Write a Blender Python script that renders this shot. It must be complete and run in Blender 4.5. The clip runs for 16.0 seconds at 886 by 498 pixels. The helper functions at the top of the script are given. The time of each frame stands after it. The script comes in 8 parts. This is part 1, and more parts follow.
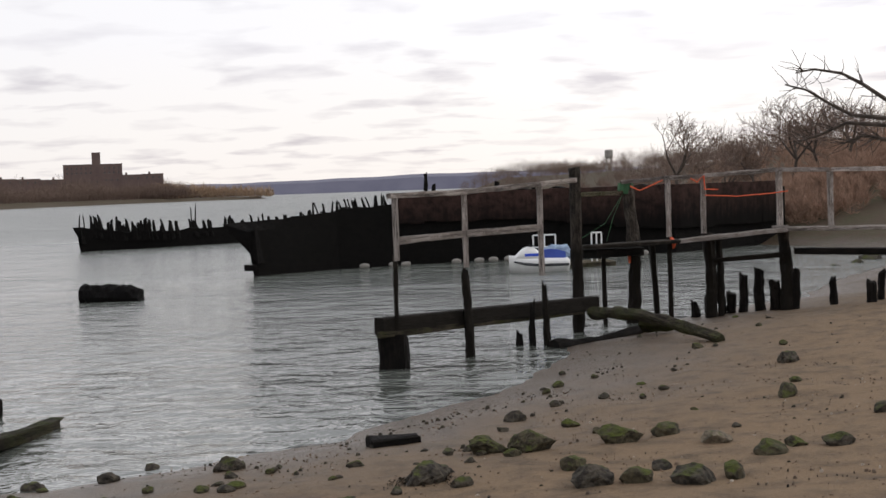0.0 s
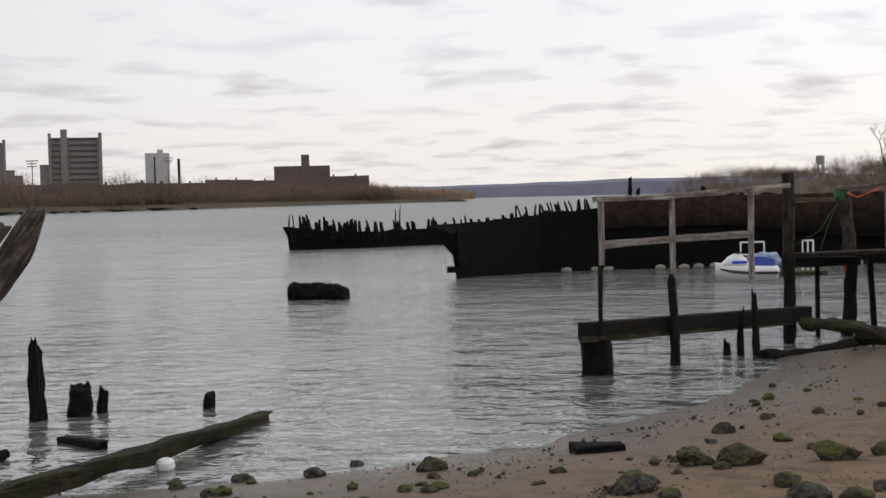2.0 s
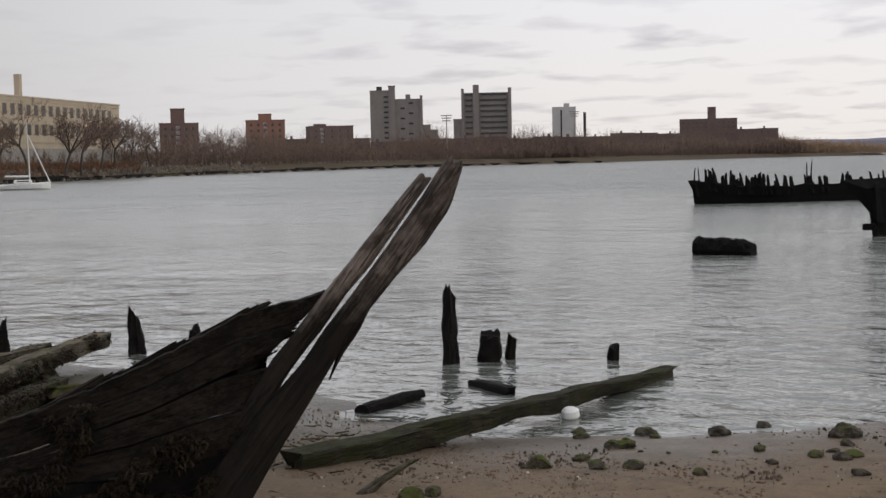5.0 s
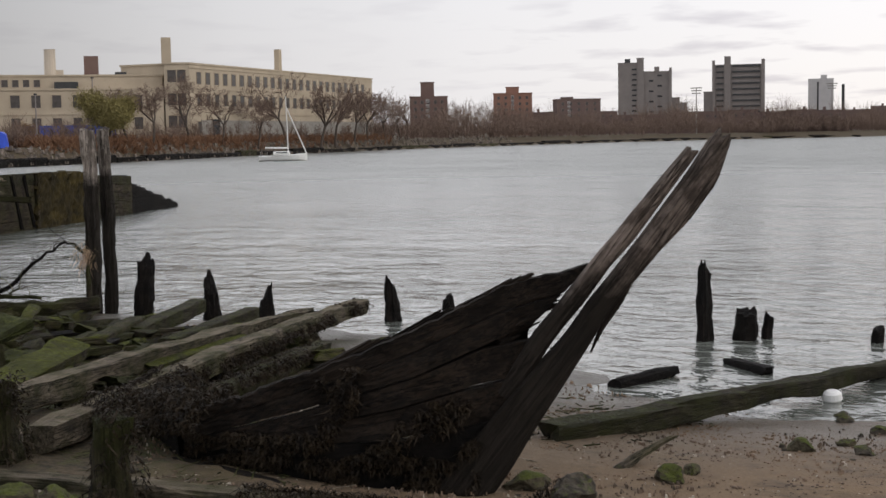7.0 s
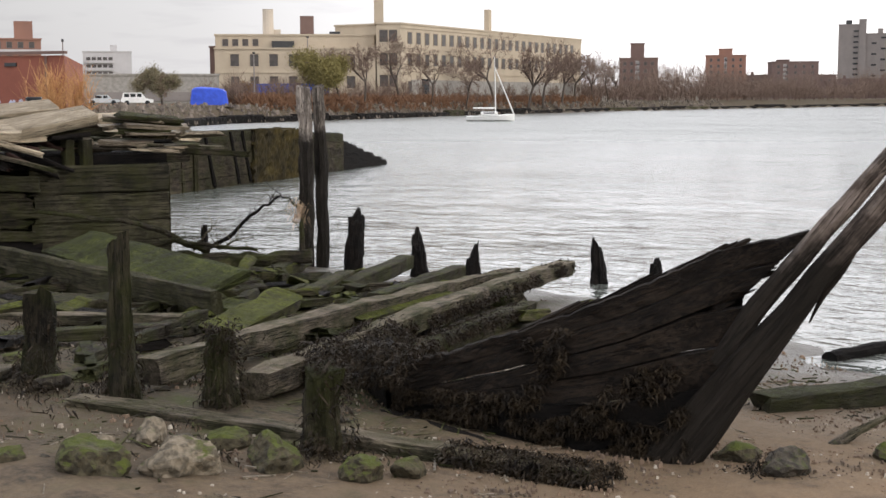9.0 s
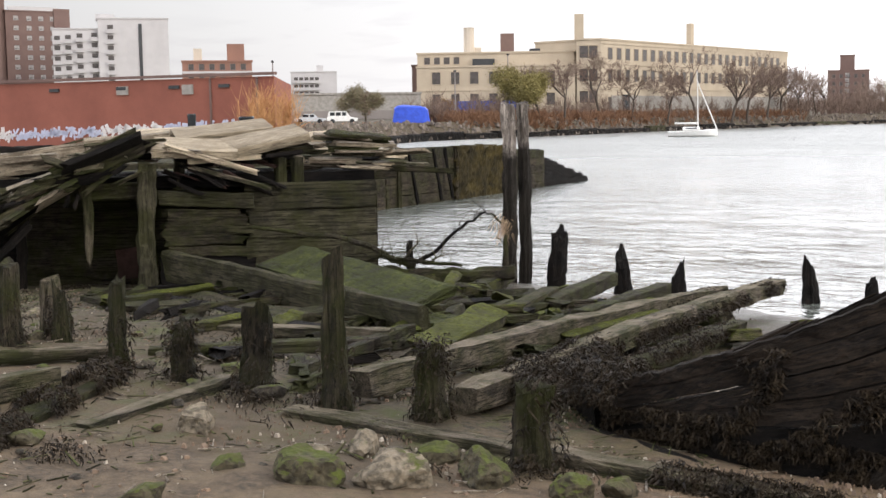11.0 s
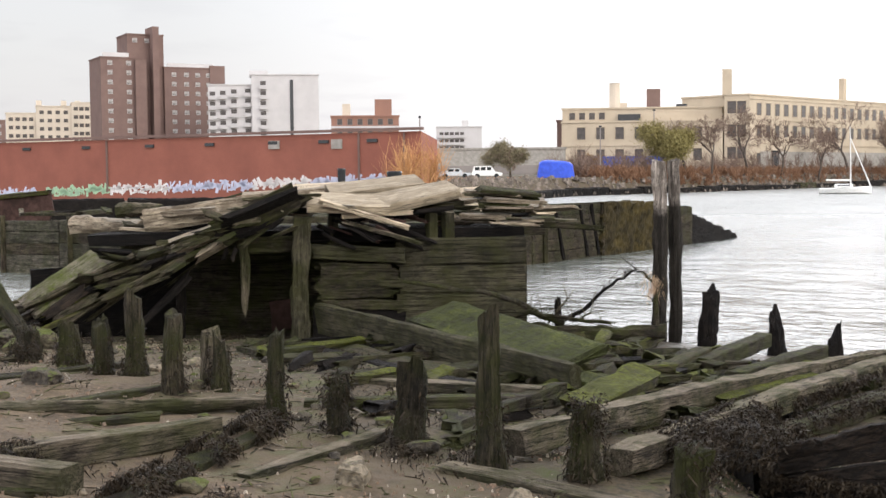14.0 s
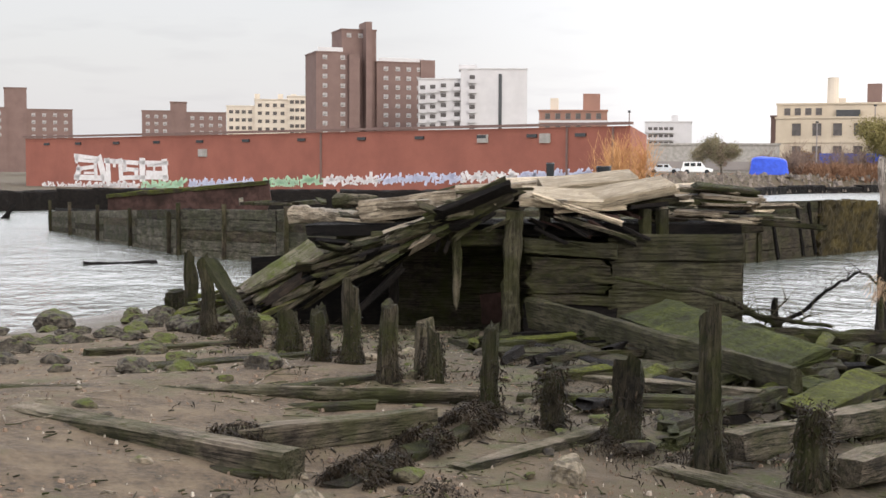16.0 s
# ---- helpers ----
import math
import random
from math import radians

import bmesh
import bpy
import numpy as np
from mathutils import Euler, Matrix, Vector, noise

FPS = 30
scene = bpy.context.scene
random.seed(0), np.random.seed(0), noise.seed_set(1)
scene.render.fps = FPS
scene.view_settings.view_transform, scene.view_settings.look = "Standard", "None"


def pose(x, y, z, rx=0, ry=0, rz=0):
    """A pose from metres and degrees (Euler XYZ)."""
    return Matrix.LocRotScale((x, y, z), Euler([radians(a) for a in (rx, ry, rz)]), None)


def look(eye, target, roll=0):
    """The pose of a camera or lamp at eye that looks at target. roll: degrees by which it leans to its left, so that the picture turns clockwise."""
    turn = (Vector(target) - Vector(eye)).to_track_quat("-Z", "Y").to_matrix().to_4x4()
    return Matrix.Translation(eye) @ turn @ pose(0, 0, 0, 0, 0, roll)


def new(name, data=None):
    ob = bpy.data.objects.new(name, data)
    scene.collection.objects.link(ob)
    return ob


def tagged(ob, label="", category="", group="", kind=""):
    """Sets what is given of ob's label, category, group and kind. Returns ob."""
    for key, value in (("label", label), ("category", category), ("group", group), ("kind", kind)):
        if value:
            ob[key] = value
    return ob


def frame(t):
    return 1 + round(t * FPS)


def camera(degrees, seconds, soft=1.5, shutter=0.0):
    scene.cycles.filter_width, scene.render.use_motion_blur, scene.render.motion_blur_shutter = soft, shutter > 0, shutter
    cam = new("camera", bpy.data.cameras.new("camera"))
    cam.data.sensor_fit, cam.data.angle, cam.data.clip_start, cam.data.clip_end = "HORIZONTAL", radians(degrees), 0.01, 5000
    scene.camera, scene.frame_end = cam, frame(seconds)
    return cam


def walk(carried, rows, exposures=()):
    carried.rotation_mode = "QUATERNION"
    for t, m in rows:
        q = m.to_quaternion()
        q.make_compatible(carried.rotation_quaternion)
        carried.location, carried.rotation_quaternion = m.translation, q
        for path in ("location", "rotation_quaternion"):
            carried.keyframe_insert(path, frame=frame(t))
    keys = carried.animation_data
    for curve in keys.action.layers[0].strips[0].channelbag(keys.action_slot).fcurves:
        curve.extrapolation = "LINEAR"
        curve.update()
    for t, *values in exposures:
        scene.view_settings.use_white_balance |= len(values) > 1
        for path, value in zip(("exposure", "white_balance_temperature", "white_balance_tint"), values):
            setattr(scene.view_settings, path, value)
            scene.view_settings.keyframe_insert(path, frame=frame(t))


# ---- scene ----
cam = camera(38.0, 16.0)
PATH = [
    (0, (0.595, -0.189, 3.235), (0.673, 1.807, 3.14), -2.0),
    (0.5, (0.566, -0.134, 3.23), (0.565, 1.863, 3.137), -1.5),
    (1, (0.543, -0.084, 3.221), (0.471, 1.912, 3.134), -1.4),
    (1.5, (0.53, -0.061, 3.216), (0.384, 1.932, 3.135), -1.2),
    (2, (0.516, -0.026, 3.216), (0.284, 1.958, 3.136), -1.3),
    (2.5, (0.514, -0.008, 3.216), (0.205, 1.966, 3.135), -1.2),
    (3, (0.499, 0.014, 3.215), (0.105, 1.973, 3.126), -1.7),
    (3.5, (0.475, 0.034, 3.218), (0.008, 1.977, 3.128), -0.9),
    (4, (0.446, 0.091, 3.211), (-0.136, 2.001, 3.109), -1.1),
    (4.2, (0.45, 0.095, 3.209), (-0.194, 1.985, 3.099), -1.1),
    (6.5, (0.361, -0.044, 3.219), (-0.701, 1.643, 3.052), -1.2),
    (7, (0.323, -0.025, 3.211), (-0.832, 1.598, 3.038), -1.0),
    (7.5, (0.315, -0.033, 3.205), (-0.915, 1.532, 3.011), -1.2),
    (8, (0.282, -0.017, 3.2), (-1.037, 1.471, 2.985), -0.7),
    (8.5, (0.239, 0.015, 3.185), (-1.142, 1.443, 2.954), -0.9),
    (9, (0.224, 0.009, 3.189), (-1.17, 1.425, 2.96), -0.3),
    (9.5, (0.186, 0.009, 3.181), (-1.259, 1.374, 2.961), -0.6),
    (10, (0.13, 0.016, 3.178), (-1.372, 1.319, 2.963), -0.5),
    (10.2, (0.123, 0.011, 3.178), (-1.403, 1.286, 2.965), -0.5),
    (12.5, (0.188, -0.137, 3.222), (-1.475, 0.962, 3.066), -1.2),
    (13, (0.183, -0.148, 3.229), (-1.494, 0.934, 3.102), -0.5),
    (13.5, (0.156, -0.151, 3.229), (-1.541, 0.901, 3.106), 0.0),
    (14, (0.109, -0.156, 3.223), (-1.616, 0.851, 3.109), -0.5),
    (14.5, (0.05, -0.177, 3.221), (-1.707, 0.771, 3.107), -0.0),
    (15, (0.009, -0.19, 3.225), (-1.791, 0.673, 3.109), -0.3),
    (15.5, (-0.018, -0.199, 3.221), (-1.848, 0.598, 3.105), 0.0),
    (16, (-0.03, -0.219, 3.22), (-1.892, 0.502, 3.098), 0.2),
]

EXPOSURES = [(0.0, 0.15), (2.0, 0.02), (3.5, -0.1), (4.2, -0.08), (6.5, 0.12), (7.0, 0.2), (8.0, 0.56), (9.0, 0.94), (10.0, 1.05), (12.5, 1.58), (14.0, 1.46), (16.0, 1.44)]
walk(cam, [(t, look(eye, target, roll)) for t, eye, target, roll in PATH], EXPOSURES)


# ---- world, sun ----
def nodes_of(tree):
    tree.nodes.clear()

    def node(kind, inputs=None, **props):
        n = tree.nodes.new(kind)
        for k, v in props.items():
            setattr(n, k, v)
        for k, v in (inputs or {}).items():
            if isinstance(v, bpy.types.NodeSocket):
                tree.links.new(v, n.inputs[k])
            else:
                n.inputs[k].default_value = v
        return n
    return node


def ramp(node, fac, stops):
    r = node("ShaderNodeValToRGB", {"Fac": fac})
    e = r.color_ramp.elements
    while len(e) < len(stops):
        e.new(0.5)
    for el, (p, c) in zip(e, stops):
        el.position = p
        el.color = (*c, 1) if isinstance(c, tuple) else (c, c, c, 1)
    return r.outputs["Color"]


SUN_EL, SUN_AZ = radians(32), radians(72)   # behind the cloud, to the right of the first view
world = bpy.data.worlds.new("world")
scene.world = world
world.use_nodes = True
N = nodes_of(world.node_tree)
sky = N("ShaderNodeTexSky", sky_type="NISHITA", sun_disc=False, sun_elevation=SUN_EL, sun_rotation=SUN_AZ,
        air_density=1.6, dust_density=4.0, ozone_density=2.0)
geo = N("ShaderNodeTexCoord")
sep = N("ShaderNodeSeparateXYZ", {0: geo.outputs["Generated"]})
up = N("ShaderNodeMath", {0: sep.outputs["Z"], 1: 0.0}, operation="MAXIMUM")
lift = N("ShaderNodeMath", {0: up.outputs[0], 1: 0.10}, operation="ADD")
px = N("ShaderNodeMath", {0: sep.outputs["X"], 1: lift.outputs[0]}, operation="DIVIDE")
py = N("ShaderNodeMath", {0: sep.outputs["Y"], 1: lift.outputs[0]}, operation="DIVIDE")
flat = N("ShaderNodeCombineXYZ", {"X": px.outputs[0], "Y": py.outputs[0], "Z": 0.0})
big = N("ShaderNodeTexNoise", {"Vector": flat.outputs[0], "Scale": 2.6, "Detail": 4.0, "Roughness": 0.48, "Distortion": 0.15})
small = N("ShaderNodeTexNoise", {"Vector": flat.outputs[0], "Scale": 0.5, "Detail": 3.0, "Roughness": 0.5})
shade = ramp(N, big.outputs["Fac"], [(0.51, 0.0), (0.60, 0.5), (0.70, 1.0)])
broad = ramp(N, small.outputs["Fac"], [(0.38, 0.35), (0.58, 1.0)])
wisps = N("ShaderNodeMath", {0: shade, 1: broad}, operation="MULTIPLY")
# overcast dome: brighter overhead than at the horizon, and toward the hidden sun
sx = N("ShaderNodeMath", {0: sep.outputs["X"], 1: math.sin(SUN_AZ)}, operation="MULTIPLY")
sy = N("ShaderNodeMath", {0: sep.outputs["Y"], 1: math.cos(SUN_AZ)}, operation="MULTIPLY")
toward = N("ShaderNodeMath", {0: sx.outputs[0], 1: sy.outputs[0]}, operation="ADD")
half = N("ShaderNodeMath", {0: toward.outputs[0], 1: 0.5}, operation="MULTIPLY")
side = N("ShaderNodeMath", {0: half.outputs[0], 1: 0.5}, operation="ADD")
# the cloud thins to an even white away from the sun
thin = ramp(N, side.outputs[0], [(0.10, 0.2), (0.34, 0.35), (0.52, 0.85), (0.7, 1.0)])
dark = N("ShaderNodeMath", {0: wisps.outputs[0], 1: thin}, operation="MULTIPLY")
glow = ramp(N, side.outputs[0], [(0.0, 0.265), (0.10, 0.29), (0.20, 0.41), (0.28, 0.62), (0.36, 0.74), (0.50, 0.85), (0.66, 0.90), (1.0, 1.1)])
# away from the hidden sun the upper dome is the brighter part
upper = ramp(N, side.outputs[0], [(0.0, 0.9), (0.12, 1.05), (0.22, 1.15), (0.32, 1.6), (0.46, 1.08), (0.60, 0.64), (1.0, 0.6)])
dome = ramp(N, up.outputs[0], [(0.0, 0.98), (0.13, 1.0), (0.4, 1.0), (1.0, 1.0)])
tint = ramp(N, up.outputs[0], [(0.0, (1.0, 0.93, 0.88)), (0.05, (1.0, 0.96, 0.94)), (0.12, (0.98, 0.965, 1.0)), (1.0, (0.95, 0.96, 1.0))])
high = ramp(N, up.outputs[0], [(0.155, 0.0), (0.26, 1.0)])
zenith = ramp(N, up.outputs[0], [(0.32, 0.0), (0.6, 1.0)])
level = N("ShaderNodeMix", {"Factor": high, "A": glow, "B": upper}, data_type="RGBA")
level = N("ShaderNodeMix", {"Factor": zenith, "A": level.outputs["Result"], "B": (0.68, 0.68, 0.70, 1)}, data_type="RGBA")
# warm low band toward the sun alone
hue = N("ShaderNodeMix", {"Factor": thin, "A": (0.975, 0.965, 1.0, 1), "B": tint}, data_type="RGBA")
base = N("ShaderNodeMix", {"Factor": 1.0, "A": hue.outputs["Result"], "B": level.outputs["Result"]}, data_type="RGBA", blend_type="MULTIPLY")
deep = N("ShaderNodeMix", {"Factor": 1.0, "A": base.outputs["Result"], "B": (0.67, 0.655, 0.70, 1)}, data_type="RGBA", blend_type="MULTIPLY")
cloud = N("ShaderNodeMix", {"Factor": dark.outputs[0], "A": base.outputs["Result"], "B": deep.outputs["Result"]}, data_type="RGBA")
bg_sky = N("ShaderNodeBackground", {"Color": sky.outputs["Color"], "Strength": 0.01})
bg_cloud = N("ShaderNodeBackground", {"Color": cloud.outputs["Result"], "Strength": 1.0})
total = N("ShaderNodeAddShader", {0: bg_sky.outputs[0], 1: bg_cloud.outputs[0]})
N("ShaderNodeOutputWorld", {"Surface": total.outputs[0]})

sun_data = bpy.data.lights.new("sun", "SUN")
sun_data.energy, sun_data.angle, sun_data.color = 0.6, radians(35), (1.0, 0.95, 0.88)
sun = new("sun", sun_data)
sun.matrix_world = look((math.sin(SUN_AZ) * 50, math.cos(SUN_AZ) * 50, 50 * math.tan(SUN_EL)), (0, 0, 0))


# ---- materials ----
def material(name, build):
    m = bpy.data.materials.new(name)
    m.use_nodes = True
    n = nodes_of(m.node_tree)
    out = n("ShaderNodeOutputMaterial")
    shader = build(n)
    m.node_tree.links.new(shader, out.inputs["Surface"])
    return m


def surface(n, color, rough, bump=None, strength=0.4, dist=0.02, metal=0.0, spec=0.4):
    inp = {"Base Color": color, "Roughness": rough, "Metallic": metal, "Specular IOR Level": spec}
    if bump is not None:
        b = n("ShaderNodeBump", {"Height": bump, "Strength": strength, "Distance": dist})
        inp["Normal"] = b.outputs[0]
    return n("ShaderNodeBsdfPrincipled", inp).outputs[0]


def coords(n, kind="Object", scale=(1, 1, 1)):
    c = n("ShaderNodeTexCoord")
    return n("ShaderNodeMapping", {"Vector": c.outputs[kind], "Scale": scale}).outputs[0]


def noise_of(n, vec, scale, detail=5.0, rough=0.6, out="Fac"):
    return n("ShaderNodeTexNoise", {"Vector": vec, "Scale": scale, "Detail": detail, "Roughness": rough}).outputs[out]


def blend(n, fac, a, b, mode="MIX"):
    return n("ShaderNodeMix", {"Factor": fac, "A": a if not isinstance(a, tuple) else (*a, 1), "B": b if not isinstance(b, tuple) else (*b, 1)},
             data_type="RGBA", blend_type=mode).outputs["Result"]


def maths(n, op, a, b=0.0):
    return n("ShaderNodeMath", {0: a, 1: b}, operation=op).outputs[0]


def wood(name, dry, dark_c, moss=0.0, tide=None, rough=0.8, moss_c=(0.095, 0.115, 0.018), grain=1.0, lit_tops=0.0):
    """Weathered timber; the grain runs along the piece's own x axis. tide: height under which it is wet and black."""
    def build(n):
        info = n("ShaderNodeObjectInfo").outputs["Random"]
        seed = maths(n, "MULTIPLY", info, 37.0)

        def lay(scale):
            return n("ShaderNodeVectorMath", {0: coords(n, "Object", scale), 1: seed}, operation="ADD").outputs[0]
        off = lay((1.3, 30, 30))
        fib = noise_of(n, off, 1.7 * grain, 8.0, 0.78)
        fine = noise_of(n, lay((5, 60, 60)), 2.0 * grain, 4.0, 0.7)
        c = blend(n, ramp(n, fib, [(0.30, 0.0), (0.66, 1.0)]), dark_c, dry)
        c = blend(n, ramp(n, fine, [(0.48, 0.0), (0.72, 0.4)]), c, tuple(x * 0.6 for x in dark_c))
        split = maths(n, "ABSOLUTE", maths(n, "SUBTRACT", noise_of(n, lay((0.45, 13, 13)), 1.6, 5.0, 0.6), 0.5))
        crack = ramp(n, split, [(0.0, 1.0), (0.028, 0.0)])
        c = blend(n, crack, c, tuple(x * 0.15 for x in dark_c))
        blot = noise_of(n, lay((1.6, 2.6, 2.6)), 2.0, 8.0, 0.72)
        c = blend(n, ramp(n, blot, [(0.44, 0.0), (0.60, 0.85)]), c, tuple(x * 0.75 for x in dark_c))
        c = n("ShaderNodeHueSaturation", {"Color": c, "Value": maths(n, "ADD", maths(n, "MULTIPLY", info, 0.7), 0.65)}).outputs[0]
        g = n("ShaderNodeNewGeometry")
        pos = g.outputs["Position"]
        # upward faces painted paler, as lit from above, in patches of wear
        if lit_tops:
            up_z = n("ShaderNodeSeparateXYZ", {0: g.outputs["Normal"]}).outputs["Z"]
            lit_wear = maths(n, "ADD", maths(n, "MULTIPLY", up_z, 0.45), noise_of(n, lay((0.8, 2.5, 2.5)), 1.6, 6.0, 0.7))
            c = blend(n, ramp(n, lit_wear, [(0.82, 0.0), (1.02, lit_tops)]), c, blend(n, fib, tuple(x * 0.7 for x in dry), tuple(min(0.55, x * 1.75) for x in dry)))
        if moss:
            film = noise_of(n, pos, 1.9, 6.0, 0.7)
            c = blend(n, ramp(n, film, [(0.40, 0.0), (0.62, min(0.8, 0.25 + moss))]), c, blend(n, fib, tuple(x * 0.16 for x in moss_c), tuple(x * 0.6 for x in moss_c)))
            nz = n("ShaderNodeSeparateXYZ", {0: g.outputs["Normal"]}).outputs["Z"]
            f = maths(n, "ADD", maths(n, "MULTIPLY", nz, 0.26), noise_of(n, pos, 3.6, 8.0, 0.75))
            f = ramp(n, f, [(0.96 - 0.42 * moss, 0.0), (1.10 - 0.42 * moss, 0.95)])
            tuft = noise_of(n, pos, 26.0, 5.0, 0.7)
            mc = blend(n, ramp(n, tuft, [(0.36, 0.0), (0.62, 1.0)]), tuple(x * 0.22 for x in moss_c), moss_c)
            mc = blend(n, ramp(n, noise_of(n, pos, 2.4, 7.0, 0.7), [(0.40, 0.0), (0.60, 0.85)]), mc, tuple(x * 0.28 for x in moss_c))
            c = blend(n, f, c, mc)
            fine = maths(n, "ADD", fine, maths(n, "MULTIPLY", f, tuft))
        if tide is not None:
            pz = n("ShaderNodeSeparateXYZ", {0: pos}).outputs["Z"]
            h = maths(n, "ADD", pz, maths(n, "MULTIPLY", maths(n, "SUBTRACT", noise_of(n, pos, 3.0, 4.0), 0.5), 0.6))
            h = maths(n, "SUBTRACT", h, tide - 0.5)
            f = ramp(n, h, [(0.38, 0.94), (0.62, 0.0)])
            c = blend(n, f, c, blend(n, fib, (0.003, 0.003, 0.002), (0.024, 0.019, 0.014)))
        relief = maths(n, "SUBTRACT", maths(n, "ADD", fib, maths(n, "MULTIPLY", fine, 0.4)), maths(n, "MULTIPLY", crack, 0.8))
        return surface(n, c, rough, relief, 1.0, 0.04, spec=0.16)
    return material(name, build)


M_OLD = wood("old_timber", (0.105, 0.085, 0.06), (0.021, 0.0175, 0.0125), moss=0.46, moss_c=(0.115, 0.135, 0.024))
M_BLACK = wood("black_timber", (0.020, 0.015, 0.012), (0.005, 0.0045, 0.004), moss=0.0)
M_HULL = wood("bow_timber", (0.036, 0.025, 0.0165), (0.008, 0.0058, 0.0042), moss=0.0)
M_STEM = wood("stem_timber", (0.42, 0.345, 0.295), (0.09, 0.07, 0.057), moss=0.0, tide=2.12)
M_MOSSY = wood("mossy_timber", (0.12, 0.10, 0.06), (0.03, 0.026, 0.017), moss=0.82, moss_c=(0.158, 0.18, 0.016))
M_ALGAE = wood("algae_green_board", (0.10, 0.104, 0.05), (0.034, 0.037, 0.018), moss=0.7, moss_c=(0.118, 0.14, 0.026))
M_GREEN = wood("green_timber", (0.11, 0.097, 0.062), (0.031, 0.028, 0.0185), moss=0.40, moss_c=(0.105, 0.112, 0.028))
M_GREY = wood("grey_timber", (0.23, 0.19, 0.14), (0.034, 0.028, 0.0205), moss=0.38, moss_c=(0.10, 0.12, 0.022), lit_tops=0.85)
M_TAN = wood("tan_timber", (0.50, 0.425, 0.315), (0.22, 0.175, 0.125), moss=0.0, lit_tops=0.4)
M_HALF = wood("half_mossed_timber", (0.34, 0.29, 0.24), (0.15, 0.125, 0.10), moss=0.62, moss_c=(0.17, 0.22, 0.024))
M_TAR = wood("tarred_hull", (0.009, 0.007, 0.006), (0.003, 0.0027, 0.0024))
M_PALE = wood("pale_lumber", (0.66, 0.56, 0.41), (0.52, 0.42, 0.29), moss=0.0, rough=0.65)
M_PAINT = wood("weathered_white_paint", (0.62, 0.56, 0.52), (0.32, 0.27, 0.235), moss=0.0)
M_PILE = wood("piling_timber", (0.44, 0.39, 0.345), (0.11, 0.09, 0.075), moss=0.0, tide=2.6)
M_BARGE = wood("barge_side", (0.20, 0.178, 0.135), (0.055, 0.049, 0.037), moss=0.36, moss_c=(0.10, 0.115, 0.04))
M_STRAKE = wood("barge_strake", (0.105, 0.082, 0.057), (0.028, 0.022, 0.016), moss=0.2)
M_POST = wood("wet_post", (0.08, 0.066, 0.043), (0.016, 0.0135, 0.0095), moss=0.55, moss_c=(0.08, 0.092, 0.02))
M_PIER = wood("pier_timber", (0.15, 0.125, 0.10), (0.03, 0.025, 0.02), moss=0.0, tide=1.9)


def speckled(name, a, b, scale=6.0, rough=0.85, bump=0.5, third=None, dist=0.02, kind="Object", spec=0.4):
    def build(n):
        v = coords(n, kind)
        f1 = noise_of(n, v, scale, 6.0, 0.65)
        f2 = noise_of(n, v, scale * 0.17, 3.0)
        c = blend(n, ramp(n, f1, [(0.38, 0.0), (0.64, 1.0)]), a, b)
        if third:
            c = blend(n, ramp(n, f2, [(0.45, 0.0), (0.65, 0.9)]), c, third)
        return surface(n, c, rough, f1, bump, dist, spec=spec)
    return material(name, build)


def mossy_stone(name, a, b, moss):
    def build(n):
        g = n("ShaderNodeNewGeometry")
        v = g.outputs["Position"]
        f1 = noise_of(n, v, 14.0, 6.0, 0.65)
        c = blend(n, ramp(n, f1, [(0.4, 0.0), (0.6, 1.0)]), a, b)
        nz = n("ShaderNodeSeparateXYZ", {0: g.outputs["Normal"]}).outputs["Z"]
        f = maths(n, "ADD", maths(n, "MULTIPLY", nz, 0.4), noise_of(n, v, 5.0, 4.0))
        f = ramp(n, f, [(1.0 - 0.4 * moss, 0.0), (1.2 - 0.4 * moss, 0.95)])
        c = blend(n, f, c, blend(n, noise_of(n, v, 30.0), (0.10, 0.12, 0.018), (0.03, 0.036, 0.009)))
        return surface(n, c, 0.85, f1, 0.9, 0.04, spec=0.2)
    return material(name, build)


M_STONE = mossy_stone("dark_stone", (0.085, 0.072, 0.055), (0.025, 0.022, 0.018), 0.45)
M_STONE_MOSS = mossy_stone("mossy_stone", (0.085, 0.072, 0.045), (0.03, 0.026, 0.017), 0.72)
M_STONE_PALE = mossy_stone("pale_stone", (0.24, 0.20, 0.145), (0.09, 0.076, 0.055), 0.3)
M_WEED = speckled("rockweed", (0.034, 0.024, 0.0135), (0.007, 0.005, 0.0035), 9.0, 0.6, 0.2, spec=0.15)
M_RUST = speckled("rusty_iron", (0.075, 0.043, 0.036), (0.03, 0.018, 0.015), 3.0, 0.9, 0.5, (0.02, 0.013, 0.010), spec=0.1)


def rust_build(n):
    """Rust-brown upper plating that runs out into tar lower down, in ragged streaks."""
    p = n("ShaderNodeNewGeometry").outputs["Position"]
    z = n("ShaderNodeSeparateXYZ", {0: p}).outputs["Z"]
    streak = noise_of(n, n("ShaderNodeMapping", {"Vector": p, "Scale": (2.2, 2.2, 0.35)}).outputs[0], 1.5, 6.0, 0.7)
    f1 = noise_of(n, p, 3.0, 6.0, 0.65)
    rust = blend(n, ramp(n, f1, [(0.38, 0.0), (0.64, 1.0)]), (0.062, 0.035, 0.029), (0.022, 0.014, 0.012))
    run = maths(n, "ADD", z, maths(n, "MULTIPLY", maths(n, "SUBTRACT", streak, 0.5), 1.6))
    c = blend(n, n("ShaderNodeMapRange", {"Value": run, "From Min": 1.5, "From Max": 2.9}).outputs[0], (0.006, 0.005, 0.0045), rust)
    return surface(n, c, 0.9, f1, 0.5, 0.02, spec=0.1)


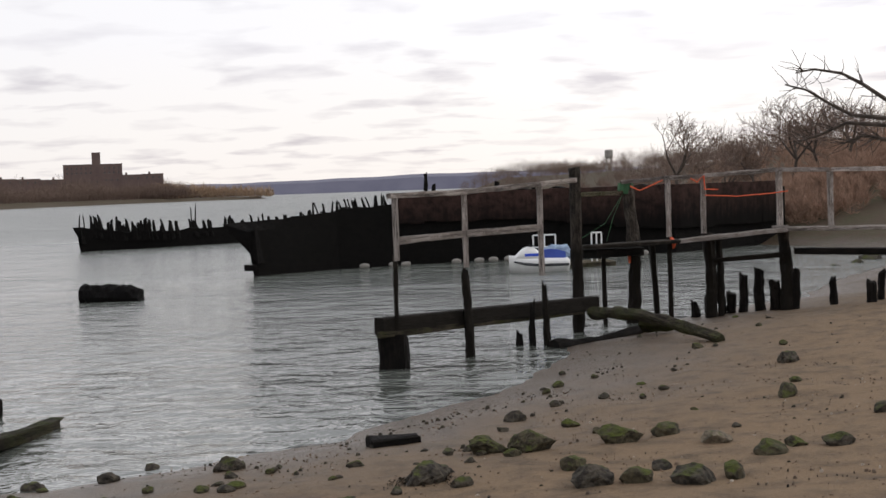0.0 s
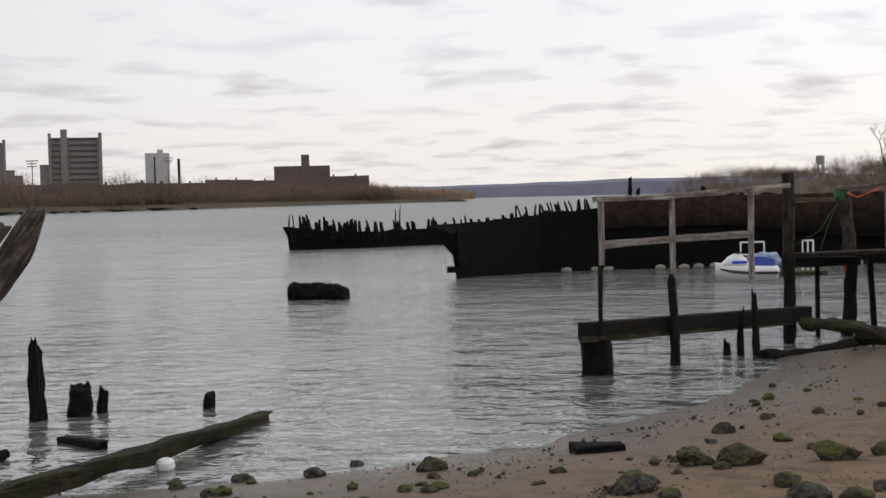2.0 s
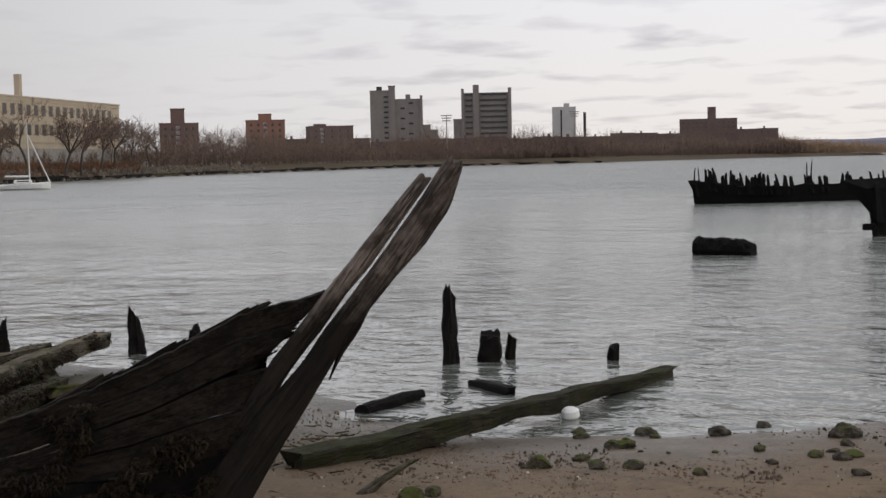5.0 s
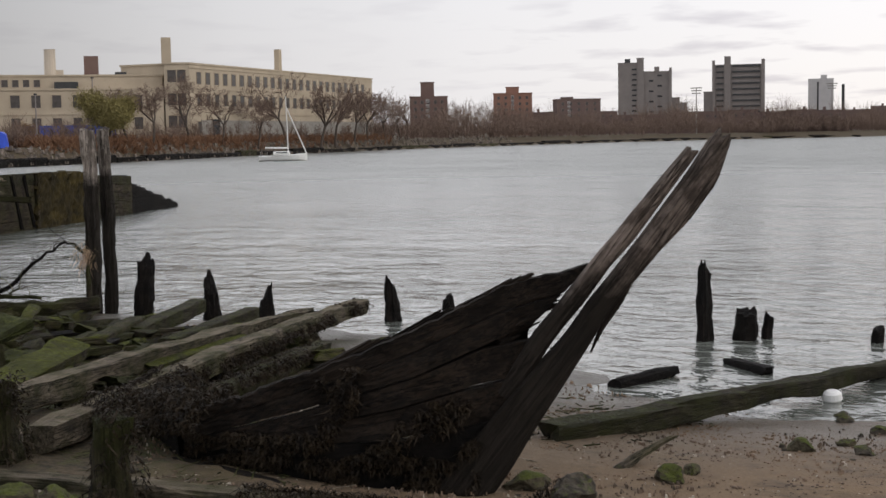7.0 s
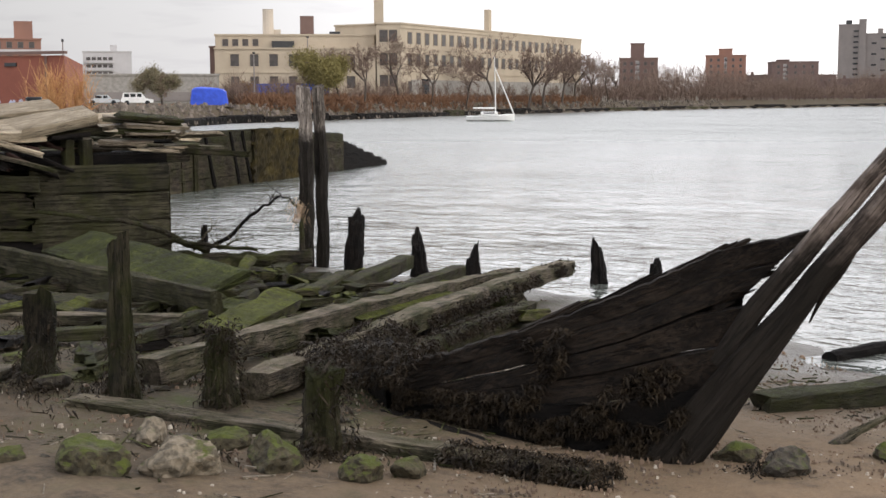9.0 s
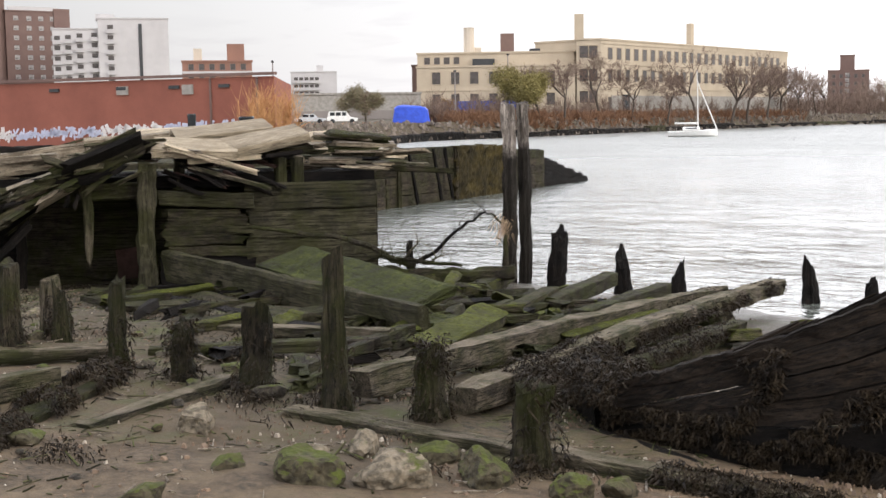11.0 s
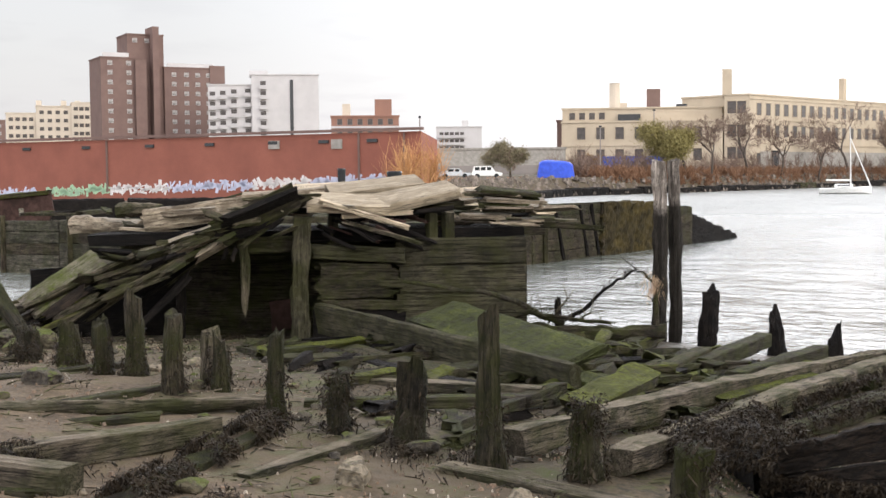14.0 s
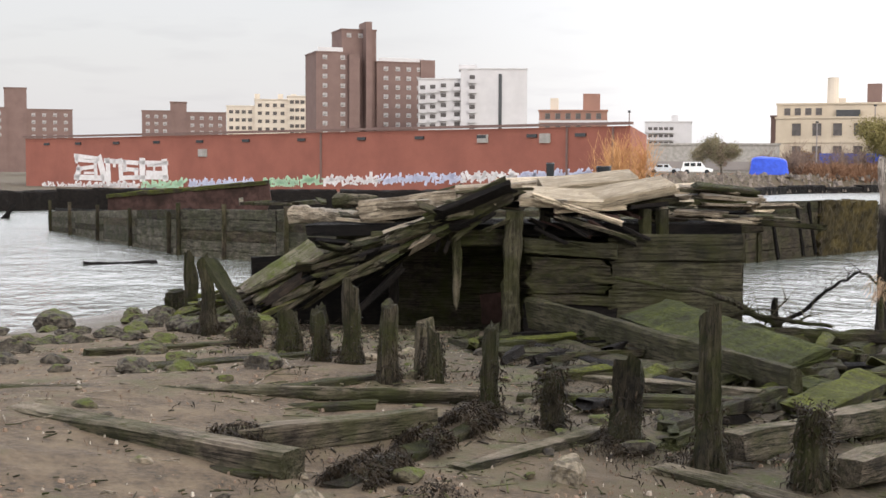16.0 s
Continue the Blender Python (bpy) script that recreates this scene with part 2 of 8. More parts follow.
M_RUSTY = material("rust_streaked_plating", rust_build)
M_BRUSH = speckled("dry_brush", (0.40, 0.255, 0.18), (0.24, 0.155, 0.11), 2.0, 0.95, 0.0)
M_BARK = speckled("bark", (0.10, 0.08, 0.065), (0.05, 0.04, 0.034), 3.0, 0.9, 0.3)
M_TWIG = speckled("twigs", (0.21, 0.148, 0.115), (0.13, 0.093, 0.075), 3.0, 0.95, 0.0)
M_LEAF = speckled("autumn_leaves", (0.27, 0.23, 0.08), (0.14, 0.12, 0.045), 2.0, 0.8, 0.0)
M_LEAF_O = speckled("orange_leaves", (0.22, 0.12, 0.03), (0.14, 0.07, 0.025), 2.0, 0.8, 0.0)
M_STRAW = speckled("dry_reed", (0.55, 0.30, 0.13), (0.36, 0.19, 0.08), 3.0, 0.9, 0.0)
M_WHITE = speckled("white_gelcoat", (0.80, 0.80, 0.78), (0.70, 0.70, 0.68), 2.0, 0.35, 0.0)
M_BLUE = speckled("blue_tarp", (0.03, 0.09, 0.62), (0.02, 0.06, 0.45), 1.5, 0.45, 0.3)
M_BLUEP = speckled("blue_hoarding", (0.04, 0.08, 0.36), (0.03, 0.06, 0.28), 1.0, 0.6, 0.0)
M_ORANGE = speckled("orange_tape", (0.85, 0.16, 0.06), (0.75, 0.12, 0.05), 3.0, 0.5, 0.0)
M_GREENTAPE = speckled("green_wrap", (0.035, 0.12, 0.045), (0.025, 0.08, 0.035), 3.0, 0.6, 0.0)
M_DARK = speckled("dark_glass", (0.03, 0.033, 0.036), (0.02, 0.022, 0.024), 1.0, 0.15, 0.0)
M_PANE = speckled("dusty_pane", (0.09, 0.078, 0.072), (0.045, 0.04, 0.037), 1.0, 0.3, 0.0)
M_ASH = speckled("concrete", (0.34, 0.32, 0.29), (0.24, 0.225, 0.20), 1.5, 0.9, 0.3)
M_OCHRE = speckled("ochre_algae", (0.065, 0.05, 0.018), (0.022, 0.018, 0.009), 2.0, 0.9, 0.4, (0.02, 0.017, 0.011), spec=0.1)
M_LEAFB = speckled("brown_leaves", (0.22, 0.19, 0.11), (0.13, 0.11, 0.07), 2.0, 0.85, 0.0)
M_BRUSHR = speckled("rusty_brush", (0.26, 0.14, 0.08), (0.15, 0.085, 0.05), 2.0, 0.95, 0.0)
M_STRAW2 = speckled("dry_weed", (0.42, 0.31, 0.2), (0.3, 0.2, 0.13), 3.0, 0.9, 0.0)
M_PEBBLE = speckled("brown_gravel", (0.22, 0.15, 0.10), (0.08, 0.06, 0.045), 1.3, 0.85, 0.0)
M_SHELL = speckled("shell", (0.5, 0.45, 0.37), (0.28, 0.23, 0.18), 1.3, 0.6, 0.0)
# the blue-grey is distance haze put into the base colour
M_HILL_HAZE = speckled("hazed_hill", (0.165, 0.165, 0.215), (0.14, 0.14, 0.19), 0.01, 1.0, 0.0)


def brick(name, a, b, mortar, scale=1.0):
    def build(n):
        v = coords(n, "Object")
        t = n("ShaderNodeTexNoise", {"Vector": v, "Scale": 0.25, "Detail": 5.0, "Roughness": 0.6}).outputs["Fac"]
        f = noise_of(n, v, 6.0, 4.0)
        c = blend(n, ramp(n, t, [(0.35, 0.0), (0.7, 1.0)]), a, b)
        c = blend(n, ramp(n, f, [(0.5, 0.0), (0.8, 0.4)]), c, mortar)
        return surface(n, c, 0.9, f, 0.3, 0.02, spec=0.2)
    return material(name, build)


M_RED = brick("red_painted_brick", (0.285, 0.108, 0.077), (0.22, 0.083, 0.061), (0.165, 0.075, 0.06))
M_BROWNB = brick("brown_brick", (0.185, 0.125, 0.108), (0.15, 0.10, 0.088), (0.11, 0.075, 0.067))
M_CREAM = brick("cream_brick", (0.58, 0.51, 0.42), (0.50, 0.44, 0.36), (0.40, 0.35, 0.29))
M_FACTORY = brick("buff_brick", (0.49, 0.415, 0.315), (0.41, 0.345, 0.26), (0.31, 0.26, 0.2))
M_ORBRICK = brick("orange_brick", (0.29, 0.16, 0.12), (0.24, 0.135, 0.105), (0.2, 0.12, 0.095))
M_WHITEB = brick("white_render", (0.52, 0.505, 0.50), (0.45, 0.437, 0.435), (0.38, 0.368, 0.366))
M_GREYB = brick("grey_concrete_facade", (0.25, 0.225, 0.21), (0.21, 0.19, 0.18), (0.16, 0.145, 0.14))
M_DISTB = brick("dull_brick", (0.175, 0.125, 0.112), (0.14, 0.10, 0.092), (0.11, 0.08, 0.076))


def sand_build(n):
    g = n("ShaderNodeNewGeometry")
    p = g.outputs["Position"]
    s = n("ShaderNodeSeparateXYZ", {0: p})
    fine = noise_of(n, p, 60.0, 4.0, 0.75)
    grit = noise_of(n, p, 16.0, 4.0, 0.7)
    mid = noise_of(n, p, 2.6, 6.0, 0.65)
    wide = noise_of(n, p, 0.35, 4.0, 0.55)
    dry = blend(n, ramp(n, fine, [(0.3, 0.0), (0.7, 1.0)]), (0.28, 0.19, 0.11), (0.13, 0.088, 0.052))
    mud = blend(n, ramp(n, grit, [(0.35, 0.0), (0.65, 1.0)]), (0.112, 0.08, 0.05), (0.038, 0.029, 0.019))
    c = blend(n, ramp(n, mid, [(0.46, 0.0), (0.68, 0.75)]), dry, mud)
    # darker wrack mud among the timbers, to the west
    edge = maths(n, "ADD", s.outputs["X"], maths(n, "MULTIPLY", mid, 4.0))
    west = n("ShaderNodeMapRange", {"Value": edge, "From Min": -5.0, "From Max": -1.6}).outputs[0]
    dirt = blend(n, ramp(n, mid, [(0.40, 0.0), (0.62, 1.0)]), mud, blend(n, grit, (0.185, 0.135, 0.082), (0.078, 0.058, 0.037)))
    algae = blend(n, grit, (0.06, 0.07, 0.02), (0.03, 0.035, 0.015))
    dirt = blend(n, ramp(n, noise_of(n, p, 1.3, 4.0), [(0.56, 0.0), (0.68, 0.65)]), dirt, algae)
    c = blend(n, maths(n, "SUBTRACT", 1.0, west), c, dirt)
    # black wet mud between the timbers of the wreck
    bog = maths(n, "ADD", s.outputs["Y"], maths(n, "MULTIPLY", mid, 3.0))
    bog = n("ShaderNodeMapRange", {"Value": bog, "From Min": 5.2, "From Max": 7.6}).outputs[0]
    bog = maths(n, "MULTIPLY", bog, maths(n, "SUBTRACT", 1.0, n("ShaderNodeMapRange", {"Value": edge, "From Min": -5.4, "From Max": -4.4}).outputs[0]))
    c = blend(n, bog, c, blend(n, ramp(n, grit, [(0.38, 0.0), (0.62, 1.0)]), (0.027, 0.0225, 0.014), (0.092, 0.07, 0.042)))
    c = blend(n, maths(n, "MULTIPLY", bog, ramp(n, noise_of(n, p, 2.1, 6.0, 0.7), [(0.50, 0.0), (0.60, 0.8)])), c, blend(n, grit, (0.085, 0.10, 0.022), (0.035, 0.042, 0.012)))
    hz = maths(n, "ADD", s.outputs["Z"], maths(n, "MULTIPLY", maths(n, "SUBTRACT", wide, 0.5), 0.25))
    wet = n("ShaderNodeMapRange", {"Value": hz, "From Min": 0.10, "From Max": 0.55}).outputs[0]
    c = blend(n, wet, blend(n, 0.62, c, (0.05, 0.04, 0.03)), c)
    far = n("ShaderNodeMapRange", {"Value": n("ShaderNodeVectorMath", {0: p}, operation="LENGTH").outputs["Value"], "From Min": 44.0, "From Max": 58.0}).outputs[0]
    scrub = blend(n, ramp(n, noise_of(n, p, 1.1, 7.0, 0.75), [(0.4, 0.0), (0.62, 1.0)]), (0.085, 0.058, 0.038), (0.07, 0.062, 0.032))
    c = blend(n, far, c, scrub)
    rough = n("ShaderNodeMapRange", {"Value": hz, "From Min": 0.03, "From Max": 0.5, "To Min": 0.28, "To Max": 0.9}).outputs[0]
    h = maths(n, "ADD", maths(n, "MULTIPLY", fine, 0.25), maths(n, "ADD", mid, maths(n, "MULTIPLY", grit, 0.5)))
    return surface(n, c, rough, h, 0.8, 0.05, spec=0.35)


M_SAND = material("sand_and_mud", sand_build)


def water_build(n):
    p = n("ShaderNodeNewGeometry").outputs["Position"]
    v1 = n("ShaderNodeMapping", {"Vector": p, "Rotation": (0, 0, 0.5), "Scale": (0.8, 1.15, 1)}).outputs[0]
    swell = noise_of(n, v1, 0.62, 2.0, 0.5)
    chop = n("ShaderNodeTexNoise", {"Vector": v1, "Scale": 1.9, "Detail": 3.0, "Roughness": 0.55, "Distortion": 0.6}).outputs["Fac"]
    fine = noise_of(n, v1, 6.5, 2.0, 0.5)
    gust = n("ShaderNodeMapRange", {"Value": noise_of(n, p, 0.045, 3.0), "From Min": 0.35, "From Max": 0.65, "To Min": 0.55, "To Max": 1.25}).outputs[0]
    # the cove behind the beach lies calmer than the open river
    cove = n("ShaderNodeMapRange", {"Value": n("ShaderNodeVectorMath", {0: p}, operation="LENGTH").outputs["Value"], "From Min": 16.0, "From Max": 110.0, "To Min": 0.55, "To Max": 2.2}).outputs[0]
    roll = noise_of(n, n("ShaderNodeMapping", {"Vector": p, "Rotation": (0, 0, 0.75), "Scale": (0.6, 1.3, 1)}).outputs[0], 0.17, 4.0, 0.6)
    swell = maths(n, "ADD", swell, maths(n, "MULTIPLY", roll, 1.5))
    h = maths(n, "ADD", maths(n, "MULTIPLY", swell, 1.1), maths(n, "ADD", maths(n, "MULTIPLY", chop, 0.62), maths(n, "MULTIPLY", fine, 0.10)))
    h = maths(n, "MULTIPLY", h, maths(n, "MULTIPLY", gust, cove))
    b = n("ShaderNodeBump", {"Height": h, "Strength": 1.0, "Distance": 0.30}).outputs[0]
    # ripples too fine to tell apart in the distance spread the reflection
    spread_r = n("ShaderNodeMapRange", {"Value": n("ShaderNodeVectorMath", {0: p}, operation="LENGTH").outputs["Value"], "From Min": 22.0, "From Max": 130.0, "To Min": 0.11, "To Max": 0.33}).outputs[0]
    return n("ShaderNodeBsdfPrincipled", {"Base Color": (0.125, 0.135, 0.12, 1), "Roughness": spread_r, "IOR": 1.85, "Specular IOR Level": 0.5, "Normal": b}).outputs[0]


M_WATER = material("river_water", water_build)


# ---- tools for building ----
def mesh_of(name, bm, smooth=False):
    me = bpy.data.meshes.new(name)
    bm.normal_update()
    bm.to_mesh(me)
    bm.free()
    if smooth:
        me.polygons.foreach_set("use_smooth", [True] * len(me.polygons))
    return me


def place(name, bm, mat, m=None, smooth=False):
    me = mesh_of(name, bm, smooth)
    me.materials.append(mat)
    ob = new(name, me)
    if m is not None:
        ob.matrix_world = m
    return ob


def part(name, bm, mat, parent, label="", m=None, smooth=False):
    """One mesh object under a thing. m: its pose in the thing's own frame."""
    me = bm if isinstance(bm, bpy.types.Mesh) else mesh_of(name, bm, smooth)
    if not me.materials:
        me.materials.append(mat)
    ob = new(name, me)
    ob.parent = parent
    if m is not None:
        ob.matrix_basis = m
    return tagged(ob, label)


def thing(name, label, category, at=(0, 0, 0), group="", kind="", turn=0.0):
    ob = new(name)
    ob.empty_display_size = 0.2
    ob.matrix_world = pose(*at, 0, 0, turn)
    return tagged(ob, label, category, group, kind)


def along(p0, p1, roll=0.0):
    """The pose whose x axis runs from p0 to p1, z as upright as can be."""
    p0, p1 = Vector(p0), Vector(p1)
    x = (p1 - p0).normalized()
    zz = Vector((0, 0, 1)) if abs(x.z) < 0.95 else Vector((1, 0, 0))
    y = zz.cross(x).normalized()
    z = x.cross(y)
    m = Matrix((x, y, z)).transposed().to_4x4()
    m.translation = p0
    return m @ pose(0, 0, 0, roll, 0, 0)


def bm_box(sx, sy, sz, c=(0, 0, 0), bevel=0.0):
    bm = bmesh.new()
    bmesh.ops.create_cube(bm, size=1.0, matrix=Matrix.Translation(c) @ Matrix.Diagonal((sx, sy, sz, 1)))
    if bevel:
        bmesh.ops.bevel(bm, geom=bm.edges[:], offset=bevel, segments=1, affect="EDGES")
    return bm


def add_box(bm, sx, sy, sz, c=(0, 0, 0), rz=0.0):
    bmesh.ops.create_cube(bm, size=1.0, matrix=Matrix.Translation(c) @ Matrix.Rotation(rz, 4, "Z") @ Matrix.Diagonal((sx, sy, sz, 1)))


def rings(bm, loops, cap=True):
    """Skin a list of closed loops of points."""
    prev = first = None
    for lp in loops:
        vs = [bm.verts.new(p) for p in lp]
        if prev:
            k = len(vs)
            for i in range(k):
                bm.faces.new((prev[i], prev[(i + 1) % k], vs[(i + 1) % k], vs[i]))
        else:
            first = vs
        prev = vs
    if cap:
        for vs, flip in ((first, True), (prev, False)):
            c = bm.verts.new(sum((v.co for v in vs), Vector()) / len(vs))
            k = len(vs)
            for i in range(k):
                a, b = vs[i], vs[(i + 1) % k]
                bm.faces.new((b, a, c) if flip else (a, b, c))


def bm_beam(length, w, h, seed=0, rag=0.04, wob=0.02, bow=0.0, taper=1.0):
    """Squared old timber along x with rubbed corners, wavy faces and broken ends."""
    rnd = random.Random(seed)
    bm = bmesh.new()
    n = max(4, min(26, int(length / 0.16)))
    prof = []
    for cx, cy in ((1, 1), (-1, 1), (-1, -1), (1, -1)):
        c = rnd.uniform(0.72, 0.9)
        prof += [(cx, cy * c), (cx * c, cy)] if cx * cy < 0 else [(cx * c, cy), (cx, cy * c)]
    prof.sort(key=lambda p: math.atan2(p[1], p[0]))
    e0 = [rnd.uniform(0, rag) for _ in prof]
    e1 = [rnd.uniform(0, rag) for _ in prof]
    loops = []
    for i in range(n + 1):
        t = i / n
        s = 1 + (taper - 1) * t
        lp = []
        for k, (a, b) in enumerate(prof):
            q = Vector((t * length * 1.3, a * 1.7 + seed * 3.1, b * 1.7))
            d = noise.noise(q) * wob + noise.noise(q * 4) * wob * 0.45
            x = t * length
            if i == 0:
                x += e0[k]
            elif i == n:
                x -= e1[k]
            lp.append((x, (a * w / 2 + a * d) * s, (b * h / 2 + b * d) * s + bow * math.sin(t * math.pi)))
        loops.append(lp)
    rings(bm, loops)
    return bm


def bm_post(height, r, seed=0, spike=0.25, taper=0.85, k=14, groove=0.2, flare=0.0):
    """Round post along x (stood upright by its pose), rotten and knobbly, with a splintered top."""
    rnd = random.Random(seed)
    bm = bmesh.new()
    n = max(7, min(26, int(height / 0.07)))
    g = [1 + rnd.uniform(-groove, groove * 0.7) for _ in range(k)]
    ph, oval, wide = rnd.uniform(0, 6.28), rnd.uniform(0.72, 1.0), rnd.uniform(0.92, 1.08)
    tops = [spike * (0.5 + 0.5 * math.cos(i / k * 6.283 + ph)) ** 1.3 * rnd.uniform(0.45, 1.0) + rnd.uniform(-0.1, 0.35) * spike for i in range(k)]
    bend = [rnd.uniform(-0.04, 0.04) * height for _ in range(2)]
    loops = []
    for i in range(n + 1):
        t = i / n
        lp = []
        for j in range(k):
            a = j / k * 2 * math.pi
            q = Vector((t * height * 2.2, math.cos(a) * 0.9 + seed, math.sin(a) * 0.9))
            rr = r * wide * (1 + (taper - 1) * t) * (1 + (g[j] - 1) * (0.35 + 0.65 * t)) * (1 + 0.34 * noise.noise(q) + 0.2 * noise.noise(q * 2.7) + 0.1 * noise.noise(q * 7.0))
            rr *= 1 + flare * max(0, 0.6 - t) ** 1.6 * 2
            if t > 0.55 and spike > 0.1:
                rr *= 1 - min(0.5, spike * 0.7) * ((t - 0.55) / 0.45) ** 1.3
            x = t * (height - spike) + tops[j] * max(0, (t - 0.5) / 0.5) ** 1.3
            lp.append((x, rr * math.cos(a) + bend[0] * math.sin(t * 3.1), rr * math.sin(a) * oval + bend[1] * math.sin(t * 3.1)))
        loops.append(lp)
    rings(bm, loops)
    return bm


def timber(p0, p1, w, h, mat, label, seed=0, name="timber", category="timber", group="", rag=0.05, wob=0.02, bow=0.0, taper=1.0, roll=0.0):
    L = (Vector(p1) - Vector(p0)).length
    ob = place(name, bm_beam(L, w, h, seed, rag, wob, bow, taper), mat, along(p0, p1, roll))
    return tagged(ob, label, category, group)


def log(p0, p1, r, mat, label, seed=0, name="log", category="log", taper=0.8, spike=0.06, group=""):
    L = (Vector(p1) - Vector(p0)).length
    ob = place(name, bm_post(L, r, seed, spike, taper, 12, 0.1), mat, along(p0, p1))
    return tagged(ob, label, category, group)


def stake(x, y, z0, z1, dia, mat, label, seed=0, spike=0.2, lean=(0, 0), group="", name="piling", category="piling", taper=0.8, flare=0.0):
    ob = place(name, bm_post(z1 - z0, dia / 2, seed, spike, taper, 16, 0.2, flare), mat, along((x, y, z0), (x + lean[0], y + lean[1], z1)))
    return tagged(ob, label, category, group)


def tube_into(bm, pts, radii, k=6):
    loops = []
    for i, p in enumerate(pts):
        a = Vector(pts[max(0, i - 1)])
        b = Vector(pts[min(len(pts) - 1, i + 1)])
        d = (b - a).normalized()
        u = d.cross(Vector((0.3, 0.2, 1.0))).normalized()
        v = d.cross(u)
        loops.append([Vector(p) + (u * math.cos(j / k * 6.2832) + v * math.sin(j / k * 6.2832)) * radii[i] for j in range(k)])
    rings(bm, loops)


def slab(name, top, bot, thick, mat, parent=None, label="", n=26, m=5, seed=0, rag=0.12, out=(0.6, -0.8, 0.0), lump=0.0, edge=0.0):
    """A plank with thickness between an upper and a lower edge line, both given as a few points."""
    rnd = random.Random(seed)

    def on(line, t):
        L = [(Vector(line[i + 1]) - Vector(line[i])).length for i in range(len(line) - 1)]
        s = t * sum(L)
        for i, l in enumerate(L):
            if s <= l or i == len(L) - 1:
                return Vector(line[i]).lerp(Vector(line[i + 1]), min(1.0, s / l))
            s -= l
    o = Vector(out).normalized()
    bm = bmesh.new()
    grid = []
    ragged = [rnd.uniform(0, rag) for _ in range(m + 1)]
    for i in range(n + 1):
        t = i / n
        a, b = on(top, t), on(bot, t)
        ahead = (on(top, min(1, t + 0.02)) - on(top, max(0, t - 0.02))).normalized()
        row = []
        for j in range(m + 1):
            p = a.lerp(b, j / m)
            p = p + o * (noise.noise(p * 3.0 + Vector((seed, 0, 0))) * 0.035 + noise.noise(p * 9.0) * 0.012)
            if lump:
                p = p + o * lump * (0.5 + 0.7 * noise.noise(p * 6.0) + 0.5 * noise.noise(p * 17.0) + 0.7 * noise.noise(p * 40.0))
            if edge and j == 0:
                p = p + Vector((0, 0, 0.6 * edge * noise.noise(p * 2.3 + Vector((0, seed, 0))) + 0.8 * edge * noise.noise(p * 21.0)))
            if i == 0:
                p = p + ahead * ragged[j]
            row.append((bm.verts.new(p + o * thick / 2), bm.verts.new(p - o * thick / 2)))
        grid.append(row)
    for i in range(n):
        for j in range(m):
            for s in (0, 1):
                q = [grid[i][j][s], grid[i + 1][j][s], grid[i + 1][j + 1][s], grid[i][j + 1][s]]
                bm.faces.new(q if s else q[::-1])
    for i in range(n):
        for j in (0, m):
            bm.faces.new((grid[i][j][0], grid[i + 1][j][0], grid[i + 1][j][1], grid[i][j][1]))
    for j in range(m):
        for i in (0, n):
            bm.faces.new((grid[i][j][0], grid[i][j + 1][0], grid[i][j + 1][1], grid[i][j][1]))
    bmesh.ops.recalc_face_normals(bm, faces=bm.faces[:])
    fit = along(top[-1], top[0])
    bm.transform(fit.inverted())
    if parent:
        return part(name, bm, mat, parent, label, m=fit)
    return place(name, bm, mat)


def stuff(name, verts, faces, mat, label, category):
    me = bpy.data.meshes.new(name)
    me.from_pydata(verts, [], faces)
    me.materials.append(mat)
    return tagged(new(name, me), label, category, kind="stuff")


# ---- the lie of the land ----
SHORE = [(300, 900), (60, 420), (12, 330), (20, 290), (26, 200), (22, 140), (18, 90), (16, 64), (19.5, 58), (21, 50), (17.7, 43.9), (14, 38.3), (11.5, 33.7),
         (9, 31.4), (6.7, 28.6), (4.2, 25.4), (3.2, 22), (2.1, 19.6), (0.9, 18), (-0.2, 16.5), (-1.4, 15.7), (-3.3, 14.2), (-4.8, 13.6),
         (-7.3, 14.2), (-8.8, 15.7), (-12.6, 16.3), (-15, 16.3), (-18.6, 16), (-21.5, 15.3), (-23, 12), (-26, 8), (-29, 5), (-30, 3.3),
         (-26.5, 0.7), (-25, -6), (-24, -40), (-60, -300)]
BANK = [(-300, -500), (-110, -60), (-99, -6), (-106, 8), (-102, 30), (-99, 53), (-112, 66), (-140, 94), (-155, 112), (-169, 150), (-191, 200), (-217, 285),
        (-232, 370), (-237, 450), (-224, 560), (-190, 605), (-176, 700), (-150, 830), (-85, 892), (-84, 915), (-150, 950), (-300, 1500)]


def signed(x, y, line, close):
    """Distance to a shoreline, positive on land (inside the closed outline)."""
    a, b = np.array(line[:-1], float), np.array(line[1:], float)
    best = np.full(x.shape, 1e9)
    for p, q in zip(a, b):
        d = q - p
        u = np.clip(((x - p[0]) * d[0] + (y - p[1]) * d[1]) / (d @ d), 0, 1)
        best = np.minimum(best, np.hypot(p[0] + u * d[0] - x, p[1] + u * d[1] - y))
    ring = np.array(list(line) + list(close), float)
    inside = np.zeros(x.shape, bool)
    for p, q in zip(ring, np.roll(ring, -1, 0)):
        cross = ((p[1] > y) != (q[1] > y)) & (x < (q[0] - p[0]) * (y - p[1]) / (q[1] - p[1] + 1e-12) + p[0])
        inside ^= cross
    return np.where(inside, best, -best)


def smooth(a, b, v):
    t = np.clip((v - a) / (b - a), 0, 1)
    return t * t * (3 - 2 * t)


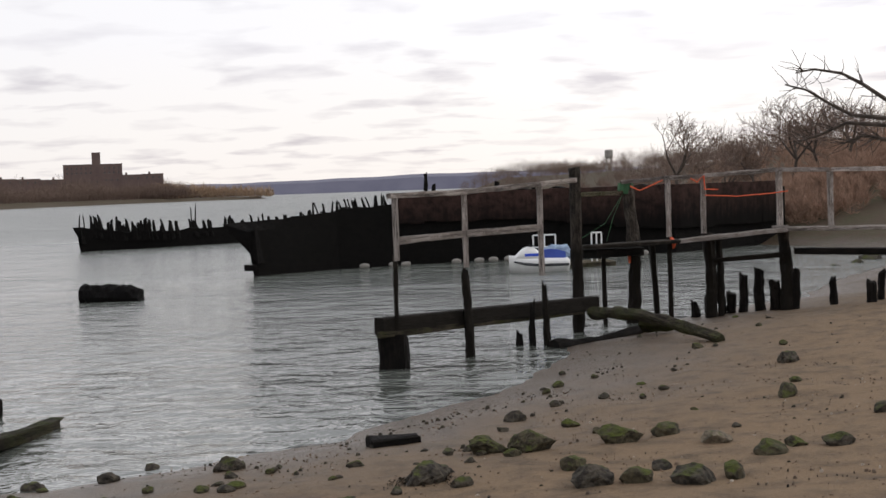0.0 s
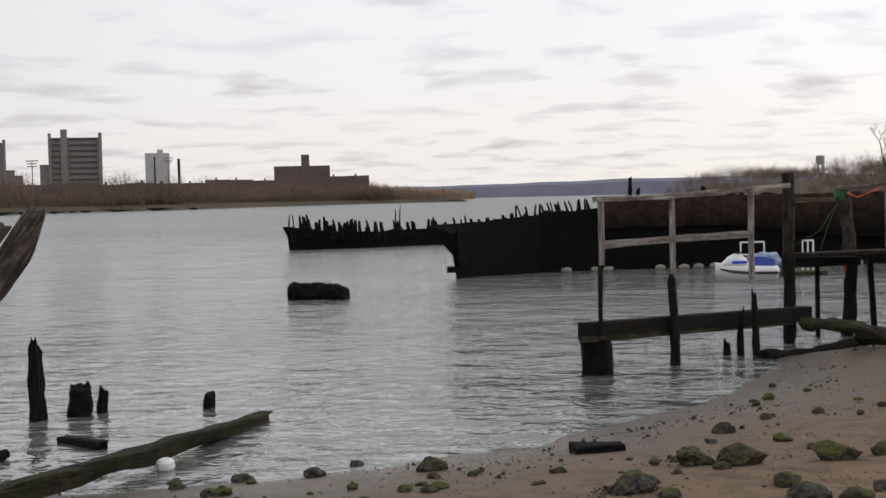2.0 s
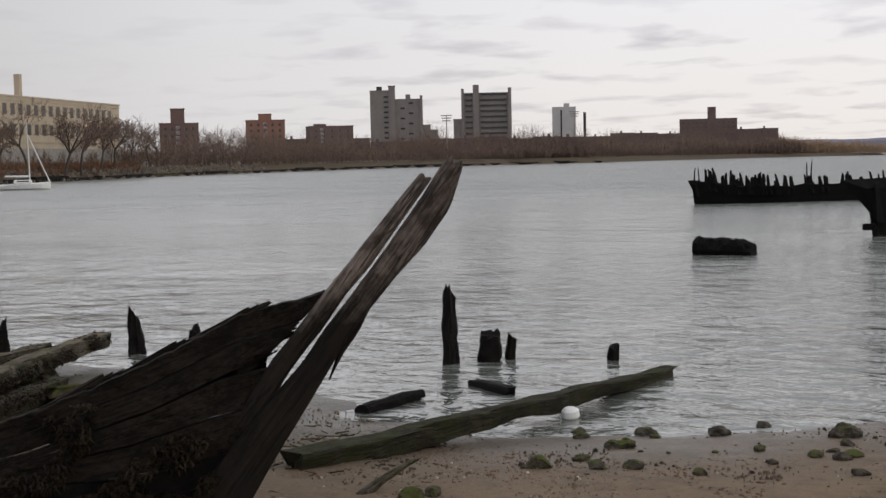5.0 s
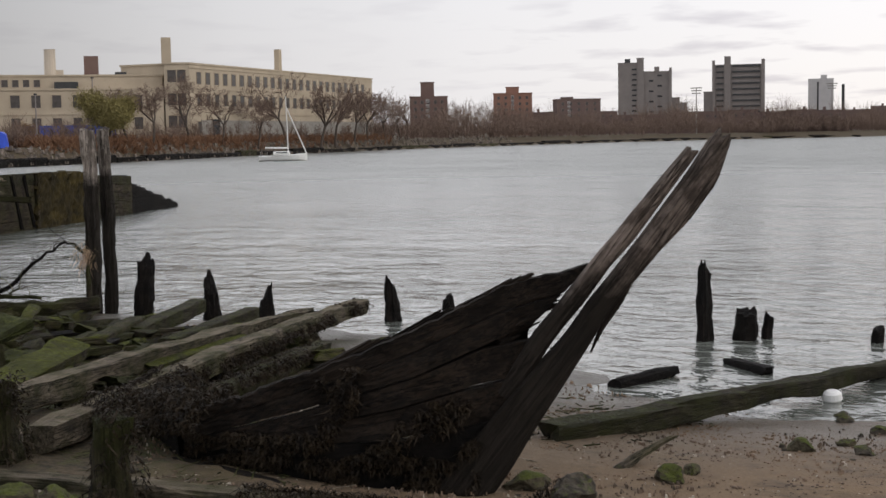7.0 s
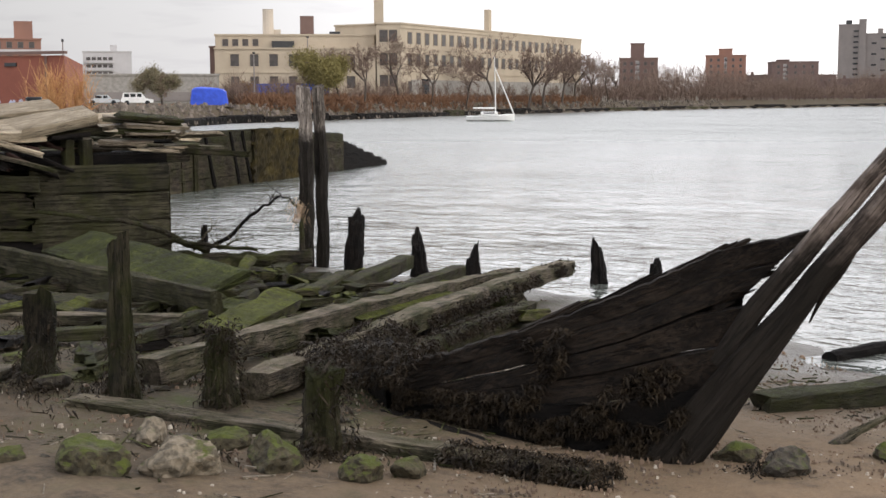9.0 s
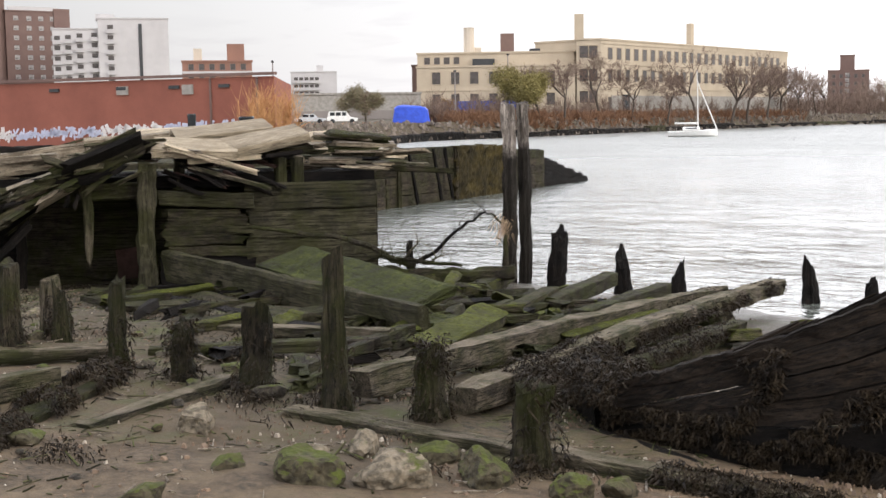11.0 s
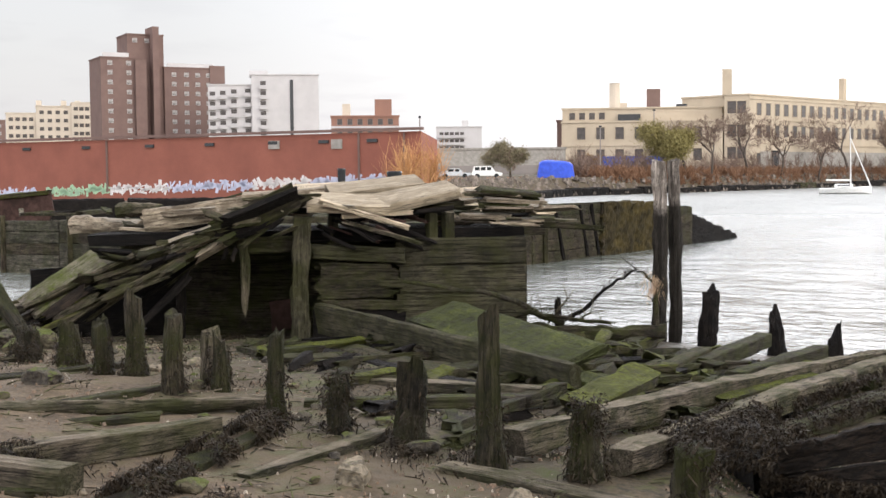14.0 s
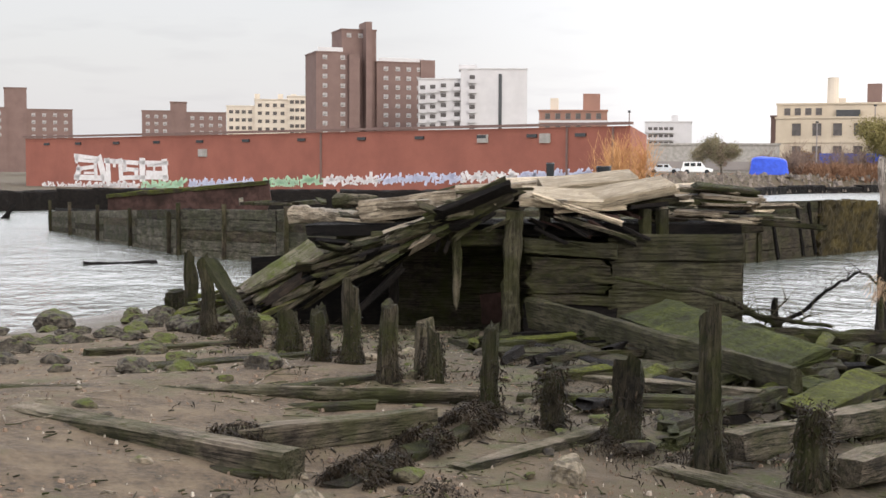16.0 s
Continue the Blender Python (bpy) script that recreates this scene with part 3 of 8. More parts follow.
def height(x, y):
    x, y = np.asarray(x, float), np.asarray(y, float)
    d = signed(x, y, SHORE, [(200, -900), (3000, -900), (3000, 900)])
    beach = 1.6 * (1 - np.exp(-np.maximum(d, 0) / 13.0)) + 0.07 * np.maximum(d - 12, 0)
    beach = np.minimum(beach, 4.0 + 0.02 * np.maximum(d, 0))
    hill = np.minimum(5.0, 0.32 * np.maximum(d, 0)) + 0.012 * np.minimum(np.maximum(d, 0), 120)
    k = smooth(42, 62, y)
    near = beach * (1 - k) + hill * k
    e = signed(x, y, BANK, [(-3000, 1500), (-3000, -500)])
    far = np.minimum(2.75, 0.9 * np.maximum(e, 0)) + 0.01 * np.clip(e - 6, 0, 200)
    spit = smooth(780, 1000, y)
    far = far * (1 - 0.6 * spit)
    far = np.minimum(far, 0.9 + 9.0 * smooth(56, 88, y))
    z = np.where(d > 0, near, np.where(e > 0, far, np.maximum(-2.0, -0.12 * np.minimum(-d, -e))))
    return z


def ground_at(x, y):
    return float(height(np.array([x]), np.array([y]))[0])


def polar(radii, angles, zfun):
    R, A = np.meshgrid(radii, angles, indexing="ij")
    x, y = -np.sin(A) * R, np.cos(A) * R
    z = zfun(x, y)
    n, k = R.shape
    verts = np.stack([x, y, z], -1).reshape(-1, 3)
    i = np.arange(n - 1)[:, None] * k + np.arange(k - 1)[None]
    faces = np.stack([i, i + k, i + k + 1, i + 1], -1).reshape(-1, 4)
    return verts.tolist(), faces.tolist()


angles = np.radians(np.concatenate([np.arange(-180, -32, 6.0), np.arange(-32, 102, 0.42), np.arange(102, 180.1, 6.0)]))
radii = np.concatenate([np.arange(0.0, 6, 0.5), 6 * 1.013 ** np.arange(0, 310), 329 * 1.02 ** np.arange(1, 52), 903 * 1.09 ** np.arange(1, 17)])


def ground_z(x, y):
    z = height(x, y)
    amp = np.where(np.hypot(x, y) < 60, 0.03 + 0.03 * smooth(4, 9, -x), 0.0)
    bump = [noise.noise(Vector((a * 0.9, b * 0.9, 0))) + 0.5 * noise.noise(Vector((a * 2.7, b * 2.7, 5))) if k else 0.0 for a, b, k in zip(x.ravel(), y.ravel(), amp.ravel() > 0)]
    return z + amp * np.array(bump).reshape(x.shape)


verts, faces = polar(radii, angles, ground_z)
me = bpy.data.meshes.new("ground")
me.from_pydata(verts, [], faces)
me.polygons.foreach_set("use_smooth", [True] * len(me.polygons))
me.materials.append(M_SAND)
tagged(new("ground", me), "brown wet sand and dark mud sloping into the river", "ground", kind="structure")

verts, faces = polar(np.concatenate([[5], 8 * 1.05 ** np.arange(0, 131)]), np.radians(np.arange(-180, 180.1, 3.0)), lambda x, y: 0 * x)
me = bpy.data.meshes.new("water")
me.from_pydata(verts, [], faces)
me.materials.append(M_WATER)
tagged(new("water", me), "grey-green rippled river water under an overcast sky", "water", kind="structure")


# ---- far buildings ----
def frame_of(left, right):
    """A pose at the left corner of a facade, x along it, -y out of it."""
    l, r = Vector((*left, 0)), Vector((*right, 0))
    d = (r - l).normalized()
    m = Matrix((d, Vector((-d.y, d.x, 0)), Vector((0, 0, 1)))).transposed().to_4x4()
    m.translation = l
    return m, (r - l).length


def block(parent, name, x0, x1, depth, z0, z1, mat, y0=0.0, label="", parapet=0.35):
    """A wall volume with a coping round its roof edge."""
    bm = bm_box(x1 - x0, depth, z1 - z0, ((x0 + x1) / 2, y0 + depth / 2, (z0 + z1) / 2))
    ob = part(name, bm, mat, parent, label)
    if parapet:
        bm = bmesh.new()
        add_box(bm, x1 - x0 + 0.3, 0.35, parapet, ((x0 + x1) / 2, y0 - 0.02, z1 + parapet / 2 - 0.05))
        add_box(bm, x1 - x0 + 0.3, 0.35, parapet, ((x0 + x1) / 2, y0 + depth + 0.02, z1 + parapet / 2 - 0.05))
        add_box(bm, 0.35, depth, parapet, (x0 - 0.02, y0 + depth / 2, z1 + parapet / 2 - 0.05))
        add_box(bm, 0.35, depth, parapet, (x1 + 0.02, y0 + depth / 2, z1 + parapet / 2 - 0.05))
        part("coping", bm, mat, ob)
    return ob


def window_mesh(w, h, mat_frame, bars=1, pane=None):
    """One window as one piece: a frame standing proud of a wall that faces -y, its dark pane set back in it."""
    bm = bm_box(w + 0.2, 0.16, h + 0.2, (0, -0.05, 0))
    front = min(bm.faces, key=lambda f: f.calc_center_median().y)
    bmesh.ops.inset_region(bm, faces=[front], thickness=0.1)
    bmesh.ops.translate(bm, vec=(0, 0.1, 0), verts=front.verts[:])
    if bars:
        bmesh.ops.subdivide_edges(bm, edges=[e for e in front.edges if abs(e.verts[0].co.z - e.verts[1].co.z) > 0.1], cuts=bars)
    for fc in bm.faces:
        c = fc.calc_center_median()
        fc.material_index = 0 if abs(c.y + 0.03) < 0.02 and abs(fc.normal.y) > 0.9 else 1
    me = mesh_of("window", bm)
    me.materials.append(pane or M_PANE)
    me.materials.append(mat_frame)
    return me


def windows(parent, me, xs, zs, y=0.0, turn=0.0, skip=()):
    for x in xs:
        for z in zs:
            part("window", me, M_DARK, parent, m=pose(x, y - 0.005, z, 0, 0, turn))


def span(a, b, n):
    return [a + (b - a) * (i + 0.5) / n for i in range(n)]


def building(name, label, left, right, category="building", group=""):
    m, w = frame_of(left, right)
    ob = thing(name, label, category, group=group)
    ob.matrix_world = m
    return ob, w


BASE = 2.0
M_BLIND = speckled("pale_window_blind", (0.42, 0.40, 0.38), (0.10, 0.095, 0.09), 0.6, 0.5, 0.0, kind="Object")
W_LIGHT = window_mesh(1.15, 1.05, M_WHITEB, 0, M_BLIND)
W_DARK = window_mesh(1.0, 1.2, M_GREYB, 1)
W_FACT = window_mesh(1.6, 2.3, M_FACTORY, 3)
W_CREAM = window_mesh(1.3, 1.1, M_CREAM, 0)

# brown brick tower block
b, w = building("apartment_tower", "tall dark brown brick apartment tower with rows of small windows", (-366, 101.6), (-364.6, 138.3))
wl = block(b, "wall", 0, 11.2, 14, BASE, 37.6, M_BROWNB)
wing = block(b, "wing_wall", 18.6, w, 14, BASE, 35.3, M_BROWNB, y0=1)
core = block(b, "core_wall", 8.2, 18.8, 12, BASE, 44.6, M_BROWNB, y0=2.0)
part("stair_tower", bm_box(1.8, 8, 45, (15.6, 2.5, 24.3)), M_BROWNB, b)
part("bay", bm_box(3.2, 3.0, 34, (11.2, 0.2, 20)), M_BROWNB, b)
part("roof_rail", bm_box(7.5, 0.15, 1.3, (4.4, 0.5, 38.5)), M_WHITEB, b, "pale roof railing")
part("roof_rail", bm_box(14, 0.15, 1.1, (26.5, 1.3, 36.2)), M_WHITEB, b, "pale roof railing")
part("pier", bm_box(4.6, 2, 35, (w - 2.2, 1.6, 18.8)), M_BROWNB, b)
windows(wl, W_LIGHT, [2.6, 8.0], [36.2 - 2.75 * i for i in range(10)], 0)
windows(wing, W_LIGHT, [21.5, 25.2, 28.6, 31.9], [33.4 - 2.75 * i for i in range(10)], 1)
windows(core, W_LIGHT, [10.4, 13.9], [43.0], 2.0)

# white tower with balconies
b, w = building("apartment_tower", "white rendered apartment tower with stacked balconies on one face", (-338.5, 122), (-326.8, 151.2))
wl = block(b, "wall", 13.0, w, 12, BASE, 31.3, M_WHITEB)
w2 = block(b, "wall", 1.2, 13.0, 14, BASE, 28.6, M_WHITEB, y0=1.5)
part("slot", bm_box(0.9, 0.3, 25, (24.0, -0.06, 17.5)), M_DARK, b, "dark recessed window slot")
bal = bm_box(1.9, 1.1, 1.0)
bme = mesh_of("balcony", bal)
bme.materials.append(M_WHITEB)
# dark boxes on the wall: painted shade of the balcony recesses
dk = mesh_of("recess", bm_box(1.5, 0.2, 1.1))
dk.materials.append(M_PANE)
for cx, top, y in ((16.2, 29.0, 0), (12.0, 27.0, 1.5), (8.2, 26.8, 1.5), (5.2, 26.4, 1.5), (2.4, 26.2, 1.5)):
    for i in range(9):
        part("balcony", bme, M_WHITEB, b, m=pose(cx, y - 0.5, top - 2.75 * i - 1.1))
        part("recess", dk, M_DARK, b, m=pose(cx, y - 0.03, top - 2.75 * i + 0.1))
part("roof_box", bm_box(5, 5, 1.6, (15, 6, 32)), M_WHITEB, b)

# cream slab blocks
b, w = building("apartment_block", "long cream brick apartment block with stepped roofline", (-440.7, 90.5), (-433.9, 118.9))
for x0, x1, z, y0 in ((0, 9.6, 25.0, 0.8), (9.6, 20.9, 27.3, 0.0), (20.9, w, 28.5, -0.6)):
    p = block(b, "wall", x0, x1, 12, BASE, z, M_CREAM, y0=y0)
    windows(p, W_CREAM, span(x0 + 0.5, x1 - 0.5, 4), [z - 1.9 - 2.75 * i for i in range(6)], y0)
for x in (10.5, 18.5, 23):
    part("roof_box", bm_box(1.8, 4, 1.6, (x, 4, 28.6)), M_CREAM, b)

# two lower brown blocks
for left, right, tw, top, ttop in (((-495.1, 69.6), (-489.7, 100.5), (10.5, 16.6), 25.2, 28.6), ((-519.6, 12), (-517.9, 46.5), (9.5, 17.7), 26.4, 34.0)):
    b, w = building("apartment_block", "brown brick apartment block with a taller stair tower", left, right, group="brown brick blocks")
    p = block(b, "wall", 0, tw[0] + 1, 14, BASE, top, M_BROWNB)
    q = block(b, "wall", tw[1] - 1, w, 14, BASE, top - 0.4, M_BROWNB, y0=1.2)
    block(b, "stair_tower", tw[0], tw[1], 8, BASE, ttop, M_BROWNB, y0=0.6)
    windows(p, W_LIGHT, span(0.6, tw[0] - 0.4, 3), [top - 2 - 2.75 * i for i in range(4)], 0)
    windows(q, W_LIGHT, span(tw[1] + 0.4, w - 0.5, 4), [top - 2.4 - 2.75 * i for i in range(4)], 1.2)

# orange brick school-like block
b, w = building("brick_building", "orange brick building with rooftop tank houses", (-270.9, 128.4), (-263.9, 142.4))
p = block(b, "wall", 0, w, 12, BASE, 17.0, M_ORBRICK)
part("string_course", bm_box(w + 0.3, 0.3, 0.5, (w / 2, -0.05, 14.6)), M_WHITEB, b, "pale stone band")
part("tank_house", bm_box(3.9, 4, 4.2, (12.1, 4, 19.0)), M_ORBRICK, b)
part("roof_box", bm_box(1.9, 3, 3.0, (3.5, 4, 18.6)), M_CREAM, b)
windows(p, W_DARK, span(0.8, w - 0.8, 6), [15.8, 12.9], 0)

# white tower far behind
b, w = building("apartment_tower", "pale grey apartment tower with balconies, far behind trees", (-432.8, 250.0), (-423.7, 265.1))
p = block(b, "wall", 0, w, 10, BASE, 21.9, M_WHITEB)
part("roof_box", bm_box(2.6, 4, 2.6, (11.2, 4, 23.2)), M_WHITEB, b)
for cx in span(1, 11, 5):
    for i in range(4):
        part("balcony", bme, M_WHITEB, b, m=pose(cx, -0.5, 18.2 - 2.75 * i))
        # the same painted shade, one box to a balcony
        part("recess", dk, M_DARK, b, m=pose(cx, -0.03, 19.4 - 2.75 * i))

# low beige wall building and its lot
b, w = building("warehouse", "low beige concrete warehouse with a blank wall", (-208.9, 114), (-194.6, 140.0))
block(b, "wall", 0, w, 18, 1.5, 8.0, M_ASH)
part("base_band", bm_box(w, 0.2, 1.6, (w / 2, -0.08, 4.2)), M_GREYB, b)

# buff brick factory
b, w = building("factory", "three-storey buff brick factory with flat roof and tall chimneys", (-192.77, 177.3), (-189.6, 180.9))
# main block: short face toward the shore, long face running away along the river
m2, L2 = frame_of((-189.6, 180.9), (-211.2, 266.3))
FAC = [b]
main = thing("factory_wing", "long buff brick factory wing with many tall windows", "building")
main.matrix_world = m2
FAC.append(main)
wl = block(main, "wall", 0, L2, 16, 1.5, 18.6, M_FACTORY, label="")
for k in range(24):
    x = 3.5 + k * (L2 - 6) / 24
    for z, hh in ((15.9, 1), (11.6, 1), (6.0, 1)):
        part("window", W_FACT, M_DARK, wl, m=pose(x, -0.005, z))
for z in (18.0, 13.9, 9.0):
    part("string_course", bm_box(L2 + 0.2, 0.24, 0.4, (L2 / 2, -0.04, z)), M_FACTORY, main)
part("stone_base", bm_box(L2 - 4, 0.2, 5.0, (L2 / 2 + 2, -0.03, 5.0)), M_ASH, main)
part("doorway", bm_box(2.6, 0.3, 5.0, (9.5, -0.14, 5.2)), M_DARK, main, "dark open doorway")
part("chimney", bm_box(1.3, 1.3, 7.0, (50, 7, 21)), M_FACTORY, main)
fw = block(b, "wall", 0, w, 14, 1.5, 18.6, M_FACTORY)
for x in (1.4, 3.3):
    for z in (16.2, 11.6, 7.2):
        part("window", W_FACT, M_DARK, fw, m=pose(x, -0.005, z))
part("chimney", bm_box(1.9, 1.9, 9, (0.6, 5, 19.6)), M_FACTORY, b)
m3, L3 = frame_of((-213.2, 152.4), (-193.0, 177.1))
low = thing("factory_wing", "lower buff brick factory wing behind a hoarding", "building")
low.matrix_world = m3
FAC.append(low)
wl = block(low, "wall", 0, L3, 14, 1.5, 13.6, M_FACTORY)
up2 = block(low, "upper_wall", 0, L3, 12, 13.5, 16.4, M_FACTORY, y0=2.5)
windows(wl, W_FACT, span(2, L3 - 3, 7), [11.4, 7.0], 0)
windows(up2, W_DARK, span(1, 9, 4), [15.0], 2.5)
part("string_course", bm_box(L3 + 0.2, 0.24, 0.35, (L3 / 2, -0.04, 9.0)), M_FACTORY, low)
part("hoarding", bm_box(17, 0.3, 3.6, (14, -5, 4.9)), M_BLUEP, low, "blue painted hoarding")
part("hoarding", bm_box(8, 0.3, 2.2, (20, -7, 3.6)), M_ASH, low, "pale grey hoarding panels")
ch = bmesh.new()
tube_into(ch, [(10.5, 6, 14), (10.5, 6, 18), (10.5, 6, 21.6), (10.5, 6, 21.8)], [1.15, 1.12, 1.08, 1.16], 14)
part("chimney", ch, M_CREAM, low, "round cream brick chimney")
part("chimney", bm_box(2.9, 2.5, 6.2, (18.4, 16, 18.0)), M_BROWNB, low, "dark brown square chimney")
part("roof_plant", bm_box(4.5, 1.6, 1.3, (13.5, 2.2, 14.6)), M_DARK, low)
part("roof_plant", bm_box(2.2, 1.2, 0.9, (24, 6, 16.9)), M_DARK, low)
part("roof_plant", bm_box(1.6, 1.6, 1.6, (12.2, 7, 17)), M_CREAM, low)
b, w = building("brick_stack", "dark brick stack house beside the factory", (-218.8, 155.2), (-217.7, 156.6))
block(b, "wall", 0, w, 3, BASE, 14.2, M_BROWNB)
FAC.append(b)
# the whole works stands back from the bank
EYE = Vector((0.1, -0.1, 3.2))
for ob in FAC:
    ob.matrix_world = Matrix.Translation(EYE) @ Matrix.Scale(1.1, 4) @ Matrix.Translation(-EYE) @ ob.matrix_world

# brick blocks along the far bank
for left, right, top, pent, ptop, mat in (((-299.2, 400.5), (-287.4, 409.0), 18.8, (4.2, 9.4), 24.4, M_BROWNB), ((-327.3, 502.7), (-312.2, 512.3), 22.8, (5.8, 11.8), 25.7, M_ORBRICK),
                                          ((-300.5, 515), (-285, 528), 19.5, (3, 8), 20.4, M_DISTB)):
    b, w = building("apartment_block", "squat brick apartment block with a rooftop bulkhead", left, right, group="bank blocks")
    p = block(b, "wall", 0, w, 12, BASE, top, mat)
    block(b, "bulkhead", pent[0], pent[1], 5, top - 1, ptop, mat, y0=3)
    windows(p, W_LIGHT, [(pent[0] + pent[1]) / 2], [top - 1.5 - 1.9 * i for i in range(4)], 0)
    windows(p, W_DARK, span(0.8, w - 0.8, 5), [top - 2.0 - 2.75 * i for i in range(4)], 0)

# pair of grey concrete slab towers
b, w = building("apartment_tower", "grey concrete apartment tower with a lower wing", (-324.2, 620.2), (-299.0, 632.7))
block(b, "wall", 0, 13.0, 14, BASE, 40.8, M_GREYB)
block(b, "spire", 10.0, 13.6, 6, BASE, 43.2, M_GREYB, y0=-0.6)
wg = block(b, "wing_wall", 13.6, w, 12, BASE, 36.0, M_GREYB, y0=0.4)
part("roof_box", bm_box(3.0, 4, 2.4, (5, 4, 42)), M_DARK, b)
part("roof_box", bm_box(2.6, 4, 2.6, (20.5, 3, 37.4)), M_GREYB, b)
part("pier", bm_box(1.5, 1.5, 36, (w - 0.5, 0.2, 20)), M_GREYB, b)
band = mesh_of("balcony", bm_box(2.4, 0.5, 0.9))
band.materials.append(M_DARK)
for i in range(9):
    part("balcony", band, M_DARK, b, m=pose(8.6, -0.1, 37.5 - 2.75 * i))
    part("balcony", band, M_DARK, b, m=pose(17.5 if i % 2 else 22.0, 0.3, 34.0 - 2.75 * i))
block(b, "low_wall", w, w + 4.4, 10, BASE, 22.0, M_GREYB, y0=2)
block(b, "low_wall", w + 4.4, w + 8.4, 10, BASE, 19.2, M_GREYB, y0=2)
b, w = building("apartment_tower", "grey concrete apartment tower striped with dark balcony bands", (-279.6, 641.6), (-254.8, 651.8))
block(b, "wall", 0, w, 12, BASE, 38.8, M_GREYB, parapet=0)
for x, wd, top in ((0.6, 1.5, 41.0), (7.8, 3.3, 43.0), (w - 0.8, 1.8, 41.2)):
    part("pier", bm_box(wd, 2.2, top - BASE, (x, -0.3, (top + BASE) / 2)), M_GREYB, b)
for i in range(9):
    for x0, x1 in ((2.0, 5.8), (10.2, w - 2.4)):
        part("balcony", bm_box(x1 - x0, 0.8, 0.9, ((x0 + x1) / 2, -0.1, 37.9 - 3.0 * i)), M_DARK, b)
block(b, "low_wall", -4.6, 0, 8, BASE, 24.6, M_GREYB, y0=1)

b, w = building("apartment_tower", "white apartment tower with a dark stair slot", (-267.8, 753.7), (-254.1, 758.5))
block(b, "wall", 0, w, 10, BASE, 34.0, M_WHITEB, parapet=0)
part("roof_box", bm_box(3.6, 4, 2.4, (8.9, 4, 35)), M_WHITEB, b)
part("slot", bm_box(0.9, 0.4, 30, (5.6, -0.1, 17)), M_DARK, b)
part("stack", bm_box(1.7, 1.7, 29, (20.0, 3, 16)), M_DARK, b, "black chimney stack")

b, w = building("hospital", "long brown brick institution with a square central tower", (-218.1, 873.1), (-180.5, 881.7))
p = block(b, "wall", 0, w, 14, BASE, 27.0, M_DISTB)
block(b, "tower", 18.8, 24.4, 6, BASE, 34.8, M_DISTB, y0=-0.5)
windows(p, W_DARK, span(1, w - 1, 12), [24.5, 21.4], 0)
for left, right, top in (((-278.7, 855.6), (-232, 868), 18.6), ((-232, 868), (-181, 880.5), 19.6), ((-181, 880), (-153.9, 886.7), 19.9), ((-348, 545), (-300, 573), 14.6), ((-300, 573), (-201, 618), 14.0)):
    b, w = building("terrace_row", "long low row of brown brick houses with chimneys", left, right, group="bank rows")
    rnd = random.Random(int(w * 7))
    n = max(2, int(w / 13))
    for i in range(n):
        x0, x1, z1 = w * i / n, w * (i + 1) / n, top + rnd.uniform(-2.2, 0.5)
        p = block(b, "wall", x0, x1, 12, BASE, z1, M_DISTB, y0=rnd.uniform(0, 0.8))
        part("chimney", bm_box(1.3, 1.3, 2.0, (x0 + rnd.uniform(2, 9), 4, z1 + 0.8)), M_DISTB, b)
        windows(p, W_DARK, span(x0 + 1, x1 - 1, 3), [z1 - 2.2], -0.01)

# flood-light masts
for x, y, top in ((-246.1, 547, 23.7), (-223, 663.4, 27.6)):
    mast = thing("floodlight_mast", "tall grey floodlight mast with a lamp rack", "mast", (x, y, 2.0), group="floodlight masts")
    bm = bmesh.new()
    tube_into(bm, [(0, 0, 0), (0, 0, top - 2)], [0.35, 0.2], 8)
    part("pole", bm, M_ASH, mast)
    for k in (0, 1.2, 2.4):
        part("lamp_rack", bm_box(5.6 - k * 0.6, 0.4, 0.45, (0, 0, top - 2.2 - k)), M_ASH, mast)

# long red warehouse with the painted letters
b, w = building("warehouse", "long low red-painted brick warehouse with graffiti along its foot", (-184.8, 10.2), (-102.8, 57.7))
bm = bmesh.new()
foot = [(0, 0), (w, 0), (w - 6, 22), (4, 26)]
inv = b.matrix_world.inverted()
foot = [(0, 0), (w, 0)] + [tuple((inv @ Vector((x, y, 0)))[:2]) for x, y in ((-128, 74), (-230, 14))]
rings(bm, [[(x, y, -0.5) for x, y in foot], [(x, y, 7.3) for x, y in foot]])
wl = part("wall", bm, M_RED, b)
part("coping", bm_box(w + 0.4, 0.5, 0.25, (w / 2, -0.05, 7.55)), M_BROWNB, b, "dark roof flashing")
vent = mesh_of("vent", bm_box(1.15, 0.2, 0.32))
vent.materials.append(M_DARK)
for x in (5.0, 12.0, 20, 28, 36, 44, 53, 62, 70, 78, 84, 89.5):
    part("vent", vent, M_DARK, b, m=pose(x, -0.06, 6.55))
for x, z, ww, hh in ((78.1, 6.35, 1.3, 0.8), (36.5, 5.2, 1.5, 0.9), (85.5, 6.3, 1.2, 0.9)):
    part("blocked_window", bm_box(ww, 0.2, hh, (x, -0.05, z)), M_ASH, b, "grey blocked-up window")
for x in (56, 88, 93):
    part("drain_pipe", bm_box(0.14, 0.2, 5.5, (x, -0.1, 4.5)), M_BROWNB, b)
# white capitals painted as plain strokes
M_TAG = speckled("white_spray_paint", (0.72, 0.70, 0.68), (0.6, 0.56, 0.54), 2.0, 0.8, 0.0)
M_TAGG = speckled("pale_green_spray_paint", (0.42, 0.62, 0.40), (0.35, 0.5, 0.36), 2.0, 0.8, 0.0)
M_TAGB = speckled("pale_blue_spray_paint", (0.58, 0.60, 0.72), (0.46, 0.48, 0.6), 2.0, 0.8, 0.0)


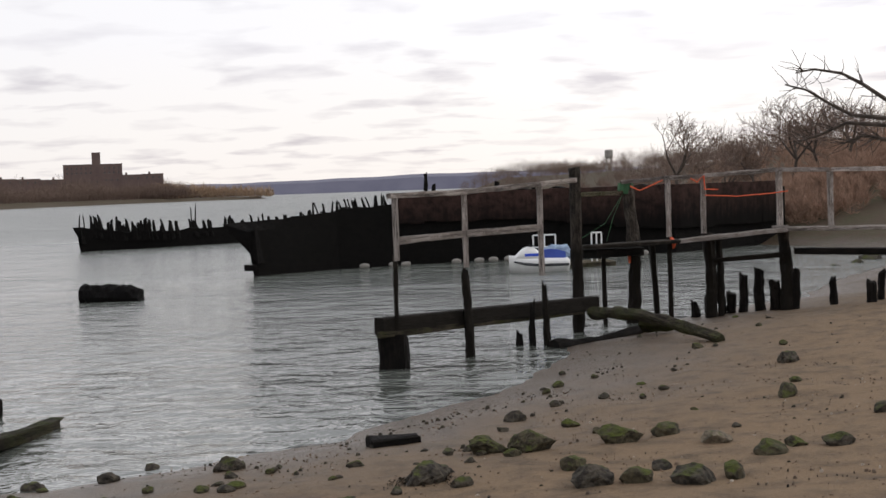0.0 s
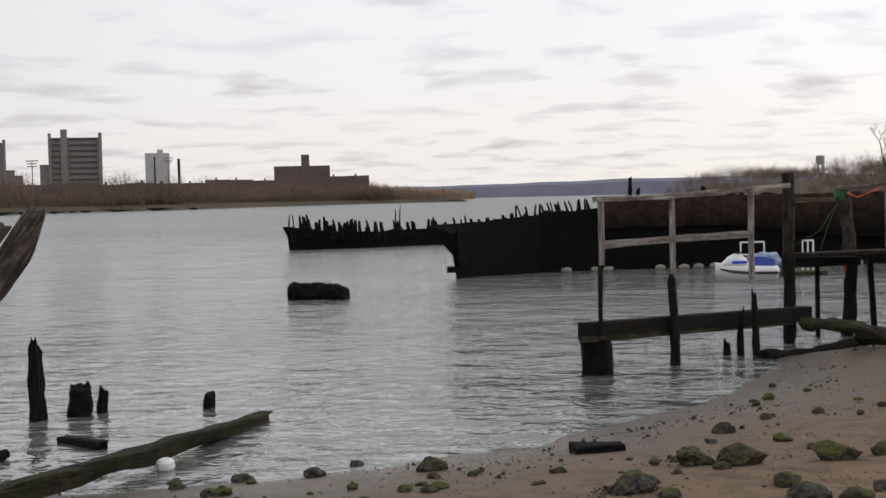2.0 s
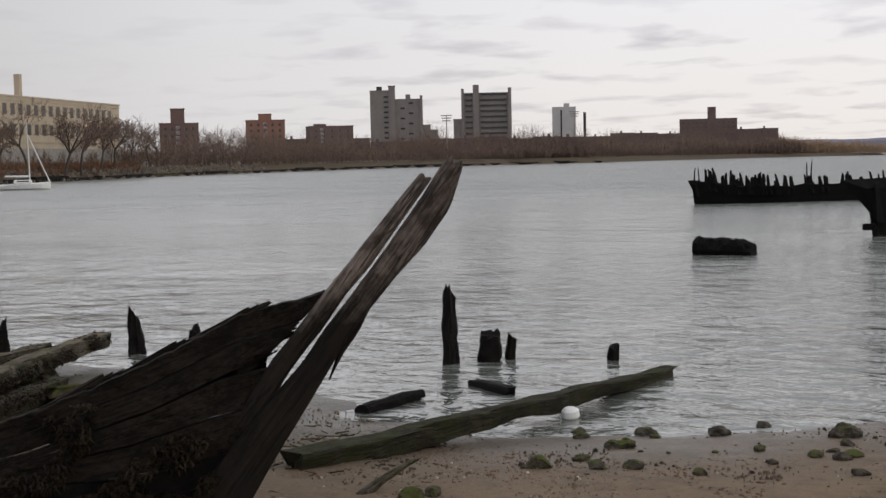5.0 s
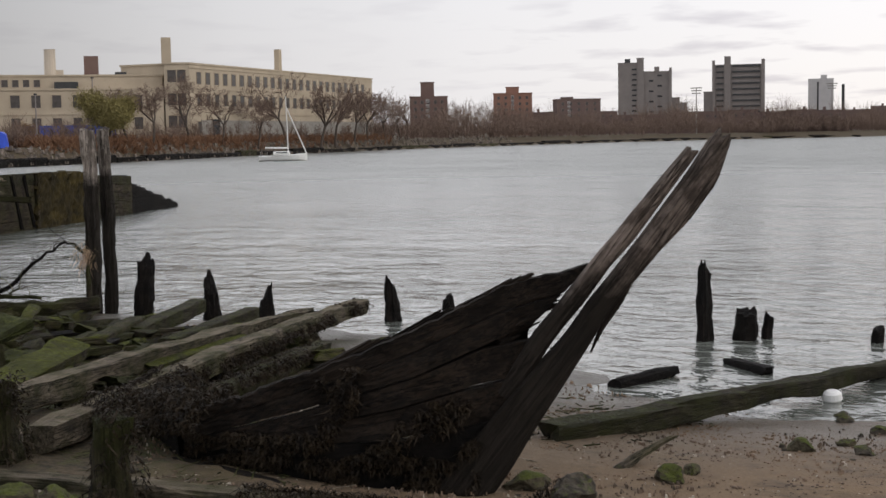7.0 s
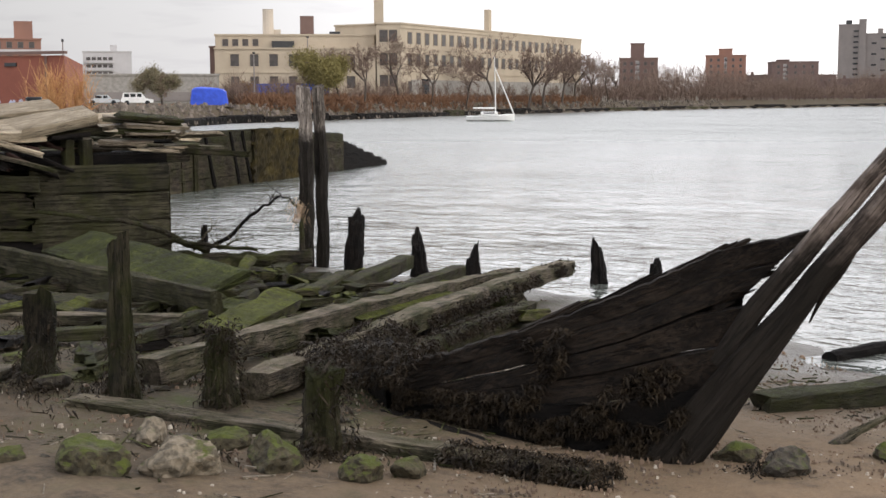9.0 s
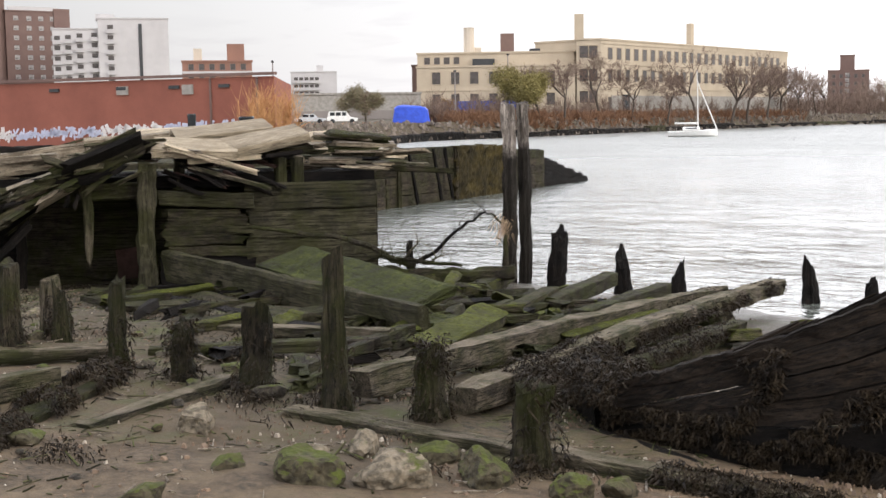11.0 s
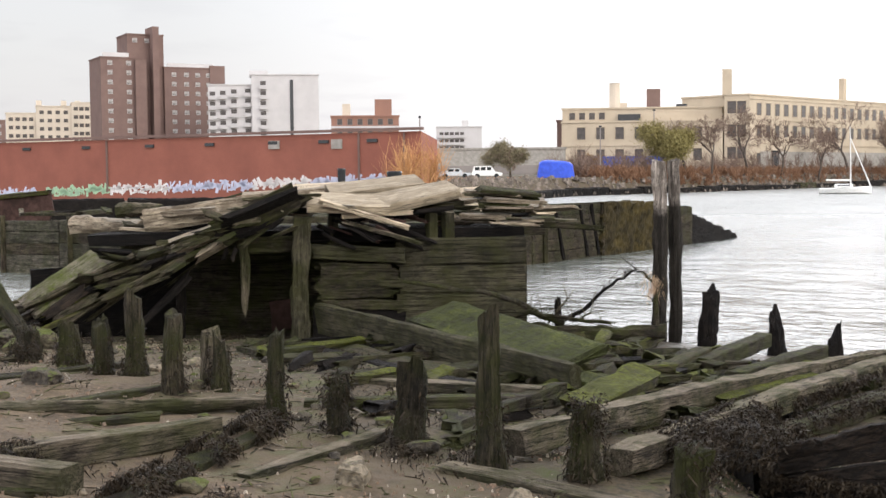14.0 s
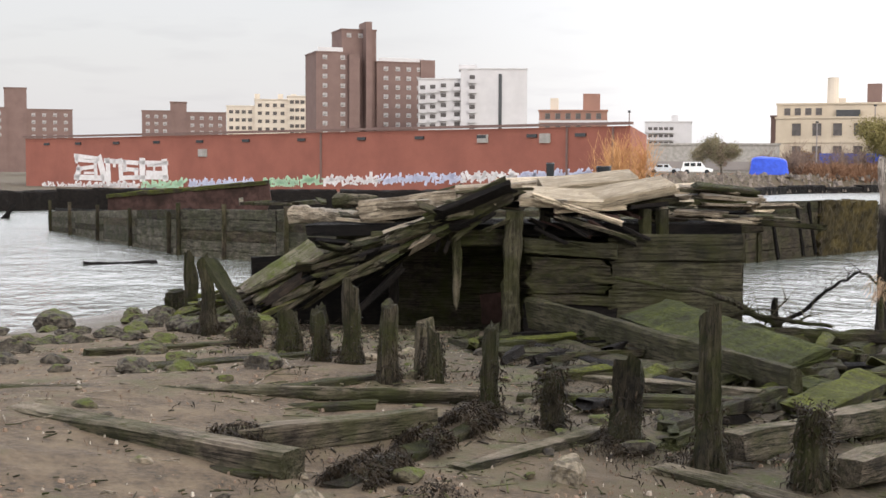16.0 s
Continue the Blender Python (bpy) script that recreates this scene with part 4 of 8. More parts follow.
def stroke(bm, x0, z0, x1, z1, t):
    d = Vector((x1 - x0, 0, z1 - z0))
    m = Matrix.Translation(((x0 + x1) / 2, -0.03, (z0 + z1) / 2)) @ Matrix.Rotation(-math.atan2(d.z, d.x), 4, "Y") @ Matrix.Diagonal((d.length + t, 0.04, t, 1))
    bmesh.ops.create_cube(bm, size=1.0, matrix=m)


def foot_z(x):
    return 0.6 + (2.75 - 0.6) * (x - 3) / 90


bm = bmesh.new()


def lettering(x0, y0, x1, y1, k):
    """A stroke of the sign; x runs 0 to 250 along it, y 0 to 63 down it."""
    def q(x, y):
        f = x / 250
        return 11 + 19 * f, (5.2 - 0.6 * f) - y / 63 * (3.4 - 1.0 * f)
    a, c = q(x0, y0), q(x1, y1)
    stroke(bm, *a, *c, k)


# four joined block letters: a, n, s, o
for st in ((4, 4, 70, 10, 0.55), (6, 14, 62, 16, 0.5), (8, 4, 8, 18, 0.5), (72, 12, 84, 58, 1.1), (10, 36, 60, 30, 0.5), (4, 56, 80, 60, 0.7), (14, 38, 8, 54, 1.0), (30, 46, 60, 46, 0.3), (60, 22, 62, 56, 0.6),
           (88, 14, 130, 16, 0.6), (94, 16, 96, 60, 0.9), (128, 16, 130, 60, 0.8), (112, 14, 112, 26, 0.5), (138, 16, 172, 18, 0.55), (140, 18, 140, 36, 0.7), (140, 36, 172, 38, 0.5), (170, 40, 170, 56, 0.7), (138, 60, 172, 60, 0.55),
           (180, 16, 248, 16, 0.5), (180, 60, 248, 62, 0.5), (186, 16, 186, 60, 1.1), (242, 16, 244, 60, 1.0), (200, 48, 232, 50, 0.7), (200, 24, 232, 22, 0.4), (216, 22, 216, 40, 0.35)):
    lettering(*st)
part("painted_letters", bm, M_TAG, b, "large white block letters painted on the wall")
rnd = random.Random(5)
for x0, x1, mat in ((4, 24, M_TAG), (25, 33, M_TAGG), (34, 45, M_TAGB), (47, 56, M_TAGG), (56.5, 64, M_TAG), (64.5, 75, M_TAGB), (75.5, 82, M_TAG), (82.5, 93, M_TAGB)):
    bm = bmesh.new()
    x = x0
    while x < x1:
        zc = foot_z(x) + rnd.uniform(-0.1, 0.45)
        stroke(bm, x, zc - rnd.uniform(0.1, 0.4), x + rnd.uniform(-0.3, 0.5), zc + rnd.uniform(0.1, 0.45), rnd.uniform(0.12, 0.4))
        stroke(bm, x, zc + rnd.uniform(-0.3, 0.3), x + rnd.uniform(0.3, 1.0), zc + rnd.uniform(-0.3, 0.3), rnd.uniform(0.1, 0.4))
        x += rnd.uniform(0.25, 0.55)
    part("graffiti", bm, mat, b, "band of sprayed graffiti")

# ---- far shore things ----
def parked_car(x, y, z, turn, paint, label, suv):
    """A small parked car seen from afar: lower body, cabin, glass, wheels."""
    car = thing("parked_car", label, "car", (x, y, z), turn=turn, group="parked cars")
    h = 0.95 if suv else 0.8
    prof = [(-2.2, 0.35), (2.2, 0.35), (2.25, 0.75), (1.3, h), (-2.1, h + 0.05), (-2.25, 0.7)]
    bm = bmesh.new()
    rings(bm, [[(a, s * 0.9, c) for a, c in prof] for s in (-1, 1)])
    part("body", bm, paint, car)
    top = 1.75 if suv else 1.4
    cab = [(-2.1 if suv else -1.4, h), (1.2, h), (0.6, top), (-1.9 if suv else -0.8, top)]
    bm = bmesh.new()
    rings(bm, [[(a, s * 0.78, c) for a, c in cab] for s in (-1, 1)])
    cabin = part("cabin", bm, paint, car)
    bm = bmesh.new()
    for a, wd in ((-1.4 if suv else -0.7, 0.7), (-0.55, 0.7), (0.3, 0.6)):
        add_box(bm, wd, 1.64, (top - h) * 0.6, (a, 0, (top + h) / 2 + 0.02))
    part("side_window", bm, M_DARK, cabin)
    for a in (-1.4, 1.4):
        for s in (-1, 1):
            bm = bmesh.new()
            tube_into(bm, [(a, s * 0.72, 0.34), (a, s * 0.95, 0.34)], [0.34, 0.34], 14)
            part("wheel", bm, M_DARK, car)


M_SILVER = speckled("silver_paint", (0.55, 0.58, 0.6), (0.48, 0.5, 0.52), 1.0, 0.3, 0.0)
for dx, paint, suv, lab in ((0, M_WHITE, True, "white parked estate car by the water"), (-4.6, M_SILVER, False, "silver parked saloon car by the water")):
    cx, cy = -158.1 + dx * 0.53, 99.7 + dx * 0.85
    parked_car(cx, cy, ground_at(cx, cy), 58, paint, lab, suv)

tarp = thing("covered_boat", "boat under a bright blue tarpaulin on the quay", "tarp", (-163.0, 115.4, ground_at(-163.0, 115.4) - 0.1), turn=54)
bm = bmesh.new()
bmesh.ops.create_grid(bm, x_segments=14, y_segments=10, size=1.0)
for v in bm.verts:
    a, c = v.co.x, v.co.y
    e = max(abs(a), abs(c))
    v.co = Vector((a * 2.9 + 0.2 * noise.noise(Vector((a * 2, c * 2, 4))), c * 1.6, (2.75 - 0.55 * (c + 0.2) ** 2 - 0.5 * max(0, a) ** 2) * (1 - e ** 14) + 0.22 * noise.noise(Vector((a * 2.6, c * 2.6, 1)))))
part("tarpaulin", bm, M_BLUE, tarp, "creased blue tarpaulin")
part("hull", bm_box(4.2, 2.2, 0.5, (0, 0, 0.3)), M_WHITE, tarp)

boat = thing("sailboat", "small white sailboat at anchor with sails furled", "sailboat", (-134.4, 147.2, 0.0), turn=42)
loops = []
for i in range(13):
    t = i / 12
    x = -3.6 + 7.4 * t
    hb = 1.15 * (1 - max(0, (t - 0.5) / 0.5) ** 2.2) * (0.75 + 0.25 * min(1, t * 4))
    sheer = 0.75 + 0.35 * t * t
    loops.append([(x, -hb, sheer), (x, -hb * 0.8, 0.2), (x, 0, -0.35 + 0.3 * t ** 4), (x, hb * 0.8, 0.2), (x, hb, sheer), (x, 0, sheer + 0.08)])
bm = bmesh.new()
rings(bm, loops)
part("hull", bm, M_WHITE, boat, smooth=False)
part("cabin", bm_box(2.6, 1.3, 0.55, (-0.1, 0, 1.2), 0.12), M_WHITE, boat)
part("cabin_window", bm_box(1.7, 1.34, 0.18, (-0.1, 0, 1.28)), M_DARK, boat, "dark cabin window strip")
bm = bmesh.new()
tube_into(bm, [(0.9, 0, 0.9), (0.85, 0, 5), (0.7, 0, 9.9)], [0.09, 0.08, 0.06], 8)
part("mast", bm, M_WHITE, boat)
bm = bmesh.new()
tube_into(bm, [(0.9, 0, 2.0), (-2.6, 0, 2.05)], [0.14, 0.12], 8)
part("boom", bm, M_WHITE, boat, "boom with furled sail")
bm = bmesh.new()
tube_into(bm, [(3.7, 0, 1.1), (0.75, 0, 8.3)], [0.10, 0.07], 6)
part("furled_jib", bm, M_WHITE, boat)
bm = bmesh.new()
for s in (-1, 1):
    tube_into(bm, [(0.7, 1.0 * s, 0.9), (0.72, 0, 9.6)], [0.015, 0.015], 4)
tube_into(bm, [(-3.5, 0, 0.8), (0.7, 0, 9.8)], [0.015, 0.015], 4)
part("stays", bm, M_GREYB, boat)
bm = bmesh.new()
for x, y in ((-3.3, -0.8), (-3.3, 0.8), (-2.3, -0.9), (-2.3, 0.9), (3.4, 0)):
    tube_into(bm, [(x, y, 0.8), (x, y, 1.4)], [0.02, 0.02], 4)
part("guard_rail", bm, M_ASH, boat)

# distant hills across the bay, their haze painted as blue-grey colour
xs = np.linspace(-1400, 1500, 90)
top = []
for x in xs:
    u = (x + 260) / 1760
    top.append(20 + 8 * smooth(-500, 300, x) + 5 * noise.noise(Vector((x * 0.006, 0, 3))) + 2 * noise.noise(Vector((x * 0.03, 0, 7))))
vs, fs = [], []
for i, x in enumerate(xs):
    for y, z in ((3300, -1), (3340, top[i] * 0.75 + 12), (3600, top[i] + 16), (4100, -5)):
        vs.append((float(x), y, float(z)))
    if i:
        a = (i - 1) * 4
        for k in range(3):
            fs.append((a + k, a + 4 + k, a + 5 + k, a + 1 + k))
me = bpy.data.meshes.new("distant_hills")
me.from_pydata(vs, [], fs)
me.materials.append(M_HILL_HAZE)
tagged(new("distant_hills", me), "low wooded hills across the bay, haze painted in as blue-grey", "hills", kind="structure")


# ---- trees and woods ----
def branch_tree(seed, height_m, spread, levels=5, ratio=0.72, r0=None, trunk=0.3):
    """Segments (start, end, r0, r1, level) of a bare tree."""
    rnd = random.Random(seed)
    segs = []

    def grow(p, d, length, r, lev):
        steps = 3
        q = p
        for s in range(steps):
            d = (d + Vector((rnd.uniform(-1, 1), rnd.uniform(-1, 1), rnd.uniform(-0.3, 0.7))) * 0.16).normalized()
            e = q + d * length / steps
            segs.append((q, e, r * (1 - 0.25 * s / steps), r * (1 - 0.25 * (s + 1) / steps), lev))
            if lev < levels and lev > 0 and s < 2 and rnd.random() < 0.7:
                side = d.cross(Vector((rnd.uniform(-1, 1), rnd.uniform(-1, 1), rnd.uniform(-1, 1)))).normalized()
                grow(e, (d * 0.6 + side * spread).normalized(), length * ratio * rnd.uniform(0.5, 0.8), r * 0.45, lev + 1)
            q = e
        if lev < levels:
            for _ in range(rnd.choice((2, 3, 3)) if lev else 4):
                side = d.cross(Vector((rnd.uniform(-1, 1), rnd.uniform(-1, 1), rnd.uniform(-1, 1)))).normalized()
                grow(q, (d + side * spread * rnd.uniform(0.5, 1.3)).normalized(), length * ratio * rnd.uniform(0.75, 1.1), r * 0.58, lev + 1)
    grow(Vector((0, 0, -0.2)), Vector((0, 0, 1)), height_m * trunk, r0 or height_m * 0.017, 0)
    return segs


def tree(x, y, seed, height_m, spread=0.75, levels=5, leaves=None, label="bare deciduous tree with fine branching twigs", thin=0.02, group="", lean=0.0, ratio=0.72):
    t = thing("tree", label, "tree", (x, y, ground_at(x, y)), group=group, turn=seed * 47)
    segs = branch_tree(seed, height_m, spread, levels, ratio, trunk=0.2 if leaves else 0.3)
    bm = bmesh.new()
    vs, fs = [], []
    rnd = random.Random(seed)
    tips = []
    for a, b2, r, r1, lev in segs:
        if lev <= 1:
            tube_into(bm, [a, b2], [max(r, thin), max(r1, thin)], 7)
        else:
            d = (b2 - a).normalized()
            u = d.cross(Vector((0.2, 0.1, 1))).normalized()
            v = d.cross(u)
            r, r1 = max(r, thin), max(r1, thin * 0.7)
            n = len(vs)
            for k in range(3):
                o = u * math.cos(k * 2.094) + v * math.sin(k * 2.094)
                vs += [a + o * r, b2 + o * r1]
            fs += [(n, n + 1, n + 3, n + 2), (n + 2, n + 3, n + 5, n + 4), (n + 4, n + 5, n + 1, n)]
            if lev >= levels - 1:
                tips.append(b2)
    part("trunk", bm, M_BARK, t)
    me = bpy.data.meshes.new("crown")
    me.from_pydata([tuple(v) for v in vs], [], fs)
    me.materials.append(M_TWIG)
    part("crown", me, M_TWIG, t)
    if leaves:
        vs, fs = [], []
        for p in tips:
            full = noise.noise(p * (4.5 / height_m) + Vector((seed, 0, 0))) + 0.6 * noise.noise(p * (13.0 / height_m) + Vector((0, seed, 0)))
            for _ in range(max(0, int(3 + 9 * full))):
                c = p + Vector((rnd.gauss(0, 0.34), rnd.gauss(0, 0.34), rnd.gauss(-0.05, 0.3))) * height_m / 8
                s = rnd.uniform(0.03, 0.07) * height_m / 8
                u = Vector((rnd.uniform(-1, 1), rnd.uniform(-1, 1), rnd.uniform(-1, 1))).normalized() * s
                v = u.cross(Vector((rnd.uniform(-1, 1), rnd.uniform(-1, 1), rnd.uniform(-1, 1)))).normalized() * s
                n = len(vs)
                vs += [tuple(c + u), tuple(c + v), tuple(c - u), tuple(c - v)]
                fs.append((n, n + 1, n + 2, n + 3))
        me = bpy.data.meshes.new("leaves")
        me.from_pydata(vs, [], fs)
        me.materials.append(leaves)
        part("leaves", me, leaves, t, "yellowing autumn leaves")
    return t


tree(-163.0, 107.0, 3, 10.5, 1.05, 6, M_LEAFB, "broad brown-green tree beside the parked cars", 0.035)
tree(-171.5, 144.5, 4, 16.5, 0.8, 6, M_LEAF, "yellow-green autumn tree on the far bank", 0.035)
tree(-190, 141.5, 9, 8.5, 0.8, 5, M_LEAF_O, "orange-brown autumn tree by the factory wall", 0.035)
for i, (x, y, h) in enumerate(((-160, 139, 11), (-163, 147, 12), (-171, 163, 13), (-176, 176, 11), (-180, 190, 11), (-188, 207, 16), (-186, 216, 19), (-190, 226, 17), (-196, 240, 15), (-200, 250, 14), (-207, 266, 13), (-214, 282, 14), (-222, 296, 14), (-230, 330, 13), (-236, 352, 13), (-240, 372, 12), (-240, 398, 11), (-250, 425, 11))):
    tree(x * 1.08, y * 1.08, 20 + i, h * 1.2, 0.85, 6 if i < 11 else 5, None, "bare leafless tree on the far bank", 0.026, group="far bank trees")
for x, y, s, h, sp in ((21.3, 92.5, 41, 9.0, 0.85), (21.9, 74.5, 42, 5.6, 0.9), (23.8, 73.6, 43, 6.8, 0.9), (25.4, 73.2, 45, 6.4, 0.9), (26.8, 73, 46, 6.0, 0.9), (20.6, 75.5, 47, 5.0, 0.9)):
    tree(x, y, s, h, sp, 5, None, "bare tree on the scrubby river bank", 0.012, group="bank trees")

# woods: many small bare trees and scrub
def woods(name, spots, mat, label, category, twigs=46, width=0.07, uneven=0.0, crown=0.0):
    rnd = random.Random(len(spots))
    vs, fs = [], []

    def stick(a, b2, r):
        d = (b2 - a).normalized()
        u = d.cross(Vector((rnd.uniform(-1, 1), rnd.uniform(-1, 1), 0.3))).normalized() * r
        n = len(vs)
        vs.extend((tuple(a - u), tuple(a + u), tuple(b2 + u * 0.4), tuple(b2 - u * 0.4)))
        fs.append((n, n + 1, n + 2, n + 3))
    for x, y, z, h in spots:
        h *= 1 + uneven * noise.noise(Vector((x * 0.02, y * 0.02, 3))) + uneven * 0.8 * noise.noise(Vector((x * 0.09, y * 0.09, 7)))
        base, tip = Vector((x, y, z - 0.2)), Vector((x + rnd.uniform(-0.6, 0.6), y + rnd.uniform(-0.6, 0.6), z + h * 0.62))
        stick(base, tip, width * 1.6)
        for _ in range(twigs):
            t = rnd.uniform(0.04, 1.0)
            a = base.lerp(tip, t)
            if crown:
                d = Vector((rnd.gauss(0, 1), rnd.gauss(0, 1), rnd.gauss(0, 1))).normalized() * rnd.random() ** 0.45
                b2 = Vector((x, y, z + h * 0.58)) + Vector((d.x * crown, d.y * crown, d.z * 0.42)) * h
                stick(a.lerp(b2, rnd.uniform(0.3, 0.75)), b2, width * rnd.uniform(0.5, 1.0))
                continue
            ang = rnd.uniform(0, 6.283)
            out = h * rnd.uniform(0.08, 0.42) * (1.15 - 0.5 * t)
            b2 = a + Vector((math.cos(ang) * out, math.sin(ang) * out, h * rnd.uniform(0.06, 0.42)))
            stick(a, b2, width * rnd.uniform(0.5, 1.0))
    return stuff(name, vs, fs, mat, label, category)


def spread(n, seed, line, inland, hs):
    rnd = random.Random(seed)
    out = []
    for _ in range(n):
        i = rnd.randrange(len(line) - 1)
        t = rnd.random()
        p, q = Vector((*line[i], 0)), Vector((*line[i + 1], 0))
        d = (q - p).normalized()
        nrm = Vector((-d.y, d.x, 0))
        c = p.lerp(q, t) + nrm * rnd.uniform(*inland)
        out.append((c.x, c.y, ground_at(c.x, c.y), rnd.uniform(*hs)))
    return out


woods("far_bank_woods", spread(1900, 1, [(-215, 285), (-230, 370), (-235, 450), (-222, 560), (-190, 607), (-176, 700), (-150, 830)], (6, 34), (3.5, 8.5)), M_TWIG, "brown leafless woods along the far bank", "woods", 60, 0.07, 0.6, 0.45)
woods("bank_trees", spread(190, 12, [(-215, 285), (-230, 370), (-235, 450), (-222, 560), (-190, 607), (-176, 700), (-150, 830)], (8, 40), (10, 16)), M_TWIG, "taller bare trees standing out of the far woods", "woods", 130, 0.055, 0.4, 0.42)
woods("spit_woods", spread(420, 2, [(-176, 702), (-150, 830), (-125, 862)], (6, 40), (5, 12)), M_TWIG, "brown leafless woods on the far point", "woods", 60, 0.12, 0.5, 0.45)
woods("spit_shrubs", [(-158 + 78 * (i / 160) ** 1.3, 880 + (i * 7919 % 23), 1.6, 12.5 - 7.5 * (i / 160) + (i * 31 % 7) * 0.5) for i in range(160)], M_STRAW2, "low ochre shrubs along the sandy point", "shrubs", 40, 0.2)
woods("factory_scrub", spread(230, 8, [(-160, 124), (-169, 151), (-191, 201), (-217, 286)], (5, 16), (2.0, 6.0)), M_TWIG, "bare brown thicket before the factory", "brush", 60, 0.04)
woods("bank_brush", spread(1900, 3, [(-160, 124), (-169, 151), (-191, 201), (-217, 286)], (1.5, 15), (0.8, 2.4)), M_BRUSHR, "rust-brown dry brush on the far bank", "brush", 50, 0.05)


# ---- poles on the far bank ----
for x, y, z0, z1, r, lab in ((-168.6, 128.2, 2.8, 11.0, 0.13, "grey utility pole on the far bank"), (-178.6, 147.7, 2.8, 14.5, 0.14, "tall pale pole before the factory"), (-108.9, 61.0, 7.3, 8.9, 0.07, "short dark pole on the warehouse roof")):
    pole = thing("utility_pole", lab, "pole", (x, y, z0), group="far poles")
    bm = bmesh.new()
    tube_into(bm, [(0, 0, -0.3), (0, 0, (z1 - z0) * 0.5), (0, 0, z1 - z0)], [r, r * 0.9, r * 0.7], 8)
    part("shaft", bm, M_GREYB, pole)
    part("cap", bm_box(r * 3, r * 3, 0.25, (0, 0, z1 - z0), 0.04), M_DARK, pole)
woods("point_woods", spread(620, 4, [(18, 92), (22, 140), (26, 200), (20, 290), (14, 326)], (-40, -3), (2.0, 4.2)), M_TWIG, "bare brown woods on the near point", "woods", 110, 0.02, 0.55, 0.5)
woods("hillside_brush", spread(1500, 5, [(19, 60), (15.5, 66), (17.5, 90), (21, 130)], (-24, -2.5), (0.5, 1.6)), M_BRUSH, "tangled brown brush covering the river bank", "brush", 60, 0.018)
woods("hillside_scrub", spread(1500, 6, [(40, 58), (21, 60), (16.5, 64.5), (17, 74)], (-16, -0.5), (0.5, 1.5)), M_BRUSH, "tangled brown brush covering the river bank", "brush", 60, 0.02)
woods("shore_grass", spread(260, 7, [(-99, -6), (-106, 8), (-102, 30), (-99, 53), (-112, 66), (-140, 94), (-156, 114)], (2, 12), (0.15, 0.4)), M_BRUSH, "dry grass and weeds on the quay", "grass", 40, 0.04)
woods("reeds", [(-100.2 + random.Random(9 + i).uniform(-2.4, 1.6), 56.6 + random.Random(90 + i).uniform(-2.6, 1.4), 2.0, 3.6 + (i % 5) * 0.45) for i in range(40)], M_STRAW, "tall orange dry reeds beside the red wall", "reeds", 26, 0.03)

# water tower on the point
wt = thing("water_tower", "pale grey water tower on legs beyond the trees", "water tower", (44.4, 256, 3.0))
bm = bmesh.new()
tube_into(bm, [(0, 0, 4.9), (0, 0, 5.1), (0, 0, 6.5), (0, 0, 6.7)], [0.5, 0.82, 0.82, 0.5], 14)
part("tank", bm, M_ASH, wt)
for i in range(4):
    a = i * math.pi / 2 + 0.5
    bm = bmesh.new()
    tube_into(bm, [(0.75 * math.cos(a), 0.75 * math.sin(a), -1), (0.62 * math.cos(a), 0.62 * math.sin(a), 5.2)], [0.16, 0.14], 6)
    part("leg", bm, M_ASH, wt)

# quay along the far bank
quay = thing("quay", "dark broken timber and stone quay edge", "quay", kind="structure")
rnd = random.Random(3)
for (x0, y0), (x1, y1) in zip(BANK[2:15], BANK[3:16]):
    L = math.hypot(x1 - x0, y1 - y0)
    n = max(2, int(L / (9 if L < 60 else 17)))
    for i in range(n):
        a, c = i / n, (i + 1) / n
        hgt = rnd.uniform(1.35, 1.75) if y0 < 60 else rnd.uniform(0.75, 1.25) if y0 < 300 else rnd.uniform(0.9, 1.4)
        p0 = (x0 + (x1 - x0) * a, y0 + (y1 - y0) * a, hgt / 2 - 0.2)
        p1 = (x0 + (x1 - x0) * c, y0 + (y1 - y0) * c, hgt / 2 - 0.2 + rnd.uniform(-0.1, 0.1))
        part("quay_wall", bm_beam(L / n, 1.6, hgt + 0.4, rnd.randrange(999), 0.3, 0.12), M_BLACK if rnd.random() < 0.9 else M_OLD, quay, m=along(p0, p1))


